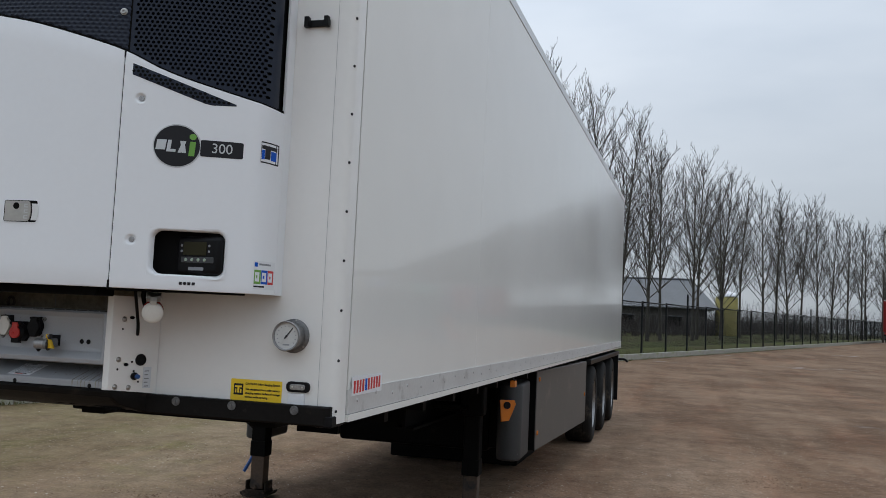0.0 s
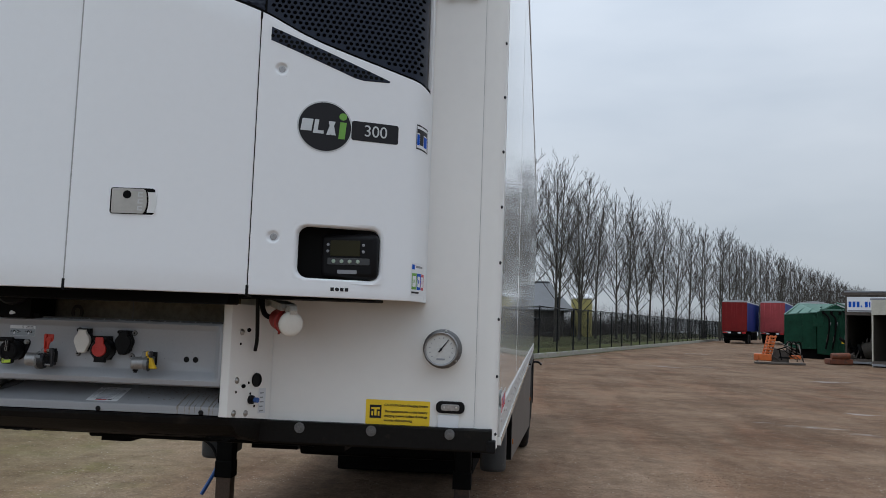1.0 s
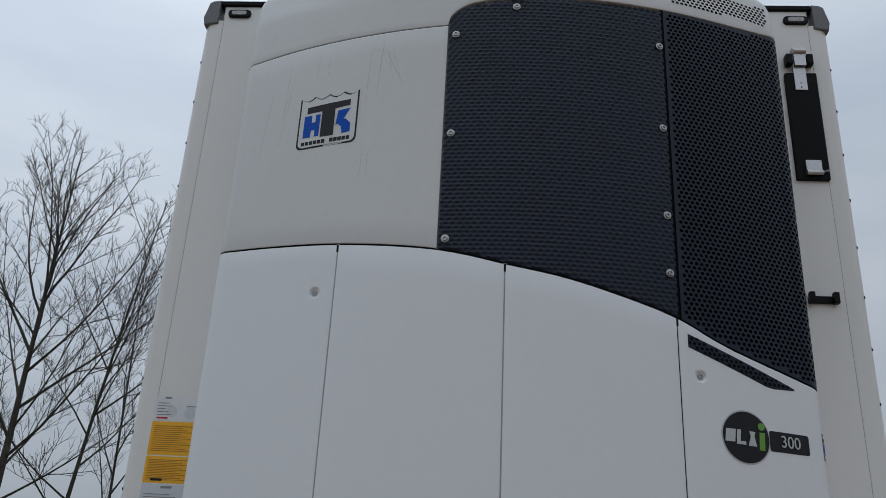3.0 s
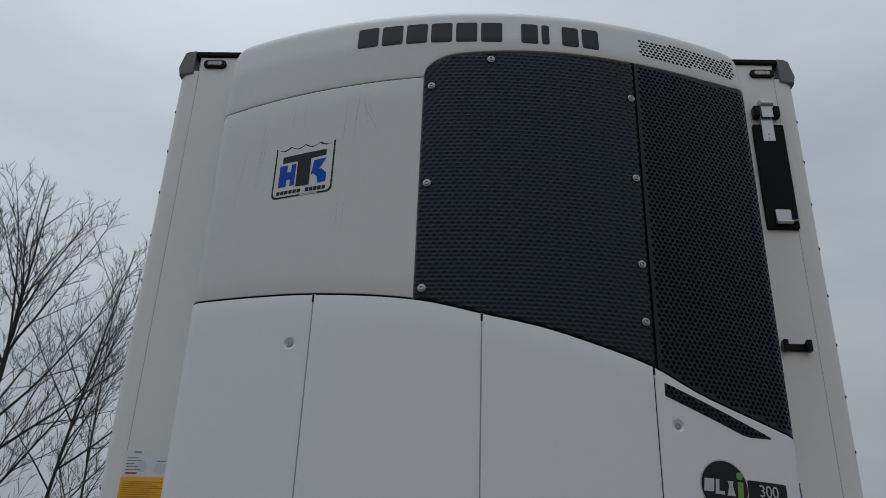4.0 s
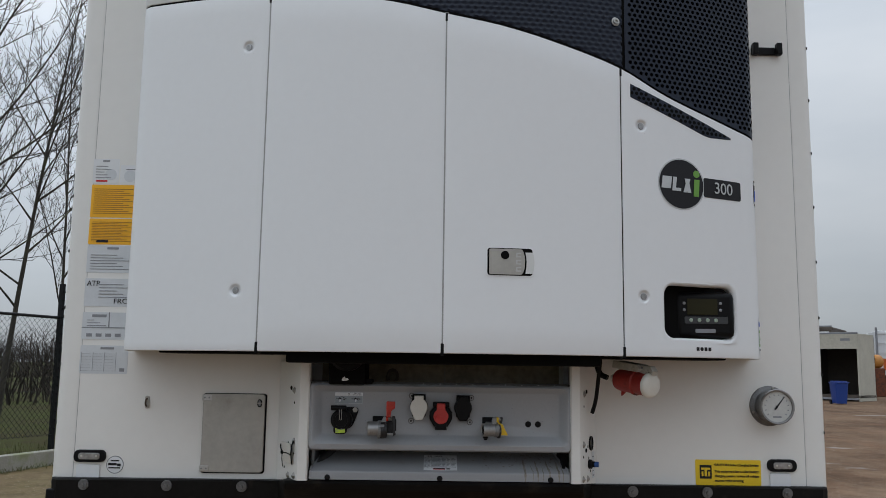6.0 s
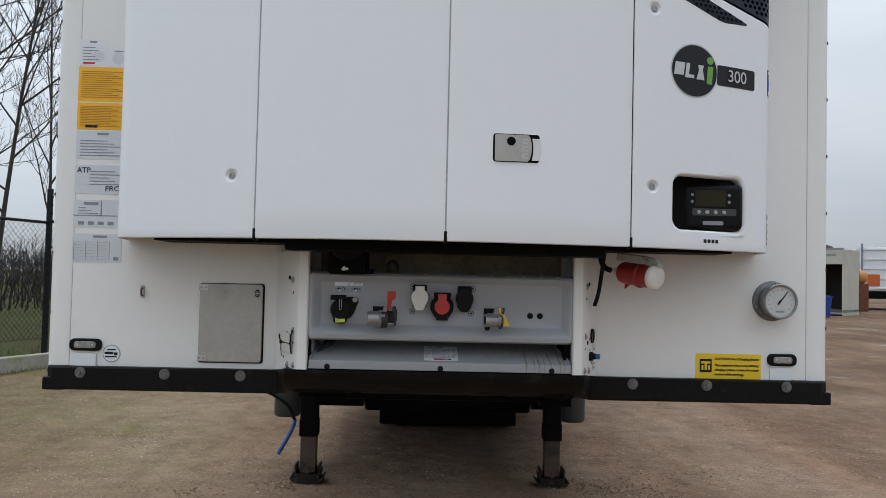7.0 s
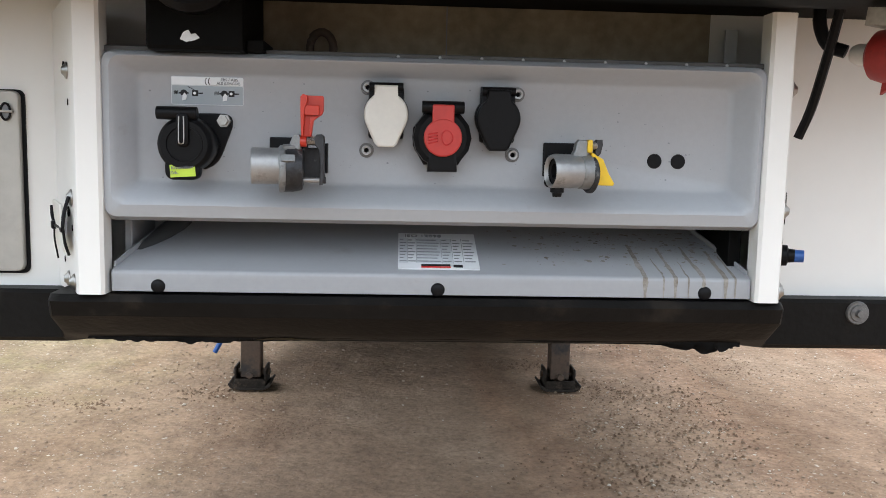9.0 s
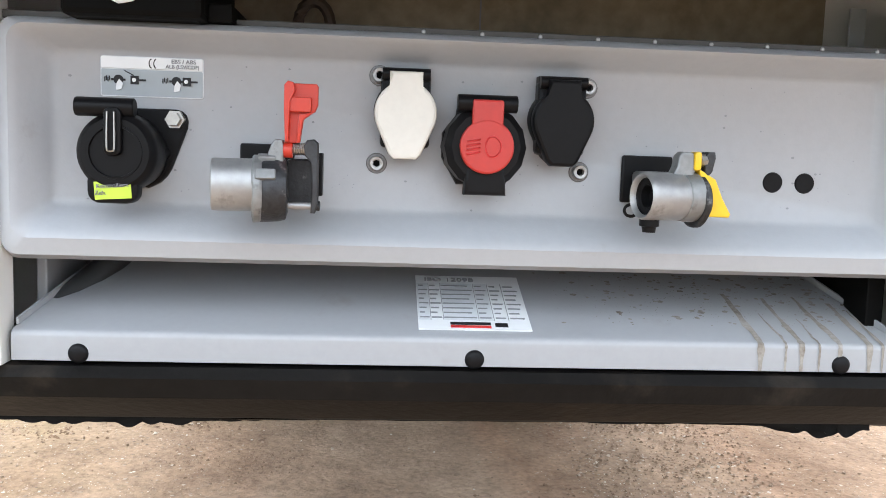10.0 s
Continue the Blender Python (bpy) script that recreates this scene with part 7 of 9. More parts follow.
for a in (80, 200, 320):
    part("screw", lathe([(0.0, 0.014), (0.004, 0.013), (0.005, 0.010)], 10, Matrix.Translation((0.061 * math.cos(radians(a)), 0, 0.061 * math.sin(radians(a)))) @ TO_FRONT), M_CHROME, gauge)


# ---- sockets and couplings of the connector panel ----
FY = -0.163


def seat(x, z, y=FY):
    return Matrix.Translation((x, y + 0.17, z - 1.43))


def teardrop(r, zc, w, zb, w2, zt):
    """A lid outline: a round middle with a narrowing foot and a straight hinge tab."""
    pts = [(-w2, zt), (-w2, zc + math.sqrt(max(0, r * r - w2 * w2)))]
    a0 = math.degrees(math.acos(-w2 / r))
    for i in range(11):
        a = radians(a0 + (205 - a0) * i / 10)
        pts.append((r * math.cos(a), zc + r * math.sin(a)))
    pts += [(-w, zb + 0.004), (-w * 0.7, zb), (w * 0.7, zb), (w, zb + 0.004)]
    return pts + [(-x, z) for x, z in pts[:-4][::-1]]


def small_socket(x, z, material, label):
    s = part("socket", box(-0.022, 0.022, -0.020, 0.0, -0.030, 0.036, 0.004), M_PLASTIC, panel, label)
    s.matrix_basis = seat(x, z)
    part("flange", prism(teardrop(0.028, 0.002, 0.015, -0.036, 0.021, 0.040), -0.016, -0.0005, 0.002), M_PLASTIC, s)
    part("lid", prism(teardrop(0.0275, 0.0, 0.014, -0.040, 0.0145, 0.036), -0.032, -0.019, 0.003), material, s)
    part("hinge", rod((-0.021, -0.022, 0.034), (0.021, -0.022, 0.034), 0.0055, n=12), M_PLASTIC, s)
    return s


M_LABELG = mat("grey_label_field", (0.33, 0.37, 0.40), 0.4, vary=0.04)


def build_sockets():
    small_socket(-0.074, 1.563, M_LIDW, "socket with a scratched white lid")
    small_socket(0.066, 1.561, M_PLASTIC, "socket with a plain black lid")
    s = part("socket", lathe([(0.0, 0.045), (0.030, 0.045), (0.036, 0.038), (0.037, 0.0), (0.0, 0.0)], 14, TO_FRONT), M_PLASTIC, panel, "black socket with a red round lid")
    s.matrix_basis = seat(-0.004, 1.536)
    part("mount", prism([(-0.022, 0.044), (0.022, 0.044), (0.024, 0.028), (0.036, 0.012), (0.036, -0.010), (0.022, -0.034), (-0.022, -0.034), (-0.036, -0.010), (-0.036, 0.012), (-0.024, 0.028)], -0.012, -0.0005, 0.003), M_PLASTIC, s)
    lid = part("lid", prism(disc(0, 0, 0.0235, 32), -0.052, -0.044, 0.002), M_RED, s, "red lid with a lamp sign")
    part("lid_tab", prism(rrect(-0.0135, 0.0135, 0.015, 0.040, 0.002, 2), -0.0515, -0.044, 0.002), M_RED, s)
    part("hinge", rod((-0.026, -0.042, 0.037), (0.026, -0.042, 0.037), 0.0075, n=14, bevel=0.001), M_PLASTIC, s)
    part("pull_tab", prism([(-0.017, -0.018), (0.017, -0.018), (0.0185, -0.042), (-0.0185, -0.042)], -0.046, -0.030, 0.003), M_PLASTIC, s)
    part("lamp_sign", tube([(0.004 + 0.008 * math.cos(t) * (1.0 if math.cos(t) > 0 else 0.7), -0.0525, 0.009 * math.sin(t)) for t in np.linspace(0, 6.283, 20)], 0.0008, 5), M_REDP, lid)
    for k in range(4):
        part("lamp_ray", rod((-0.018, -0.0525, 0.0035 - 0.0036 * k), (-0.006, -0.0525, 0.006 - 0.0036 * k), 0.0008, n=5), M_REDP, lid)
    # socket with its mounting plate and warning sticker
    lid_at = Matrix.Translation((0.003, 0, -0.003)) @ TO_FRONT
    s = part("socket", lathe([(0.0, 0.051), (0.0215, 0.051), (0.0225, 0.0525), (0.028, 0.0525), (0.0320, 0.049), (0.0335, 0.044), (0.0335, 0.020), (0.031, 0.0), (0.0, 0.0)], 40, lid_at), M_PLASTIC, panel, "large round black socket with a spring lid")
    s.matrix_basis = seat(-0.318, 1.524)
    part("plate", prism([(-0.018, 0.036), (0.042, 0.036), (0.047, 0.0345), (0.0505, 0.031), (0.052, 0.026), (0.0515, 0.020), (0.048, 0.010), (0.038, -0.016), (0.034, -0.023), (0.028, -0.029), (0.018, -0.034), (-0.024, -0.028)], -0.006, -0.0005, 0.002), M_PLASTIC, s)
    part("plate_bolt", lathe([(0.0, 0.011), (0.006, 0.011), (0.0065, 0.005), (0.0085, 0.005), (0.009, 0.0)], 6, Matrix.Translation((0.042, -0.006, 0.027)) @ TO_FRONT), M_CHROME, s, "zinc hexagon bolt")
    part("plate_bolt", lathe([(0.0, 0.008), (0.006, 0.008), (0.008, 0.0)], 8, Matrix.Translation((-0.030, -0.004, -0.018)) @ TO_FRONT), M_CHROME, s)
    part("lid_ring", lathe([(0.0205, 0.051), (0.0210, 0.0535), (0.0225, 0.0535), (0.0230, 0.051)], 40, lid_at), M_PLASTIC, s)
    part("hinge", rod((-0.030, -0.046, 0.034), (0.018, -0.046, 0.034), 0.008, n=14, bevel=0.001), M_PLASTIC, s)
    part("hinge_arm", prism(rrect(-0.0055, 0.0095, -0.006, 0.034, 0.006, 4), -0.0565, -0.036, 0.002), M_PLASTIC, s)
    part("spring_wire", tube(smooth_path([(-0.0012, -0.058, 0.030), (-0.0014, -0.059, 0.002), (0.0, -0.059, -0.002), (0.0030, -0.059, -0.002), (0.0048, -0.059, 0.002), (0.0045, -0.058, 0.030)], 4), 0.0009, 6), M_CHROME, s, "steel spring wire")
    part("pull_tab", prism(rrect(-0.021, 0.021, -0.046, -0.018, 0.010, 4), -0.050, -0.036, 0.003), M_PLASTIC, s)
    tag = part("sticker", box(-0.0165, 0.0135, -0.0515, -0.0503, -0.042, -0.027, 0.0), M_STICK_L, s, "lime sticker lettered Kontrolliert Zch")
    tag.matrix_basis = Matrix.Rotation(radians(-4), 4, "Y")
    for ob in (lettering("Kontrolliert", 0.0054, M_INKG, Matrix.Translation((-0.0015, -0.0521, -0.0308)) @ UPRIGHT, s, "lettering", 0.026), lettering("Zch.", 0.0054, M_INKG, Matrix.Translation((-0.0115, -0.0521, -0.0365)) @ UPRIGHT, s, "lettering")):
        ob.matrix_basis = Matrix.Rotation(radians(-4), 4, "Y") @ ob.matrix_basis
    part("knuckle", lathe([(0.0, 0.004), (0.0030, 0.004), (0.0036, 0.016), (0.0056, 0.016), (0.0064, 0.0)], 16, Matrix.Translation((0.031, -0.006, -0.002)) @ TO_FRONT), M_PLASTIC, s)
    # socket-head screws round the middle sockets
    sc = mesh_of(lathe([(0.0, 0.0030), (0.0031, 0.0030), (0.0034, 0.0082), (0.0058, 0.0084), (0.0064, 0.0074), (0.0064, 0.0016)], 20, TO_FRONT), "socket_screw", M_CAST)
    washer = mesh_of(lathe([(0.0, 0.0015), (0.0088, 0.0015), (0.0093, 0.0009), (0.0094, 0.0)], 22, TO_FRONT), "washer", M_BOLT)
    key = mesh_of(rod((0, -0.0034, 0), (0, -0.0030, 0), 0.0032, n=6), "key_hole", M_VOID)
    for x, z in ((-0.0975, 1.597), (-0.0985, 1.5185), (0.0925, 1.593), (0.0880, 1.5165)):
        head = piece("socket_screw", sc, seat(x, z), panel, "socket head screw and washer")
        piece("washer", washer, Matrix.Identity(4), head)
        piece("key_hole", key, Matrix.Identity(4), head)
    for x in (0.2740, 0.3050):
        part("blind_plug", lathe([(0.0, 0.0016), (0.0088, 0.0016), (0.0097, 0.0)], 28, TO_FRONT), M_PLASTIC, panel, "flat black blind plug").matrix_basis = seat(x, 1.5125)
    # instruction label
    st = part("label_plate", prism(rrect(-0.342, -0.253, 1.570, 1.605, 0.002, 2), FY - 0.0010, FY), M_STICK_G, panel, "small label lettered EBS / ABS with coupling drawings", smooth=False)
    st.location = (0, 0.17, -1.43)
    bars([(-0.3412, -0.2538, 1.5945, 1.6042)], FY - 0.0010, M_STICK_W, st)
    part("field", prism(rrect(-0.3412, -0.2538, 1.5708, 1.5936, 0.001, 2), FY - 0.0014, FY - 0.0008), M_LABELG, st, "grey drawing field", smooth=False)
    lettering("EBS / ABS", 0.0050, M_INKG, Matrix.Translation((-0.270, FY - 0.0028, 1.6015)) @ UPRIGHT, st, "lettering", 0.021)
    lettering("ALB (LSV/CDF)", 0.0046, M_INKG, Matrix.Translation((-0.271, FY - 0.0028, 1.5970)) @ UPRIGHT, st, "lettering", 0.029)
    for k in range(2):
        part("bow", tube([(-0.297 + 0.004 * k + 0.003 * math.cos(t), FY - 0.0022, 1.5993 + 0.0042 * math.sin(t)) for t in np.linspace(1.9, 4.4, 8)], 0.0005, 5), M_INK, st)
    for ox in (0.0, 0.050):
        bars([(-0.3385 + ox + 0.0014 * i, -0.3379 + ox + 0.0014 * i, 1.5825 + 0.001 * (i % 2), 1.5865 + 0.001 * (i % 2)) for i in range(4)], FY - 0.0012, M_INK, st, "drawing")
        part("drawing", prism(disc(-0.3265 + ox, 1.5845, 0.0042, 14), FY - 0.0022, FY - 0.0009), M_INK, st)
        bars([(-0.3325 + ox, -0.3205 + ox, 1.5836, 1.5854)], FY - 0.0012, M_INK, st, "drawing")
        c2 = -0.3125 if ox == 0 else -0.2675
        bars([(c2 - 0.0035, c2 + 0.0035, 1.5808, 1.5882), (c2 + 0.0035, c2 + 0.0095, 1.5837, 1.5853)], FY - 0.0012, M_INK, st, "drawing")
        part("drawing", prism(disc(c2 - 0.0004, 1.5845, 0.0018, 10), FY - 0.0030, FY - 0.0020), M_STICK_W, st)
        part("hand_mark", prism([(-0.3285 + ox, 1.5752), (-0.3235 + ox, 1.5762), (-0.3225 + ox, 1.5815), (-0.3255 + ox, 1.5850), (-0.3278 + ox, 1.5815)], FY - 0.0030, FY - 0.0021), M_STICK_W, st)
    part("arrow", rod((-0.3215, FY - 0.0018, 1.5925), (-0.3135, FY - 0.0018, 1.5885), 0.0004, n=4), M_INK, st)


build_sockets()


M_CASTG = mat("dull_cast_aluminium", (0.27, 0.28, 0.285), 0.5, 0.6, vary=0.12, scale=40, fine=220, bump=0.15, bump_scale=300, stain=(0.12, 0.12, 0.12), stain_scale=60, stain_pos=0.6)
M_BARREL = mat("worn_bare_aluminium", (0.40, 0.405, 0.41), 0.48, 0.7, vary=0.10, scale=25, fine=160, stain=(0.2, 0.2, 0.19), stain_scale=30, stain_pos=0.6)
M_CASTD = mat("grimy_cast_metal", (0.055, 0.057, 0.062), 0.5, 0.6, vary=0.25, scale=30, fine=160, bump=0.3, bump_scale=240, stain=(0.26, 0.255, 0.25), stain_scale=45, stain_pos=0.6)


def turn_frame(dx, dz, turn):
    """A coupling's own axis: its mouth points aside and a little out of the panel."""
    return Matrix.Translation((dx, -0.070, dz)) @ Matrix.Rotation(radians(turn), 4, "Z") @ Matrix.Rotation(radians(-90), 4, "Y")


def coil(x0, x1, y, z, r, wire, rounds):
    n = rounds * 8
    return tube([(x0 + (x1 - x0) * i / n, y + r * math.cos(i * 0.785), z + r * math.sin(i * 0.785)) for i in range(n + 1)], wire, 6)


def dented(bm, amount, seed):
    """Uneven cast surface and knocked edges."""
    for v in bm.verts:
        v.co += Vector((noise.noise((v.co * 70 + Vector((seed, 0, 0)))), noise.noise((v.co * 70 + Vector((0, seed, 3)))), noise.noise((v.co * 70 + Vector((5, 0, seed)))))) * amount
    return bm


def red_coupling(x, z):
    c = part("air_coupling", box(-0.0363, 0.012, -0.005, 0.0, -0.020, 0.0325, 0.002), M_PLASTIC, panel, "red air coupling of cast aluminium")
    c.matrix_basis = seat(x, z)
    r = turn_frame(-0.003, -0.002, 8)
    part("elbow", dented(box(-0.026, 0.004, -0.062, -0.004, -0.016, 0.017, 0.005), 0.0006, 1), M_CASTG, c)
    part("barrel", lathe([(0.0180, 0.024), (0.0188, 0.044), (0.0200, 0.0450), (0.0213, 0.0440), (0.0215, 0.040), (0.0215, 0.014), (0.0222, 0.012), (0.0, 0.012)], 40, r), M_BARREL, c, "bare aluminium barrel")
    part("seal", lathe([(0.0, 0.028), (0.009, 0.030), (0.011, 0.038), (0.0180, 0.038)], 24, r), M_PLASTIC, c, "black rubber seal")
    low = r @ Matrix.Translation((-0.0033, 0, 0))
    q = lathe([(0.0, 0.0124), (0.0262, 0.0124), (0.0276, 0.0108), (0.0276, 0.0066), (0.0262, 0.0050), (0.0, 0.0050)], 30, low)
    part("flange", dented(q, 0.0012, 7), M_CASTG, c, "worn cast locking flange")
    q = lathe([(0.0, 0.006), (0.0250, 0.006), (0.0266, 0.002), (0.0268, -0.008), (0.0250, -0.0145), (0.0185, -0.0162), (0.0150, -0.0120), (0.0, -0.0120)], 32, low)
    body = part("body", dented(q, 0.0009, 12), M_CASTD, c, "grimy cast coupling body")
    for k, (a, hgt) in enumerate(((-62, 0.010), (-18, 0.008), (24, 0.007), (80, 0.008), (150, 0.009))):
        q = box(-0.003, 0.003, -0.0045, 0.0045, -0.006, hgt, 0.0012)
        q.transform(low @ Matrix.Rotation(radians(a), 4, "Z") @ Matrix.Translation((0.0268, 0, 0)))
        part("lug", q, M_CASTG if k < 2 else M_CASTD, body)
    # a back plate carried by two bars, and the arm of the flap's hinge
    part("shutter", dented(prism(rrect(0.010, 0.0339, -0.0214, 0.0204, 0.004, 3), -0.052, -0.040, 0.002), 0.0006, 4), M_CASTD, c, "dark shutter plate")
    part("bar", rod((0.010, -0.072, -0.0181), (0.0372, -0.070, -0.0181), 0.0030, n=12), M_BARREL, c)
    part("bar_end", rod((0.0352, -0.070, -0.0178), (0.0402, -0.070, -0.0178), 0.0042, n=14, bevel=0.001), M_CASTD, c)
    q = prism([(0.0325, -0.0238), (0.0360, -0.0238), (0.0385, -0.016), (0.0385, 0.020), (0.0378, 0.034), (0.0345, 0.0368), (0.0290, 0.0360), (0.0262, 0.030), (0.0275, 0.0230), (0.0320, 0.018), (0.0335, 0.002)], -0.078, -0.066, 0.0015)
    part("hinge_arm", dented(q, 0.0005, 3), M_CASTD, c)
    part("stop", box(0.0375, 0.0410, -0.060, -0.046, -0.010, 0.026, 0.001), M_PLASTIC, c)
    q = prism([(-0.006, 0.014), (0.0103, 0.014), (0.0108, 0.030), (0.0095, 0.0355), (0.0040, 0.0362), (0.0012, 0.032)], -0.080, -0.066, 0.002)
    part("hinge_lug", dented(q, 0.0006, 8), M_CASTG, c)
    part("pivot", rod((0.004, -0.073, 0.0285), (0.034, -0.073, 0.0285), 0.0026, n=10), M_CHROME, c)
    part("spring", coil(0.0180, 0.0275, -0.073, 0.0285, 0.0044, 0.0010, 5), M_CHROME, c, "steel coil spring")
    flap = part("flap", prism([(0.0118, 0.0568), (0.0124, 0.0332), (0.0223, 0.0332), (0.0247, 0.0530), (0.0354, 0.0586), (0.0376, 0.0640), (0.0378, 0.0790), (0.0365, 0.0810), (0.0160, 0.0812), (0.0118, 0.0760)], -0.078, -0.073, 0.0012), M_ORANGE_RED, c, "red flap standing up")
    part("flap_knuckle", rod((0.0098, -0.073, 0.0275), (0.0175, -0.073, 0.0275), 0.0066, n=18, bevel=0.001), M_ORANGE_RED, flap)
    part("flap_rim", prism([(0.0112, 0.0790), (0.0142, 0.0825), (0.0185, 0.0812), (0.0198, 0.0750), (0.0160, 0.0660), (0.0150, 0.0340), (0.0122, 0.0340), (0.0112, 0.0600)], -0.086, -0.074, 0.0007), M_ORANGE_RED, flap)
    part("flap_block", prism(rect(0.0150, 0.0328, 0.0580, 0.0697), -0.084, -0.074, 0.0008), M_ORANGE_RED, flap)
    part("flap_rib", prism([(0.0210, 0.0335), (0.0236, 0.0335), (0.0262, 0.0520), (0.0340, 0.0580), (0.0225, 0.0560)], -0.082, -0.074, 0.001), M_ORANGE_RED, flap)


def yellow_coupling(x, z):
    c = part("air_coupling", box(-0.0384, 0.0094, -0.005, 0.0, -0.0132, 0.0304, 0.002), M_PLASTIC, panel, "yellow air coupling of cast aluminium")
    c.matrix_basis = seat(x, z)
    r = turn_frame(-0.0033, -0.0042, 14)
    part("elbow", dented(box(-0.029, 0.004, -0.066, -0.004, -0.016, 0.0165, 0.004), 0.0006, 2), M_CASTG, c)
    part("barrel", lathe([(0.0150, 0.022), (0.0158, 0.036), (0.0172, 0.0392), (0.0186, 0.0400), (0.0198, 0.0385), (0.0201, 0.034), (0.0201, 0.0048), (0.0194, 0.0036), (0.0194, 0.0028), (0.0, 0.0028)], 40, r), M_BARREL, c, "bare aluminium barrel, scratched")
    part("seal", lathe([(0.0, 0.026), (0.0085, 0.027), (0.0100, 0.034), (0.0150, 0.034), (0.0158, 0.0355)], 24, r), M_PLASTIC, c, "black rubber seal")
    q = lathe([(0.0, 0.0030), (0.0196, 0.0030), (0.0206, 0.0020), (0.0212, -0.0040), (0.0214, -0.0095), (0.0, -0.0095)], 36, r)
    body = part("body", dented(q, 0.0004, 5), M_CASTG, c, "cast coupling body")
    slot = box(-0.0030, 0.0030, -0.0050, 0.0050, -0.0065, -0.0005, 0.0006)
    slot.transform(r @ Matrix.Rotation(radians(118), 4, "Z") @ Matrix.Translation((0.0196, 0, 0)))
    part("slot", slot, M_VOID, body)
    low = r @ Matrix.Translation((-0.0025, 0, 0))
    q = lathe([(0.0, -0.0090), (0.0215, -0.0090), (0.0232, -0.0104), (0.0236, -0.0132), (0.0220, -0.0152), (0.0, -0.0155)], 32, low)
    part("flange", dented(q, 0.0010, 9), M_CASTD, c, "dark knocked flange")
    part("drain_cap", lathe([(0.0, -0.0305), (0.0055, -0.0305), (0.0062, -0.0260), (0.0085, -0.0250), (0.0085, -0.0180), (0.0, -0.0180)], 14, Matrix.Translation((-0.0315, -0.072, -0.0045))), M_PLASTIC, c)
    part("pull_ring", tube([(-0.0300 + 0.0062 * math.cos(t), -0.012, -0.0200 + 0.0054 * math.sin(t)) for t in np.linspace(0, 6.2832, 24)], 0.0015, 8), M_PLASTIC, c)
    q = prism([(-0.0165, 0.0130), (0.0030, 0.0130), (0.0030, 0.0300), (0.0018, 0.0338), (-0.0075, 0.0342), (-0.0110, 0.0305), (-0.0125, 0.0215)], -0.078, -0.064, 0.002)
    part("hinge_lug", dented(q, 0.0006, 6), M_CASTG, c)
    part("pivot", rod((-0.004, -0.071, 0.0262), (0.018, -0.071, 0.0262), 0.0026, n=10), M_CHROME, c)
    part("spring", coil(0.0086, 0.0142, -0.074, 0.0272, 0.0044, 0.0009, 4), M_CHROME, c, "steel coil spring")
    q = prism([(0.0118, 0.0300), (0.0140, 0.0345), (0.0205, 0.0345), (0.0215, 0.0290), (0.0190, 0.0180), (0.0150, 0.0125), (0.0120, 0.0150)], -0.078, -0.064, 0.002)
    part("hinge_arm", dented(q, 0.0006, 4), M_CASTD, c)
    flap = part("flap", prism([(0.0070, 0.0200), (0.0095, 0.0190), (0.0160, 0.0150), (0.0222, 0.0115), (0.0295, -0.0050), (0.0370, -0.0175), (0.0355, -0.0205), (0.0120, -0.0200), (0.0100, 0.0020)], -0.078, -0.066, 0.0015), M_YELLOW, c, "yellow flap hanging down")
    part("flap_knuckle", box(0.0022, 0.0088, -0.080, -0.064, 0.0185, 0.0345, 0.0025), M_YELLOW, flap)


red_coupling(-0.184, 1.500)
yellow_coupling(0.166, 1.503)


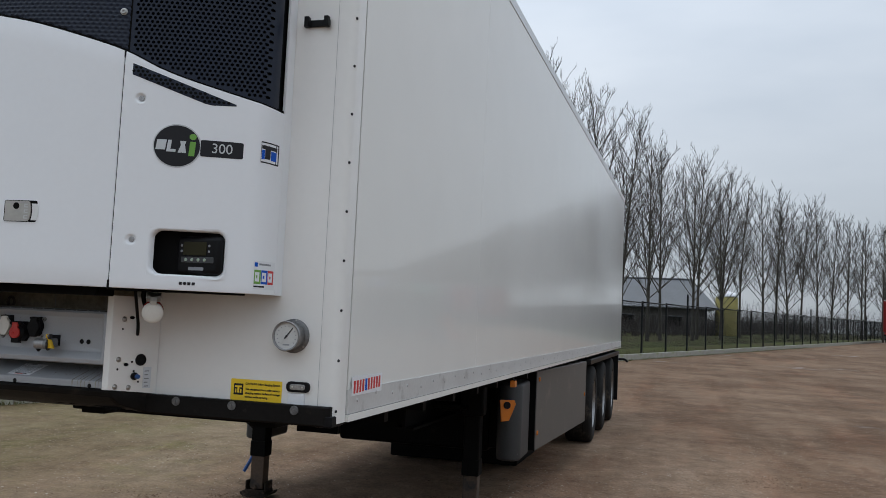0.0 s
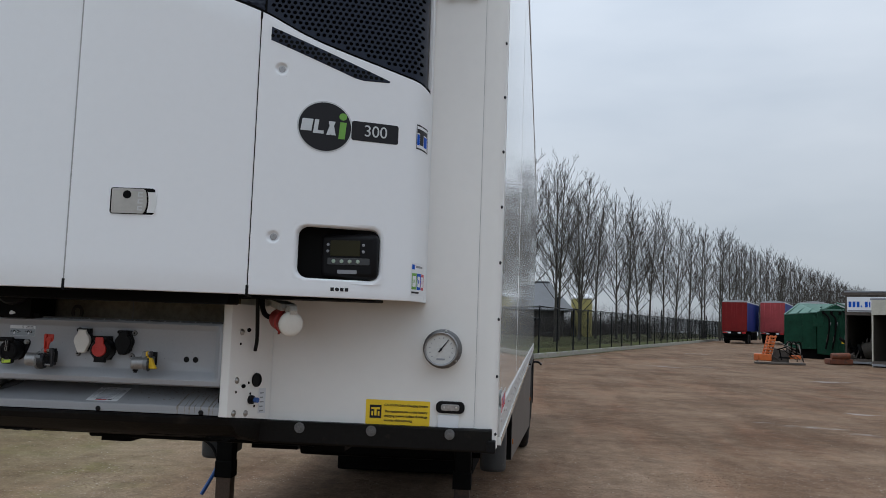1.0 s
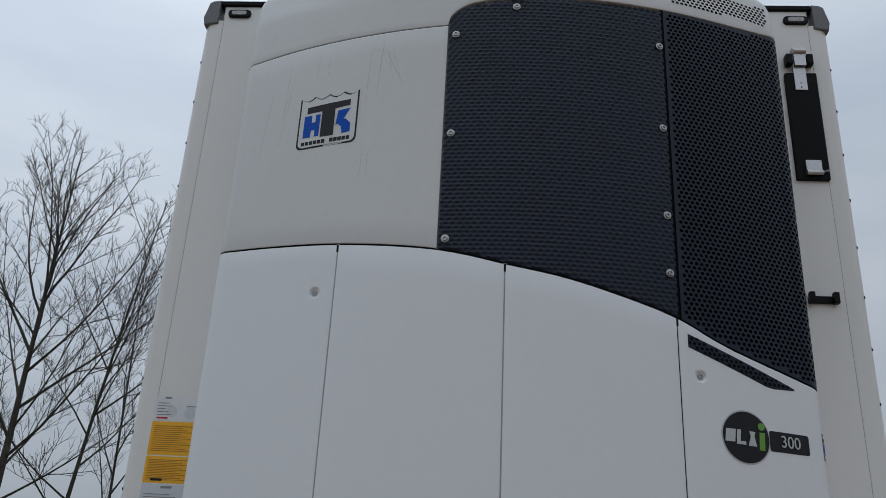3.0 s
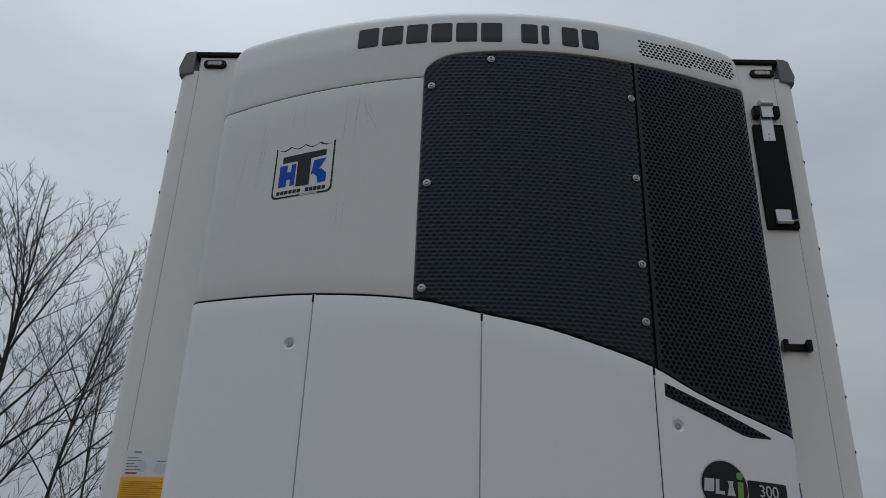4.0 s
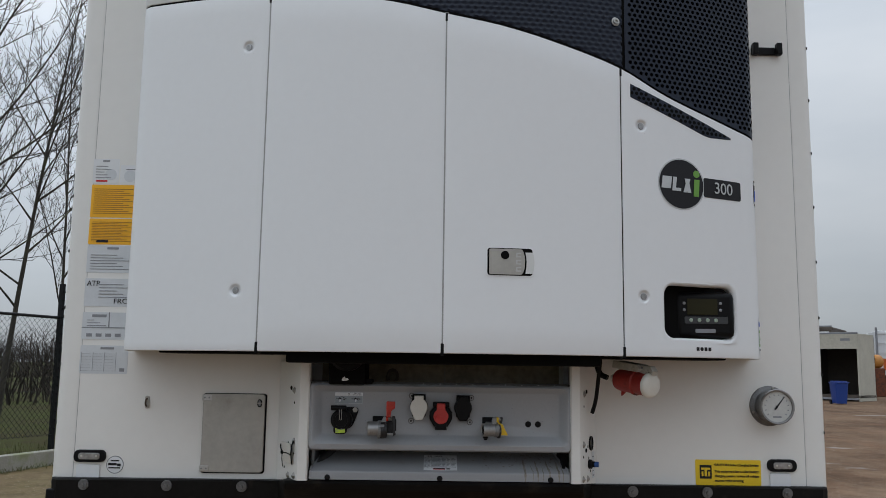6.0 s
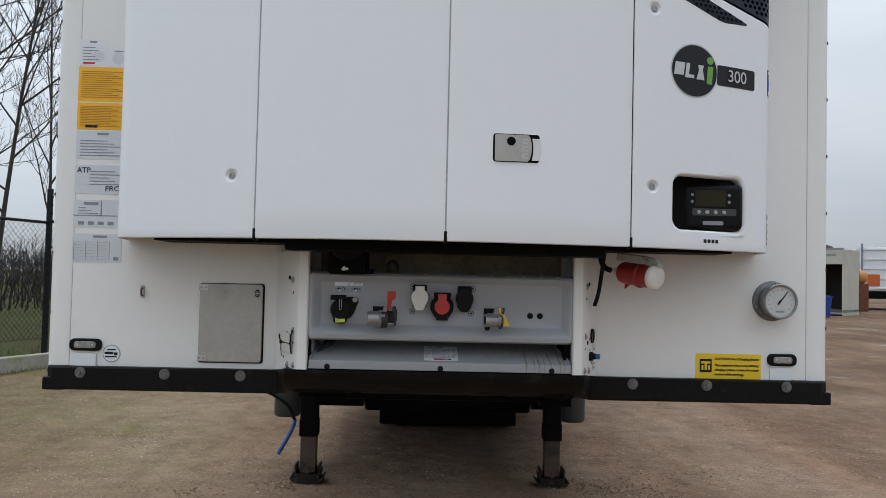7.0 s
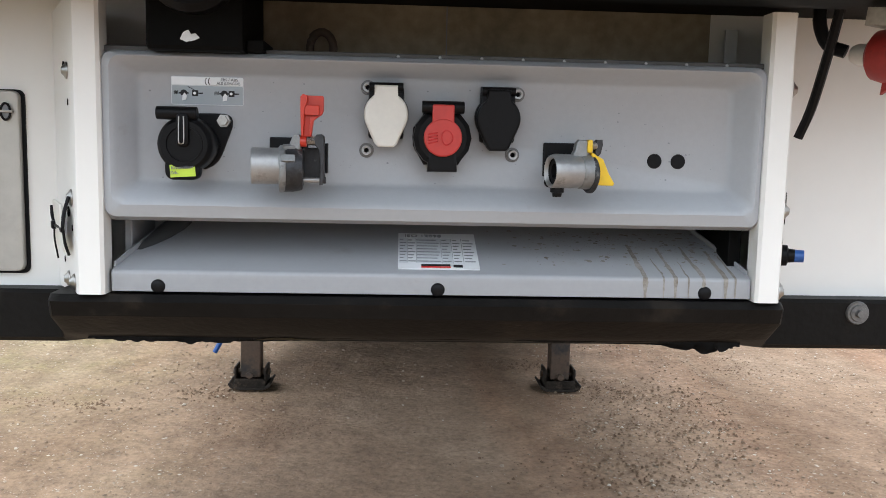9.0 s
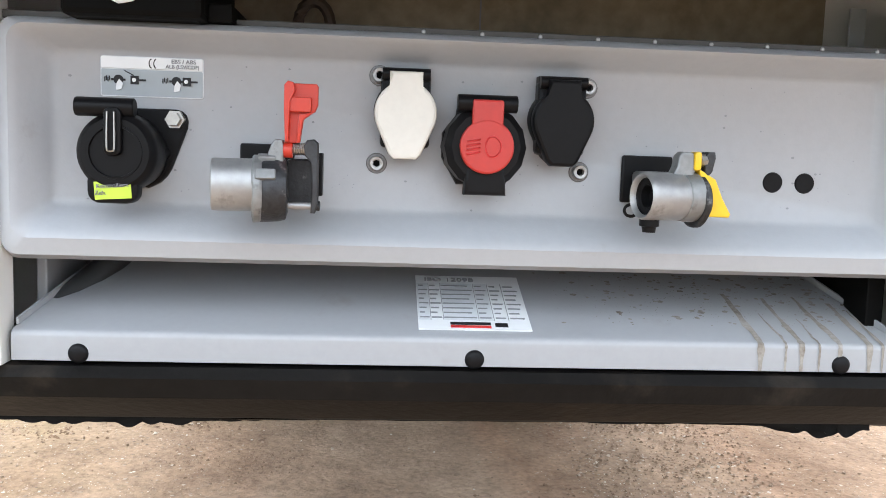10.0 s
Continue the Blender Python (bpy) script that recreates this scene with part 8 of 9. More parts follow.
def build_tray_marks():
    """The connection table on the tray and the dirty runs beside it."""
    a = math.atan2(1.417 - 1.3655, 0.158)
    top = Matrix.Translation((0, -0.178 + 0.17, 1.3655 - 1.43)) @ Matrix.Rotation(a, 4, "X")
    b = box(-0.056, 0.050, 0.006, 0.118, 0.0, 0.0012)
    st = part("table_sticker", b, M_STICK_W, panel, "white table sticker headed ISO 12098", smooth=False)
    st.matrix_basis = top
    lettering("ISO 12098", 0.0100, M_INKG, Matrix.Translation((-0.022, 0.108, 0.0016)), st, "lettering", 0.050)
    for x0, x1 in ((-0.0555, -0.0442), (-0.0313, 0.0010), (0.0022, 0.0155)):
        part("column", box(x0, x1, 0.023, 0.1, 0.0009, 0.0014), M_STICK_G, st, smooth=False)
    for r in range(8):
        for x0, x1 in ((-0.054, -0.045), (-0.043, -0.033), (-0.031, 0.0), (0.003, 0.014), (0.018, 0.028), (0.032, 0.046)):
            q = box(x0, x1 - 0.002 * ((r * 5) % 3), 0.027 + 0.0095 * r, 0.0290 + 0.0095 * r, 0.001, 0.0018)
            part("print", q, M_INKG, st, smooth=False)
    for x in (-0.044, -0.032, 0.0015, 0.016, 0.030):
        part("rule", box(x, x + 0.0005, 0.023, 0.1, 0.001, 0.0017), M_INKG, st, smooth=False)
    part("red_mark", box(-0.026, 0.012, 0.009, 0.013, 0.001, 0.0018), M_REDP, st, "red maker's bar", smooth=False)
    part("dark_mark", box(-0.026, 0.012, 0.0145, 0.019, 0.001, 0.0018), M_INK, st, smooth=False)
    part("dark_mark", box(0.016, 0.028, 0.011, 0.018, 0.001, 0.0018), M_INK, st, smooth=False)
    rnd = random.Random(8)
    verts, faces = [], []

    def strip(pts, w):
        k = len(verts)
        for i, p in enumerate(pts):
            f = w * (0.5 + 0.5 * math.sin(math.pi * min(1, (i + 0.6) / len(pts)))) * rnd.uniform(0.6, 1.2)
            verts.append((p[0] - f, p[1], p[2]))
            verts.append((p[0] + f, p[1], p[2]))
        for i in range(len(pts) - 1):
            faces.append((k + 2 * i, k + 2 * i + 1, k + 2 * i + 3, k + 2 * i + 2))
    for x, y0, wide in ((0.262, 0.092, 0.0042), (0.300, 0.084, 0.0030), (0.336, 0.088, 0.0034), (0.366, 0.075, 0.0040), (0.285, 0.05, 0.0014), (0.380, 0.06, 0.0020), (0.318, 0.04, 0.0012)):
        pts = []
        xx = x
        for i in range(8):
            f = i / 7
            xx += rnd.uniform(-0.0010, 0.0016)
            v = top @ Vector((xx, y0 * (1 - f) - 0.002 * f, 0.0006))
            pts.append((v.x, v.y, v.z))
        for y, z in ((-0.1838, 1.3641), (-0.1862, 1.3630), (-0.1874, 1.3606), (-0.1877, 1.357), (-0.1877, 1.350), (-0.1877, 1.343), (-0.1877, 1.3368)):
            pts.append((xx, y + 0.17, z - 1.43))
        strip(pts, wide)
    for i in range(900):
        x = 0.06 + 0.33 * rnd.random() ** 0.6
        y = 0.02 + 0.115 * rnd.random() ** 0.7
        r = 0.0004 + 0.0030 * rnd.random() ** 6
        k = len(verts)
        for j in range(5):
            t = 6.283 * j / 5
            v = top @ Vector((x + r * 1.3 * math.cos(t) * rnd.uniform(0.6, 1.2), y + r * math.sin(t) * rnd.uniform(0.6, 1.2), 0.0007))
            verts.append(tuple(v))
        faces.append(tuple(range(k, k + 5)))
    me = bpy.data.meshes.new("dirt")
    me.from_pydata(verts, [], faces)
    me.materials.append(M_DIRT)
    tagged(piece("dirt", me, Matrix.Identity(4), panel, "dried brown dirt runs and specks"), kind="stuff")


M_DIRT = mat("dried_dirt", (0.315, 0.298, 0.268), 0.85, color2=(0.15, 0.125, 0.10), scale=40, fine=260)
build_tray_marks()


def build_grime():
    """Faint scuffs on the upper panel, runs on the wall above the connector panel and specks on its face."""
    rnd = random.Random(17)
    verts, faces = [], []

    def stroke(pts, w, place):
        k = len(verts)
        n = len(pts)
        for i, (x, z) in enumerate(pts):
            f = w * math.sin(math.pi * (i + 0.5) / n) * rnd.uniform(0.6, 1.2)
            verts.append(place(x - f, z))
            verts.append(place(x + f, z))
        for i in range(n - 1):
            faces.append((k + 2 * i, k + 2 * i + 1, k + 2 * i + 3, k + 2 * i + 2))

    def flush(name, material, parent, label):
        me = bpy.data.meshes.new(name)
        me.from_pydata(verts, [], faces)
        me.materials.append(material)
        tagged(piece(name, me, Matrix.Identity(4), parent, label), kind="stuff")
        verts.clear()
        faces.clear()
    on_unit = lambda x, z: (x, -(nose(x) + 0.0005) + lean(x, z), z - 1.73)
    for x, z, l, a in ((-0.50, 3.64, 0.30, 2), (-0.455, 3.64, 0.24, 4), (-0.44, 3.62, 0.16, -10), (-0.47, 3.63, 0.13, -35), (-0.50, 3.62, 0.12, -50), (-0.45, 3.60, 0.2, -24), (-0.43, 3.63, 0.22, -14), (-0.53, 3.62, 0.1, -60), (-0.82, 3.60, 0.34, 2),
                       (-0.80, 3.55, 0.30, 5), (-0.70, 3.62, 0.10, 3), (-0.66, 3.62, 0.12, 0), (-0.48, 3.20, 0.14, 3), (-0.50, 3.21, 0.18, 4), (-0.88, 3.5, 0.3, 6)):
        pts, cx, cz = [], x, z
        for i in range(9):
            pts.append((cx, cz))
            cx += l / 8 * math.sin(radians(-a)) + rnd.uniform(-0.0015, 0.0015)
            cz -= l / 8 * math.cos(radians(a))
        stroke(pts, rnd.uniform(0.0006, 0.0018), on_unit)
    flush("scuff", M_SCUFF, unit, "faint grey scuffs and runs")
    on_wall = lambda x, z: (x, -0.0006 + 0.17, z - 1.43)
    for i in range(16):
        x = 0.20 + 0.17 * rnd.random()
        pts = [(x + 0.001 * rnd.uniform(-1, 1), 1.73 - j * 0.012) for j in range(rnd.randrange(5, 9))]
        stroke(pts, rnd.uniform(0.0008, 0.003), on_wall)
    flush("dirt", M_RUN, panel, "brown dirt runs on the wall behind the panel")
    for i in range(150):
        x, z = rnd.uniform(-0.37, 0.36), rnd.uniform(1.478, 1.604)
        r = 0.0003 + 0.0010 * rnd.random() ** 4
        k = len(verts)
        for j in range(5):
            t = 6.283 * j / 5
            verts.append((x + r * 1.4 * math.cos(t), FY - 0.0004 + 0.17, z + r * math.sin(t) - 1.43))
        faces.append(tuple(range(k, k + 5)))
    flush("specks", M_INKG, panel, "small dark specks on the grey face")


M_SCUFF = mat("grey_scuff", (0.60, 0.60, 0.60), 0.6, vary=0.1)
M_RUN = mat("brown_run", (0.62, 0.575, 0.47), 0.8, color2=(0.36, 0.30, 0.21), scale=45, fine=200)
build_grime()
part("wall_tag", box(0.405, 0.423, -0.040 + 0.17, -0.036 + 0.17, 1.635 - 1.43, 1.70 - 1.43, 0.001), M_STICK_G, panel)


# ---- beyond the fence ----
def barn():
    t = thing("barn", "long grey barn with a dark tiled roof behind the fence", "barn", loc=(-7.0, 88, slope(88)))
    part("wall", box(-14, 13.5, -6, 6, 0, 2.7, 0.05), M_BARNW, t)
    b = bmesh.new()
    e = [b.verts.new(p) for p in ((-14.6, -6.8, 2.75), (14.5, -6.8, 2.75), (14.5, 6.8, 2.75), (-14.6, 6.8, 2.75), (-14.6, 0, 5.75), (12.3, 0, 5.75))]
    for f in ((0, 1, 5, 4), (1, 2, 5), (2, 3, 4, 5), (3, 0, 4), (3, 2, 1, 0)):
        b.faces.new([e[i] for i in f])
    bmesh.ops.recalc_face_normals(b, faces=b.faces[:])
    roof = part("roof", b, M_BARNR, t, "dark slate-grey roof", smooth=False)
    part("ridge", rod((-14.6, 0, 5.77), (12.3, 0, 5.77), 0.14, n=8), M_BARNR, roof)
    part("gutter", rod((-14.6, -6.85, 2.75), (14.5, -6.85, 2.75), 0.09, n=8), M_INKG, roof)
    for x in (-9, -4, 1, 6, 10.5):
        w = part("window", box(x - 0.7, x + 0.7, -6.04, -5.98, 1.0, 1.9, 0.01), M_VOID, t)
        part("frame", box(x - 0.78, x + 0.78, -6.06, -6.02, 1.9, 1.98), M_INKG, w)


M_BARNW = mat("grey_brown_boards", (0.11, 0.10, 0.09), 0.8, vary=0.2, scale=0.8, fine=6)
M_BARNR = mat("slate_roof", (0.085, 0.092, 0.102), 0.55, vary=0.15, scale=0.6, fine=5)
barn()

tank = thing("feed_silo", "squat yellow silo with a white domed lid", "silo", loc=(8.55, 86, slope(86)))
M_SILO = mat("yellow_polyester", (0.36, 0.31, 0.10), 0.6, vary=0.1, scale=1)
part("drum", lathe([(0.0, 0.0), (1.05, 0.0), (1.08, 0.1), (1.08, 3.95), (1.0, 4.08), (0.0, 4.08)], 24), M_SILO, tank)
part("dome", lathe([(1.1, 4.09), (1.12, 4.2), (0.94, 4.45), (0.45, 4.63), (0.0, 4.68)], 24), M_STICK_W, tank, "white domed lid")


def scrub():
    """Bare hedges and far woods as one mass of thin stems along the fields."""
    rnd = random.Random(31)
    verts, faces = [], []

    def stem(p, q, r):
        k = len(verts)
        for e, rr in ((p, r), (q, r * 0.3)):
            for a in (0, 2.1, 4.2):
                verts.append((e[0] + rr * math.cos(a), e[1] + rr * math.sin(a), e[2]))
        for i in range(3):
            j = (i + 1) % 3
            faces.append((k + i, k + j, k + 3 + j, k + 3 + i))

    def bush(x, y, z, h, n, w):
        for i in range(n):
            a, t = rnd.uniform(0, 6.28), abs(rnd.gauss(0, 0.35))
            l = h * rnd.uniform(0.5, 1.0)
            bx, by = x + rnd.gauss(0, w), y + rnd.gauss(0, w)
            q = (bx + l * math.sin(t) * math.cos(a), by + l * math.sin(t) * math.sin(a), z + l * math.cos(t))
            stem((bx, by, z), q, 0.02 + 0.004 * h)
            for j in range(3):
                f = rnd.uniform(0.3, 0.9)
                m = tuple(c + (d - c) * f for c, d in zip((bx, by, z), q))
                stem(m, (m[0] + rnd.gauss(0, 0.2) * h, m[1] + rnd.gauss(0, 0.2) * h, m[2] + rnd.uniform(0.1, 0.4) * h), 0.012 + 0.002 * h)
    for i in range(260):  # rough brown growth close behind the trees
        y = 14 + 0.5 * i
        bush(kerb_x(y) - 11 - 0.03 * y + rnd.uniform(-3, 3), y + 4, slope(y) + 0.2, rnd.uniform(0.9, 2.0) + 0.006 * y, 12, 0.9)
    for i in range(120):  # hedge some way behind the fence
        y = 8 + 1.05 * i
        bush(kerb_x(y) - 26 - 0.16 * y + rnd.uniform(-2, 2), y + 8, slope(y), rnd.uniform(2.4, 4.2), 14, 0.9)
    for i in range(220):  # far wood
        f = i / 220
        bush(-170 + 330 * f + rnd.uniform(-3, 3), 250 - 40 * f + rnd.uniform(-12, 12), 1.0, rnd.uniform(5, 9), 16, 2.0)
    for i in range(190):  # wood that closes the row of trees
        f = i / 190
        bush(58 + 190 * f + rnd.uniform(-2, 2), 196 - 20 * f + rnd.uniform(-8, 8), 1.0, rnd.uniform(5, 8) * (1 - 0.62 * f), 20, 2.2)
    me = bpy.data.meshes.new("far_woods")
    me.from_pydata(verts, [], faces)
    me.materials.append(M_TWIG)
    tagged(new("far_woods", me), "bare brown hedges and far leafless woods", "woods", kind="stuff")
    # tufts along the kerb
    verts, faces = [], []
    for i in range(16000):
        y = 4 + 40 * rnd.random() ** 1.6
        d = 0.16 + 4.5 * rnd.random() ** 1.7
        x = kerb_x(y) - d
        if noise.noise((x * 0.9, y * 0.9, 3)) < rnd.uniform(-0.6, 0.4):
            continue
        z = slope(y) + 0.15 + 0.04 * min(d, 2)
        h = rnd.uniform(0.05, 0.16) * (1.6 if rnd.random() < 0.06 else 1)
        a = rnd.uniform(0, 6.28)
        k = len(verts)
        w = 0.006
        verts += [(x - w * math.sin(a), y + w * math.cos(a), z), (x + w * math.sin(a), y - w * math.cos(a), z), (x + h * 0.5 * math.cos(a), y + h * 0.5 * math.sin(a), z + h)]
        faces.append((k, k + 1, k + 2))
    for i in range(2500):  # weeds at the kerb's foot
        y = 5 + 60 * rnd.random() ** 1.5
        x = kerb_x(y) + abs(rnd.gauss(0.0, 0.10)) + 0.02
        h = rnd.uniform(0.02, 0.09)
        a = rnd.uniform(0, 6.28)
        k = len(verts)
        z = slope(y)
        verts += [(x - 0.008, y, z), (x + 0.008, y, z), (x + h * 0.6 * math.cos(a), y + h * 0.6 * math.sin(a), z + h)]
        faces.append((k, k + 1, k + 2))
    me = bpy.data.meshes.new("grass")
    me.from_pydata(verts, [], faces)
    me.materials.append(M_BLADE)
    tagged(new("grass", me), "tufts of short winter grass along the kerb", "grass", kind="stuff")


scrub()


# ---- far end of the yard ----
M_TRED = mat("faded_red_paint", (0.21, 0.012, 0.012), 0.6, spec=0.25, vary=0.12, scale=1, fine=8)
M_TPINK = mat("bleached_red_tarpaulin", (0.42, 0.07, 0.075), 0.6, spec=0.25, vary=0.12, scale=1, fine=8)
M_TBLUE = mat("dark_blue_tarpaulin", (0.010, 0.032, 0.20), 0.6, spec=0.25, vary=0.12, scale=1, fine=8)
M_TGREY = mat("pale_grey_tarpaulin", (0.40, 0.42, 0.43), 0.5, vary=0.1, scale=1, fine=8)
M_REFUSE = mat("worn_green_paint", (0.008, 0.055, 0.030), 0.45, vary=0.2, scale=2, fine=12, stain=(0.02, 0.045, 0.03), stain_scale=2, stain_pos=0.6, spec=0.15)
M_REFUSET = mat("pale_green_roof", (0.10, 0.20, 0.16), 0.5, vary=0.15, scale=2, fine=12, spec=0.2)
M_OLIVE = mat("orange_machine_paint", (0.60, 0.13, 0.02), 0.5, vary=0.15, scale=3, fine=15, stain=(0.2, 0.07, 0.03), stain_scale=4, stain_pos=0.6)
M_SCRAP = mat("rusty_scrap_steel", (0.12, 0.10, 0.085), 0.6, 0.4, vary=0.2, scale=3, fine=20)
M_CREAM = mat("cream_sheet_metal", (0.52, 0.50, 0.42), 0.5, vary=0.1, scale=1.5, fine=10, stain=(0.34, 0.31, 0.24), stain_scale=1.2, stain_pos=0.6)
M_CONT = mat("dark_brown_box_interior", (0.035, 0.028, 0.02), 0.8, vary=0.2)
M_BIN = mat("blue_bin_plastic", (0.012, 0.05, 0.26), 0.45, vary=0.06)


def parked_trailer(x, y, turn, body, side, label, length=10.0, h=2.9):
    """A parked box trailer, its rear doors to the yard."""
    t = thing("parked_trailer", label, "trailer", "trailers parked at the yard's end")
    t.matrix_basis = pose(x, y, slope(y), 0, 0, turn)
    part("box", box(-1.24, 1.24, 0.06, length, 1.35, 1.35 + h, 0.03), side, t)
    d = part("rear_frame", prism([(-1.27, 1.3), (1.27, 1.3), (1.27, 1.4 + h), (-1.27, 1.4 + h)], -0.02, 0.06, 0.01), body, t)
    for s in (-1, 1):
        dr = part("door", box(s * 0.61 - 0.59, s * 0.61 + 0.59, -0.05, -0.021, 1.42, 1.25 + h, 0.008), body, t)
        for k in (0.25, 0.85):
            part("lock_rod", rod((s * k, -0.06, 1.4), (s * k, -0.06, 1.3 + h), 0.018, n=6), body, dr)
        lp = part("tail_lamp", box(s * 0.95 - 0.2, s * 0.95 + 0.2, -0.05, 0.03, 1.08, 1.22, 0.01), M_REDP, t)
        part("plate", box(s * 0.5 - 0.16, s * 0.5 + 0.16, -0.055, -0.045, 1.08, 1.22), M_STICK_W, lp)
        for k in range(2):
            w = part("tyre", lathe([(0.25, -0.15), (0.45, -0.16), (0.5, -0.12), (0.5, 0.12), (0.45, 0.16), (0.25, 0.15), (0.0, 0.1)], 20), M_TYRE, t)
            w.matrix_basis = Matrix.Translation((s * 1.05, 1.6 + 1.3 * k, 0.5)) @ Matrix.Rotation(radians(90), 4, "Y")
    part("underrun_bar", box(-1.15, 1.15, 0.1, 0.2, 0.5, 0.62, 0.01), M_UNDER, t)
    part("roof_sheet", prism([(-1.27, 1.36 + h), (1.27, 1.36 + h), (1.25, 1.46 + h), (0.8, 1.56 + h), (0.1, 1.60 + h), (-0.7, 1.55 + h), (-1.24, 1.44 + h)], -0.03, length, 0.02), M_TGREY, t, "pale sagging roof sheet")
    part("bumper_beam", box(-1.2, 1.2, -0.10, 0.02, 0.92, 1.06, 0.02), M_UNDER, t)
    part("mud_flap", box(-1.2, -0.7, 0.9, 0.93, 0.25, 1.2), M_UNDER, t)
    part("mud_flap", box(0.7, 1.2, 0.9, 0.93, 0.25, 1.2), M_UNDER, t)
    part("chassis", box(-0.5, 0.5, 0.1, length - 0.3, 0.8, 1.34, 0.02), M_UNDER, t)
    part("axle_box", box(-0.85, 0.85, 1.1, 3.6, 0.35, 0.9, 0.04), M_UNDER, t)
    part("side_skirt", box(-1.2, 1.2, 4.2, length - 1.0, 0.4, 1.3, 0.03), M_UNDER, t)


parked_trailer(24.8, 89.5, -22.5, M_TRED, M_TBLUE, "red parked trailer with dark blue sides", h=3.0)
parked_trailer(30.2, 94.5, -22.5, M_TPINK, M_TBLUE, "faded pink-red parked trailer with dark blue sides", h=3.2)
parked_trailer(30.6, 83.0, -18.5, M_TGREY, M_TGREY, "pale grey parked trailer, seen between vehicles", 13)
parked_trailer(34.6, 84.0, -18.5, M_TGREY, M_TGREY, "pale grey parked trailer, seen between vehicles", 13)


def refuse_body():
    t = thing("refuse_body", "dark green refuse collector body with a pale sloping roof", "refuse body", loc=(20.1, 51, slope(51)))
    t.rotation_euler = (0, 0, radians(-20))
    part("loading_box", prism([(-1.95, 0.62), (-0.14, 0.62), (-0.14, 2.75), (-1.95, 2.58)], -1.2, 1.2, 0.04), M_REFUSE, t)
    part("hull", prism([(-0.12, 0.30), (1.45, 0.15), (1.72, 0.9), (1.88, 2.1), (1.62, 2.95), (0.9, 3.25), (-0.12, 2.78)], -1.35, 1.7, 0.05), M_REFUSE, t)
    b = bmesh.new()
    e = [b.verts.new(p) for p in ((-1.97, -1.2, 2.57), (-0.14, -1.25, 2.74), (0.88, -1.3, 3.27), (0.9, 1.6, 3.32), (-1.25, 1.2, 3.34))]
    f = b.faces.new(e)
    r = bmesh.ops.extrude_face_region(b, geom=[f])
    for v in r["geom"]:
        if isinstance(v, bmesh.types.BMVert):
            v.co.z += 0.05
    bmesh.ops.recalc_face_normals(b, faces=b.faces[:])
    part("roof", b, M_REFUSET, t, "pale green sloping roof", smooth=False)
    for k in range(4):
        y = -1.40 + 0.012 * k
        part("rib", tube(smooth_path([(0.75 + 0.28 * k, -1.38, 0.35), (0.82 + 0.30 * k, -1.40, 1.5), (0.72 + 0.27 * k, -1.38, 2.7 + 0.05 * k)], 4), 0.035, 6), M_REFUSE, t)
    part("rear_hoop", tube(smooth_path([(1.75, -1.3, 0.5), (1.98, -1.3, 1.6), (1.86, -1.3, 2.6), (1.55, -1.3, 3.08), (0.95, -1.3, 3.36)], 5), 0.05, 8), M_REFUSET, t)
    part("hose", tube(smooth_path([(1.2, -1.42, 3.0), (1.65, -1.42, 2.4), (1.6, -1.45, 1.5), (1.75, -1.42, 0.8)], 5), 0.045, 8), M_PLASTIC, t)
    part("inspection_door", box(-0.35, 0.25, -1.39, -1.345, 1.9, 2.5, 0.02), M_REFUSE, t)
    part("marker", box(1.2, 1.34, -1.38, -1.345, 0.95, 1.15, 0.01), M_STICK_Y, t)
    part("skid", box(-1.85, 1.6, -0.9, 1.6, 0.0, 0.6, 0.03), M_UNDER, t)
    # roof battens, lifting arms, pipes and worn fittings
    for k in range(4):
        part("roof_batten", rod((-1.8 + 0.62 * k, -1.22, 2.66 + 0.06 * k + (0.22 if k > 2 else 0)), (-1.15 + 0.55 * k, 1.1, 3.38), 0.035, n=6), M_REFUSET, t)
    for dx in (0.0, 0.35):
        part("lift_arm", tube(smooth_path([(0.25 + dx, -1.42, 2.75), (0.55 + dx, -1.5, 2.35), (0.50 + dx, -1.46, 1.4), (0.35 + dx, -1.44, 0.6)], 4), 0.055, 6), M_UNDER, t)
        part("ram", rod((0.40 + dx, -1.45, 1.0), (0.62 + dx, -1.47, 2.2), 0.035, n=8), M_CAST, t)
    part("top_bar", box(0.05, 1.35, -1.46, -1.36, 2.86, 2.98, 0.02), M_REFUSET, t)
    for k in range(3):
        part("hinge_block", box(0.15 + 0.45 * k, 0.30 + 0.45 * k, -1.52, -1.36, 2.66, 2.84, 0.02), M_UNDER, t)
    part("seam", box(-1.0, -0.94, -1.225, -1.19, 0.64, 2.66, 0.01), M_REFUSE, t)
    part("foot_rail", box(-1.9, -0.16, -1.26, -1.18, 0.56, 0.68, 0.02), M_REFUSE, t)
    part("drip_stain", prism([(1.30, 0.5), (1.62, 0.55), (1.66, 1.4), (1.42, 1.9), (1.34, 1.2)], -1.362, -1.352), M_REFUSET, t, "bleached scraped patch")


refuse_body()


M_RUSTO = mat("rusty_orange_steel", (0.20, 0.055, 0.02), 0.7, vary=0.3, scale=5, fine=25, stain=(0.06, 0.03, 0.02), stain_scale=6, stain_pos=0.5)


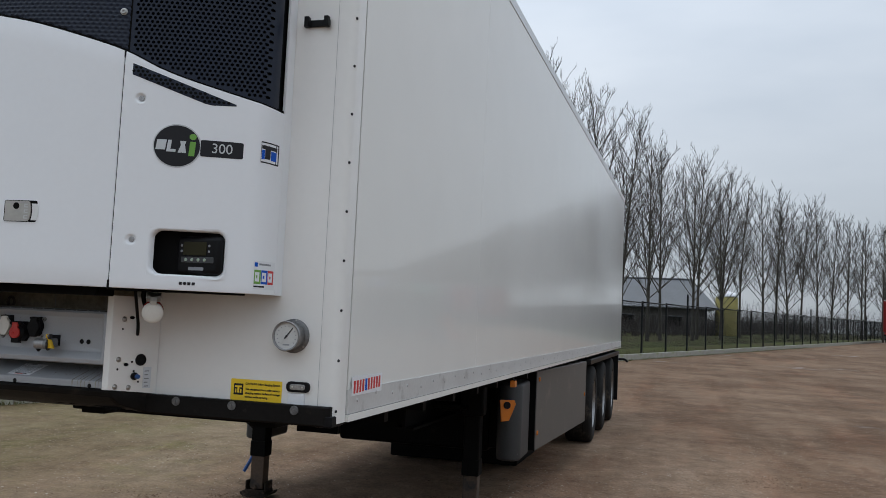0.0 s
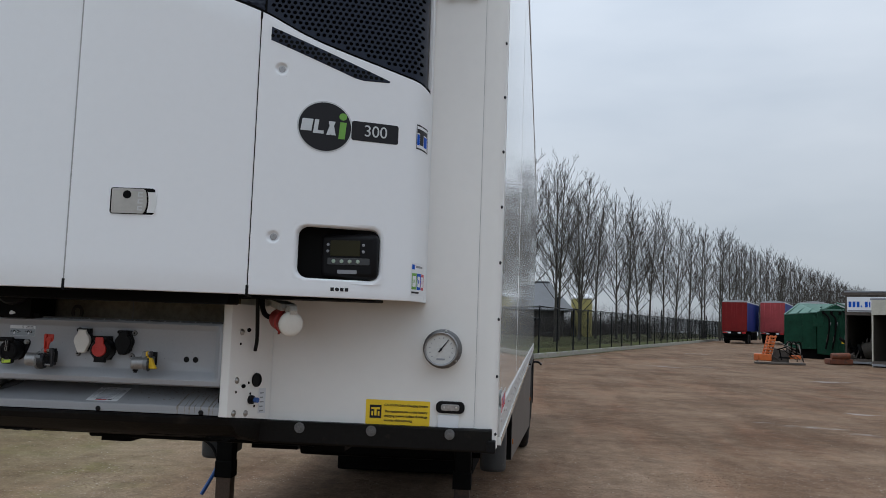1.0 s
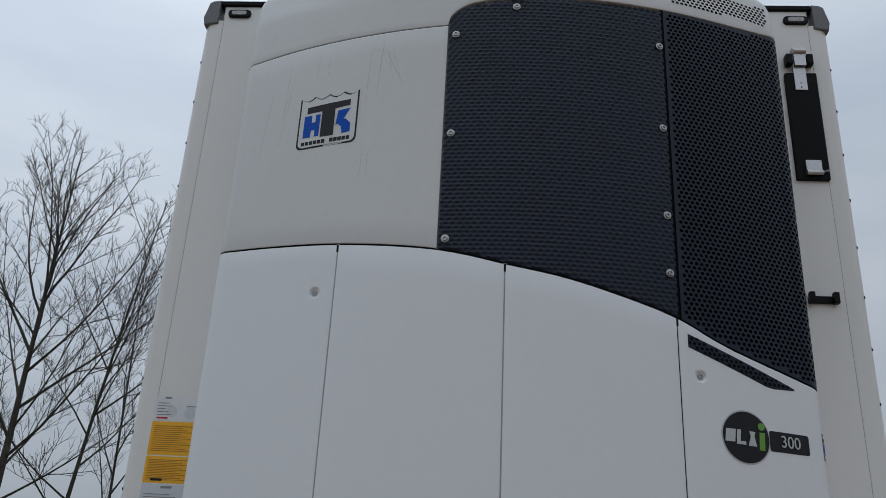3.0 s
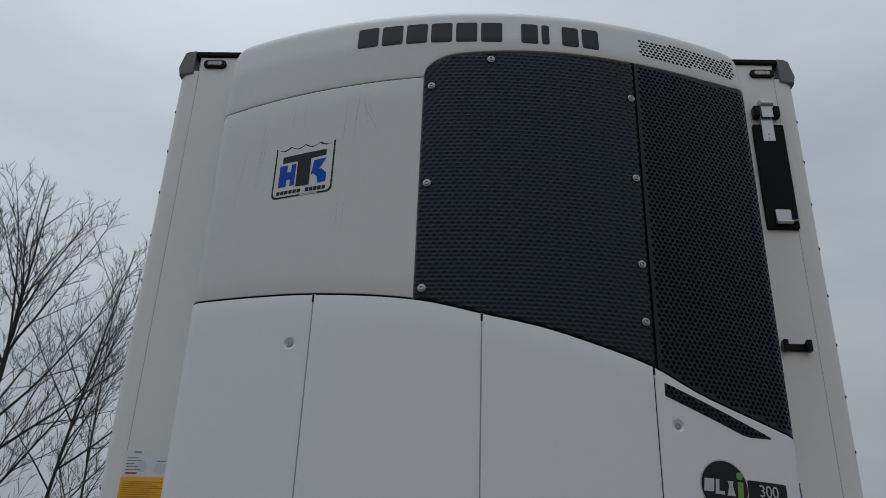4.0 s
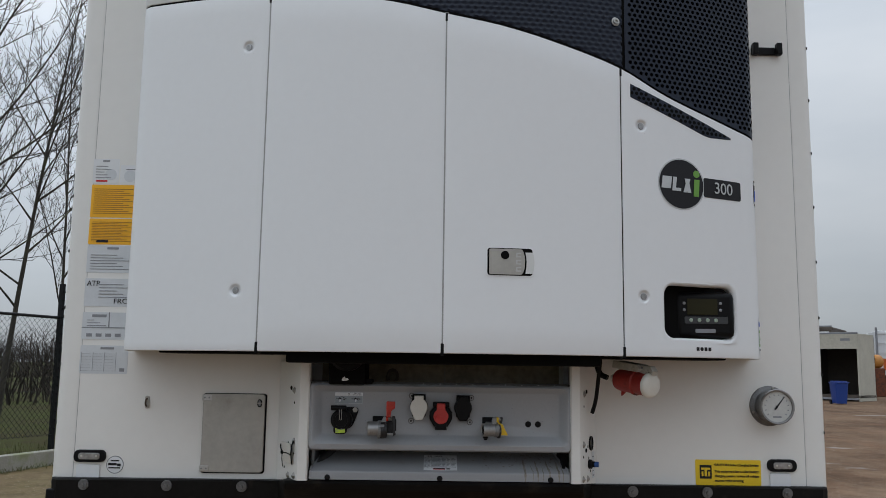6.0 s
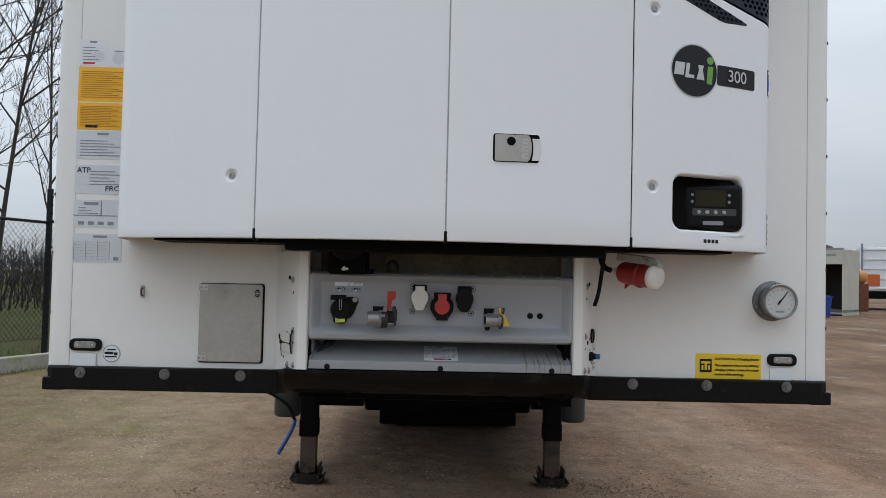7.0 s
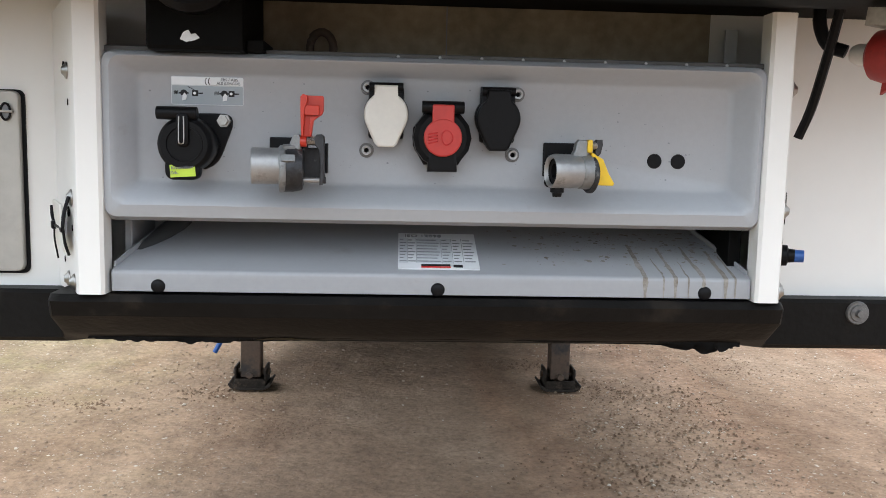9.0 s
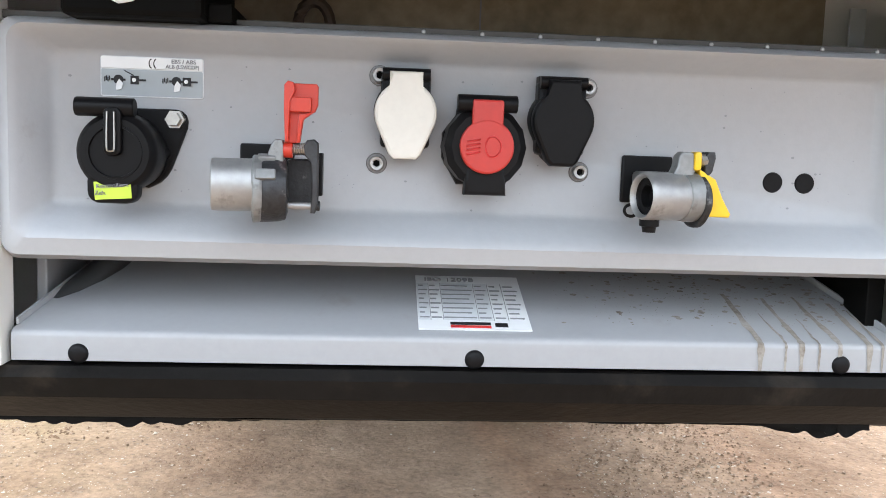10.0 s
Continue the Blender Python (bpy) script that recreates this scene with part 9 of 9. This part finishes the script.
def implement():
    """An orange mounted machine with frames lying beside it."""
    t = thing("orange_machine", "orange ladder-like implement on a scrap steel frame", "machine", loc=(13.6, 40, slope(40)))
    part("base", box(-0.34, 0.30, -0.4, 0.4, 0.16, 0.48, 0.04), M_OLIVE, t)
    for y in (-0.25, 0.25):
        for dx in (0.0, 0.24):
            part("arm_rail", rod((0.06 + dx, y, 0.42), (0.29 + dx, y, 1.38), 0.04, n=6), M_OLIVE, t)
    for k in range(6):
        part("rung", box(0.06 + 0.04 * k, 0.36 + 0.04 * k, -0.32, 0.32, 0.52 + 0.15 * k, 0.60 + 0.15 * k, 0.015), M_OLIVE, t)
    part("plate", prism([(0.36, 0.12), (1.16, 0.06), (1.20, 0.66), (0.50, 0.76)], -0.15, -0.05, 0.01), M_SCRAP, t, "dull grey steel plate")
    for p, q in (((-0.40, -0.55, 0.05), (1.55, -0.6, 0.05)), ((1.55, -0.6, 0.05), (1.9, 0.2, 0.1)), ((1.1, -0.3, 0.1), (1.25, 0.3, 1.1)), ((1.25, 0.3, 1.1), (1.75, 0.2, 0.95)), ((1.75, 0.2, 0.95), (1.85, -0.2, 0.15)), ((0.9, 0.2, 1.0), (1.7, 0.3, 0.72)), ((1.0, 0.0, 0.85), (1.8, 0.1, 0.5)), ((-0.35, -0.5, 0.05), (-0.2, 0.4, 0.2))):
        part("bar", rod(p, q, 0.035, n=8), M_SCRAP, t)
    part("hopper", box(1.18, 1.72, -0.3, 0.3, 0.28, 0.46, 0.03), M_OLIVE, t)
    part("drawbar", box(-0.62, 1.75, -0.86, -0.72, 0.02, 0.12, 0.02), M_SCRAP, t)
    rnd = random.Random(77)
    for k in range(16):
        p = (rnd.uniform(0.5, 1.75), rnd.uniform(-0.5, 0.3), rnd.uniform(0.1, 0.75))
        a = rnd.uniform(0, 3.14)
        q = (p[0] + 0.55 * math.cos(a), p[1] + rnd.uniform(-0.2, 0.2), max(0.06, p[2] + 0.5 * math.sin(a)))
        part("strut", rod(p, q, rnd.uniform(0.018, 0.04), n=6), M_UNDER if k % 3 else M_SCRAP, t)
    for k in range(3):
        part("tine", tube(smooth_path([(0.95 + 0.22 * k, -0.35, 0.95), (1.10 + 0.22 * k, -0.42, 1.12), (1.24 + 0.22 * k, -0.35, 0.98), (1.28 + 0.22 * k, -0.32, 0.5)], 4), 0.03, 6), M_UNDER, t)
    t2 = thing("attachment", "rusty orange attachment lying on the earth", "machine", loc=(18.1, 42.2, slope(42)))
    part("frame", box(-0.7, 0.45, -0.4, 0.4, 0.02, 0.30, 0.05), M_RUSTO, t2)
    part("drum", rod((-0.6, -0.3, 0.42), (0.3, -0.3, 0.46), 0.17, n=14, bevel=0.02), M_RUSTO, t2)
    part("arm", rod((0.2, 0, 0.3), (0.7, 0.2, 0.6), 0.05, n=8), M_SCRAP, t2)


implement()


def container(x, y, turn, w, h, length, skin_m, inside, label, board):
    """An open-fronted box body with a fascia board."""
    t = thing("container", label, "container")
    t.matrix_basis = pose(x, y, slope(y), 0, 0, turn)
    part("floor", box(0, w, 0, length, 0.15, 0.3, 0.01), M_SCRAP, t)
    part("roof", box(0, w, 0, length, h - 0.1, h, 0.01), skin_m, t)
    part("rear_wall", box(0, w, length - 0.06, length, 0.3, h - 0.1), inside, t)
    for x0 in (0, w - 0.07):
        part("side_wall", box(x0, x0 + 0.07, 0, length, 0.0, h - 0.1, 0.01), skin_m, t)
        part("lining", box(x0 + (0.075 if x0 == 0 else -0.03), x0 + (0.1 if x0 == 0 else -0.005), 0.08, length - 0.1, 0.3, h - 0.12), inside, t)
    f = part("fascia", box(0.02, w - 0.02, -0.05, 0.02, h - board, h - 0.02, 0.01), skin_m, t)
    part("edge_rail", box(-0.03, w + 0.03, -0.06, 0.0, h - 0.01, h + 0.07, 0.01), M_INKG, t)
    part("edge_rail", box(0.05, w - 0.05, -0.06, 0.0, 0.06, 0.16, 0.01), M_INKG, t)
    return t, f


t, f = container(18.75, 43.4, -34, 2.5, 3.75, 5, M_SCRAP, M_CONT, "dark open container with a white sign board", 1.2)
part("sign_board", box(0.12, 2.4, -0.09, -0.055, 2.72, 3.5, 0.01), M_STICK_W, t, "white sign board with plain blue bars")
for k in range(11):
    part("sign_bar", box(0.20 + 0.195 * k, 0.335 + 0.195 * k - (0.07 if k in (3, 5) else 0), -0.097, -0.091, 2.97, 3.26 if k not in (3, 7) else 3.06), M_BLUE, t)
part("sign_stripe", box(0.14, 2.38, -0.096, -0.0905, 2.74, 2.82), M_INKG, t)
rnd = random.Random(78)
for k in range(14):
    px, pz = rnd.uniform(0.1, 2.2), rnd.uniform(0.3, 1.1)
    part("stored_part", rod((px, rnd.uniform(0.1, 0.9), pz), (px + rnd.uniform(-0.5, 0.5), rnd.uniform(0.1, 0.9), max(0.3, pz + rnd.uniform(-0.3, 0.6))), rnd.uniform(0.03, 0.12), n=8), M_UNDER if k % 2 else M_SCRAP, t)
part("top_rail", box(-0.1, 2.6, -0.1, 0.0, 3.58, 3.72, 0.01), M_SCRAP, t)
for k in range(6):
    part("stored_bar", rod((0.4 + 0.25 * k, 0.4, 0.3), (0.6 + 0.22 * k, 1.2, 1.2 + 0.15 * (k % 3)), 0.05, n=6), M_SCRAP, t)
part("stored_drum", lathe([(0.0, -0.4), (0.42, -0.4), (0.45, -0.2), (0.45, 0.3), (0.4, 0.4), (0.0, 0.4)], 18, Matrix.Translation((1.2, 0.6, 0.76)) @ Matrix.Rotation(radians(80), 4, "Y")), M_CONT, t)
t, f = container(18.95, 40.6, -45, 2.4, 3.3, 2.3, M_CREAM, M_CONT, "cream box body with an open dark front", 0.75)
part("fascia_mark", box(1.6, 2.05, -0.058, -0.052, 2.95, 3.07), M_INKG, t)

bin_t = thing("wheelie_bin", "blue plastic wheelie bin with a closed lid", "bin", loc=(18.25, 36.0, slope(36)))
b = bmesh.new()
lo = [b.verts.new((x, y, 0.05)) for x, y in rrect(-0.23, 0.23, -0.26, 0.26, 0.05, 3)]
hi = [b.verts.new((x, y, 0.95)) for x, y in rrect(-0.29, 0.29, -0.34, 0.34, 0.06, 3)]
for k in range(len(lo)):
    b.faces.new((lo[k], lo[(k + 1) % len(lo)], hi[(k + 1) % len(lo)], hi[k]))
b.faces.new(lo[::-1])
b.faces.new(hi)
part("bin_body", b, M_BIN, bin_t)
b = box(-0.32, 0.32, -0.38, 0.36, 0.955, 1.0, 0.015)
box(-0.26, 0.26, -0.30, 0.28, 1.0, 1.05, 0.02, bm=b)
part("lid", b, M_BIN, bin_t)
for s in (-1, 1):
    part("wheel", rod((s * 0.2, 0.3, 0.1), (s * 0.28, 0.3, 0.1), 0.1, n=14), M_PLASTIC, bin_t)


def tipper():
    t = thing("white_truck", "white truck body with orange tanks beside it", "truck", loc=(27.05, 49.5, slope(49.5)))
    t.rotation_euler = (0, 0, radians(-20))
    part("box_body", box(0, 2.5, 0, 6, 1.2, 3.9, 0.03), M_STICK_W, t)
    for k in range(5):
        part("rail", box(-0.03, 2.53, -0.06, 0.0, 1.3 + 0.6 * k, 1.4 + 0.6 * k, 0.01), M_STICK_W, t)
    part("post", box(-0.06, 0.06, -0.12, 0.02, 1.0, 4.1, 0.01), M_INKG, t)
    part("panel", box(0.3, 1.0, -0.08, -0.065, 1.5, 2.2), M_OLIVE, t, "orange panel")
    part("chassis", box(0.3, 2.2, 0, 6, 0.7, 1.15, 0.02), M_UNDER, t)
    for s in (0.3, 2.2):
        w = part("tyre", lathe([(0.25, -0.15), (0.45, -0.16), (0.5, -0.12), (0.5, 0.12), (0.45, 0.16), (0.25, 0.15), (0.0, 0.1)], 20), M_TYRE, t)
        w.matrix_basis = Matrix.Translation((s, 1.2, 0.5)) @ Matrix.Rotation(radians(90), 4, "Y")
    m = thing("orange_tank", "round orange tank on a rusty stand", "tank", loc=(25.4, 46.6, slope(46.6)))
    part("drum", rod((-0.25, 0, 2.0), (0.3, 0.2, 2.0), 0.40, n=20, bevel=0.05), M_TANKO, m)
    part("stand", box(-0.2, 0.4, -0.35, 0.35, 0.0, 1.62, 0.05), M_RUSTO, m)


M_TANKO = mat("faded_orange_paint", (0.55, 0.24, 0.05), 0.5, vary=0.12, scale=3, fine=14)
tipper()
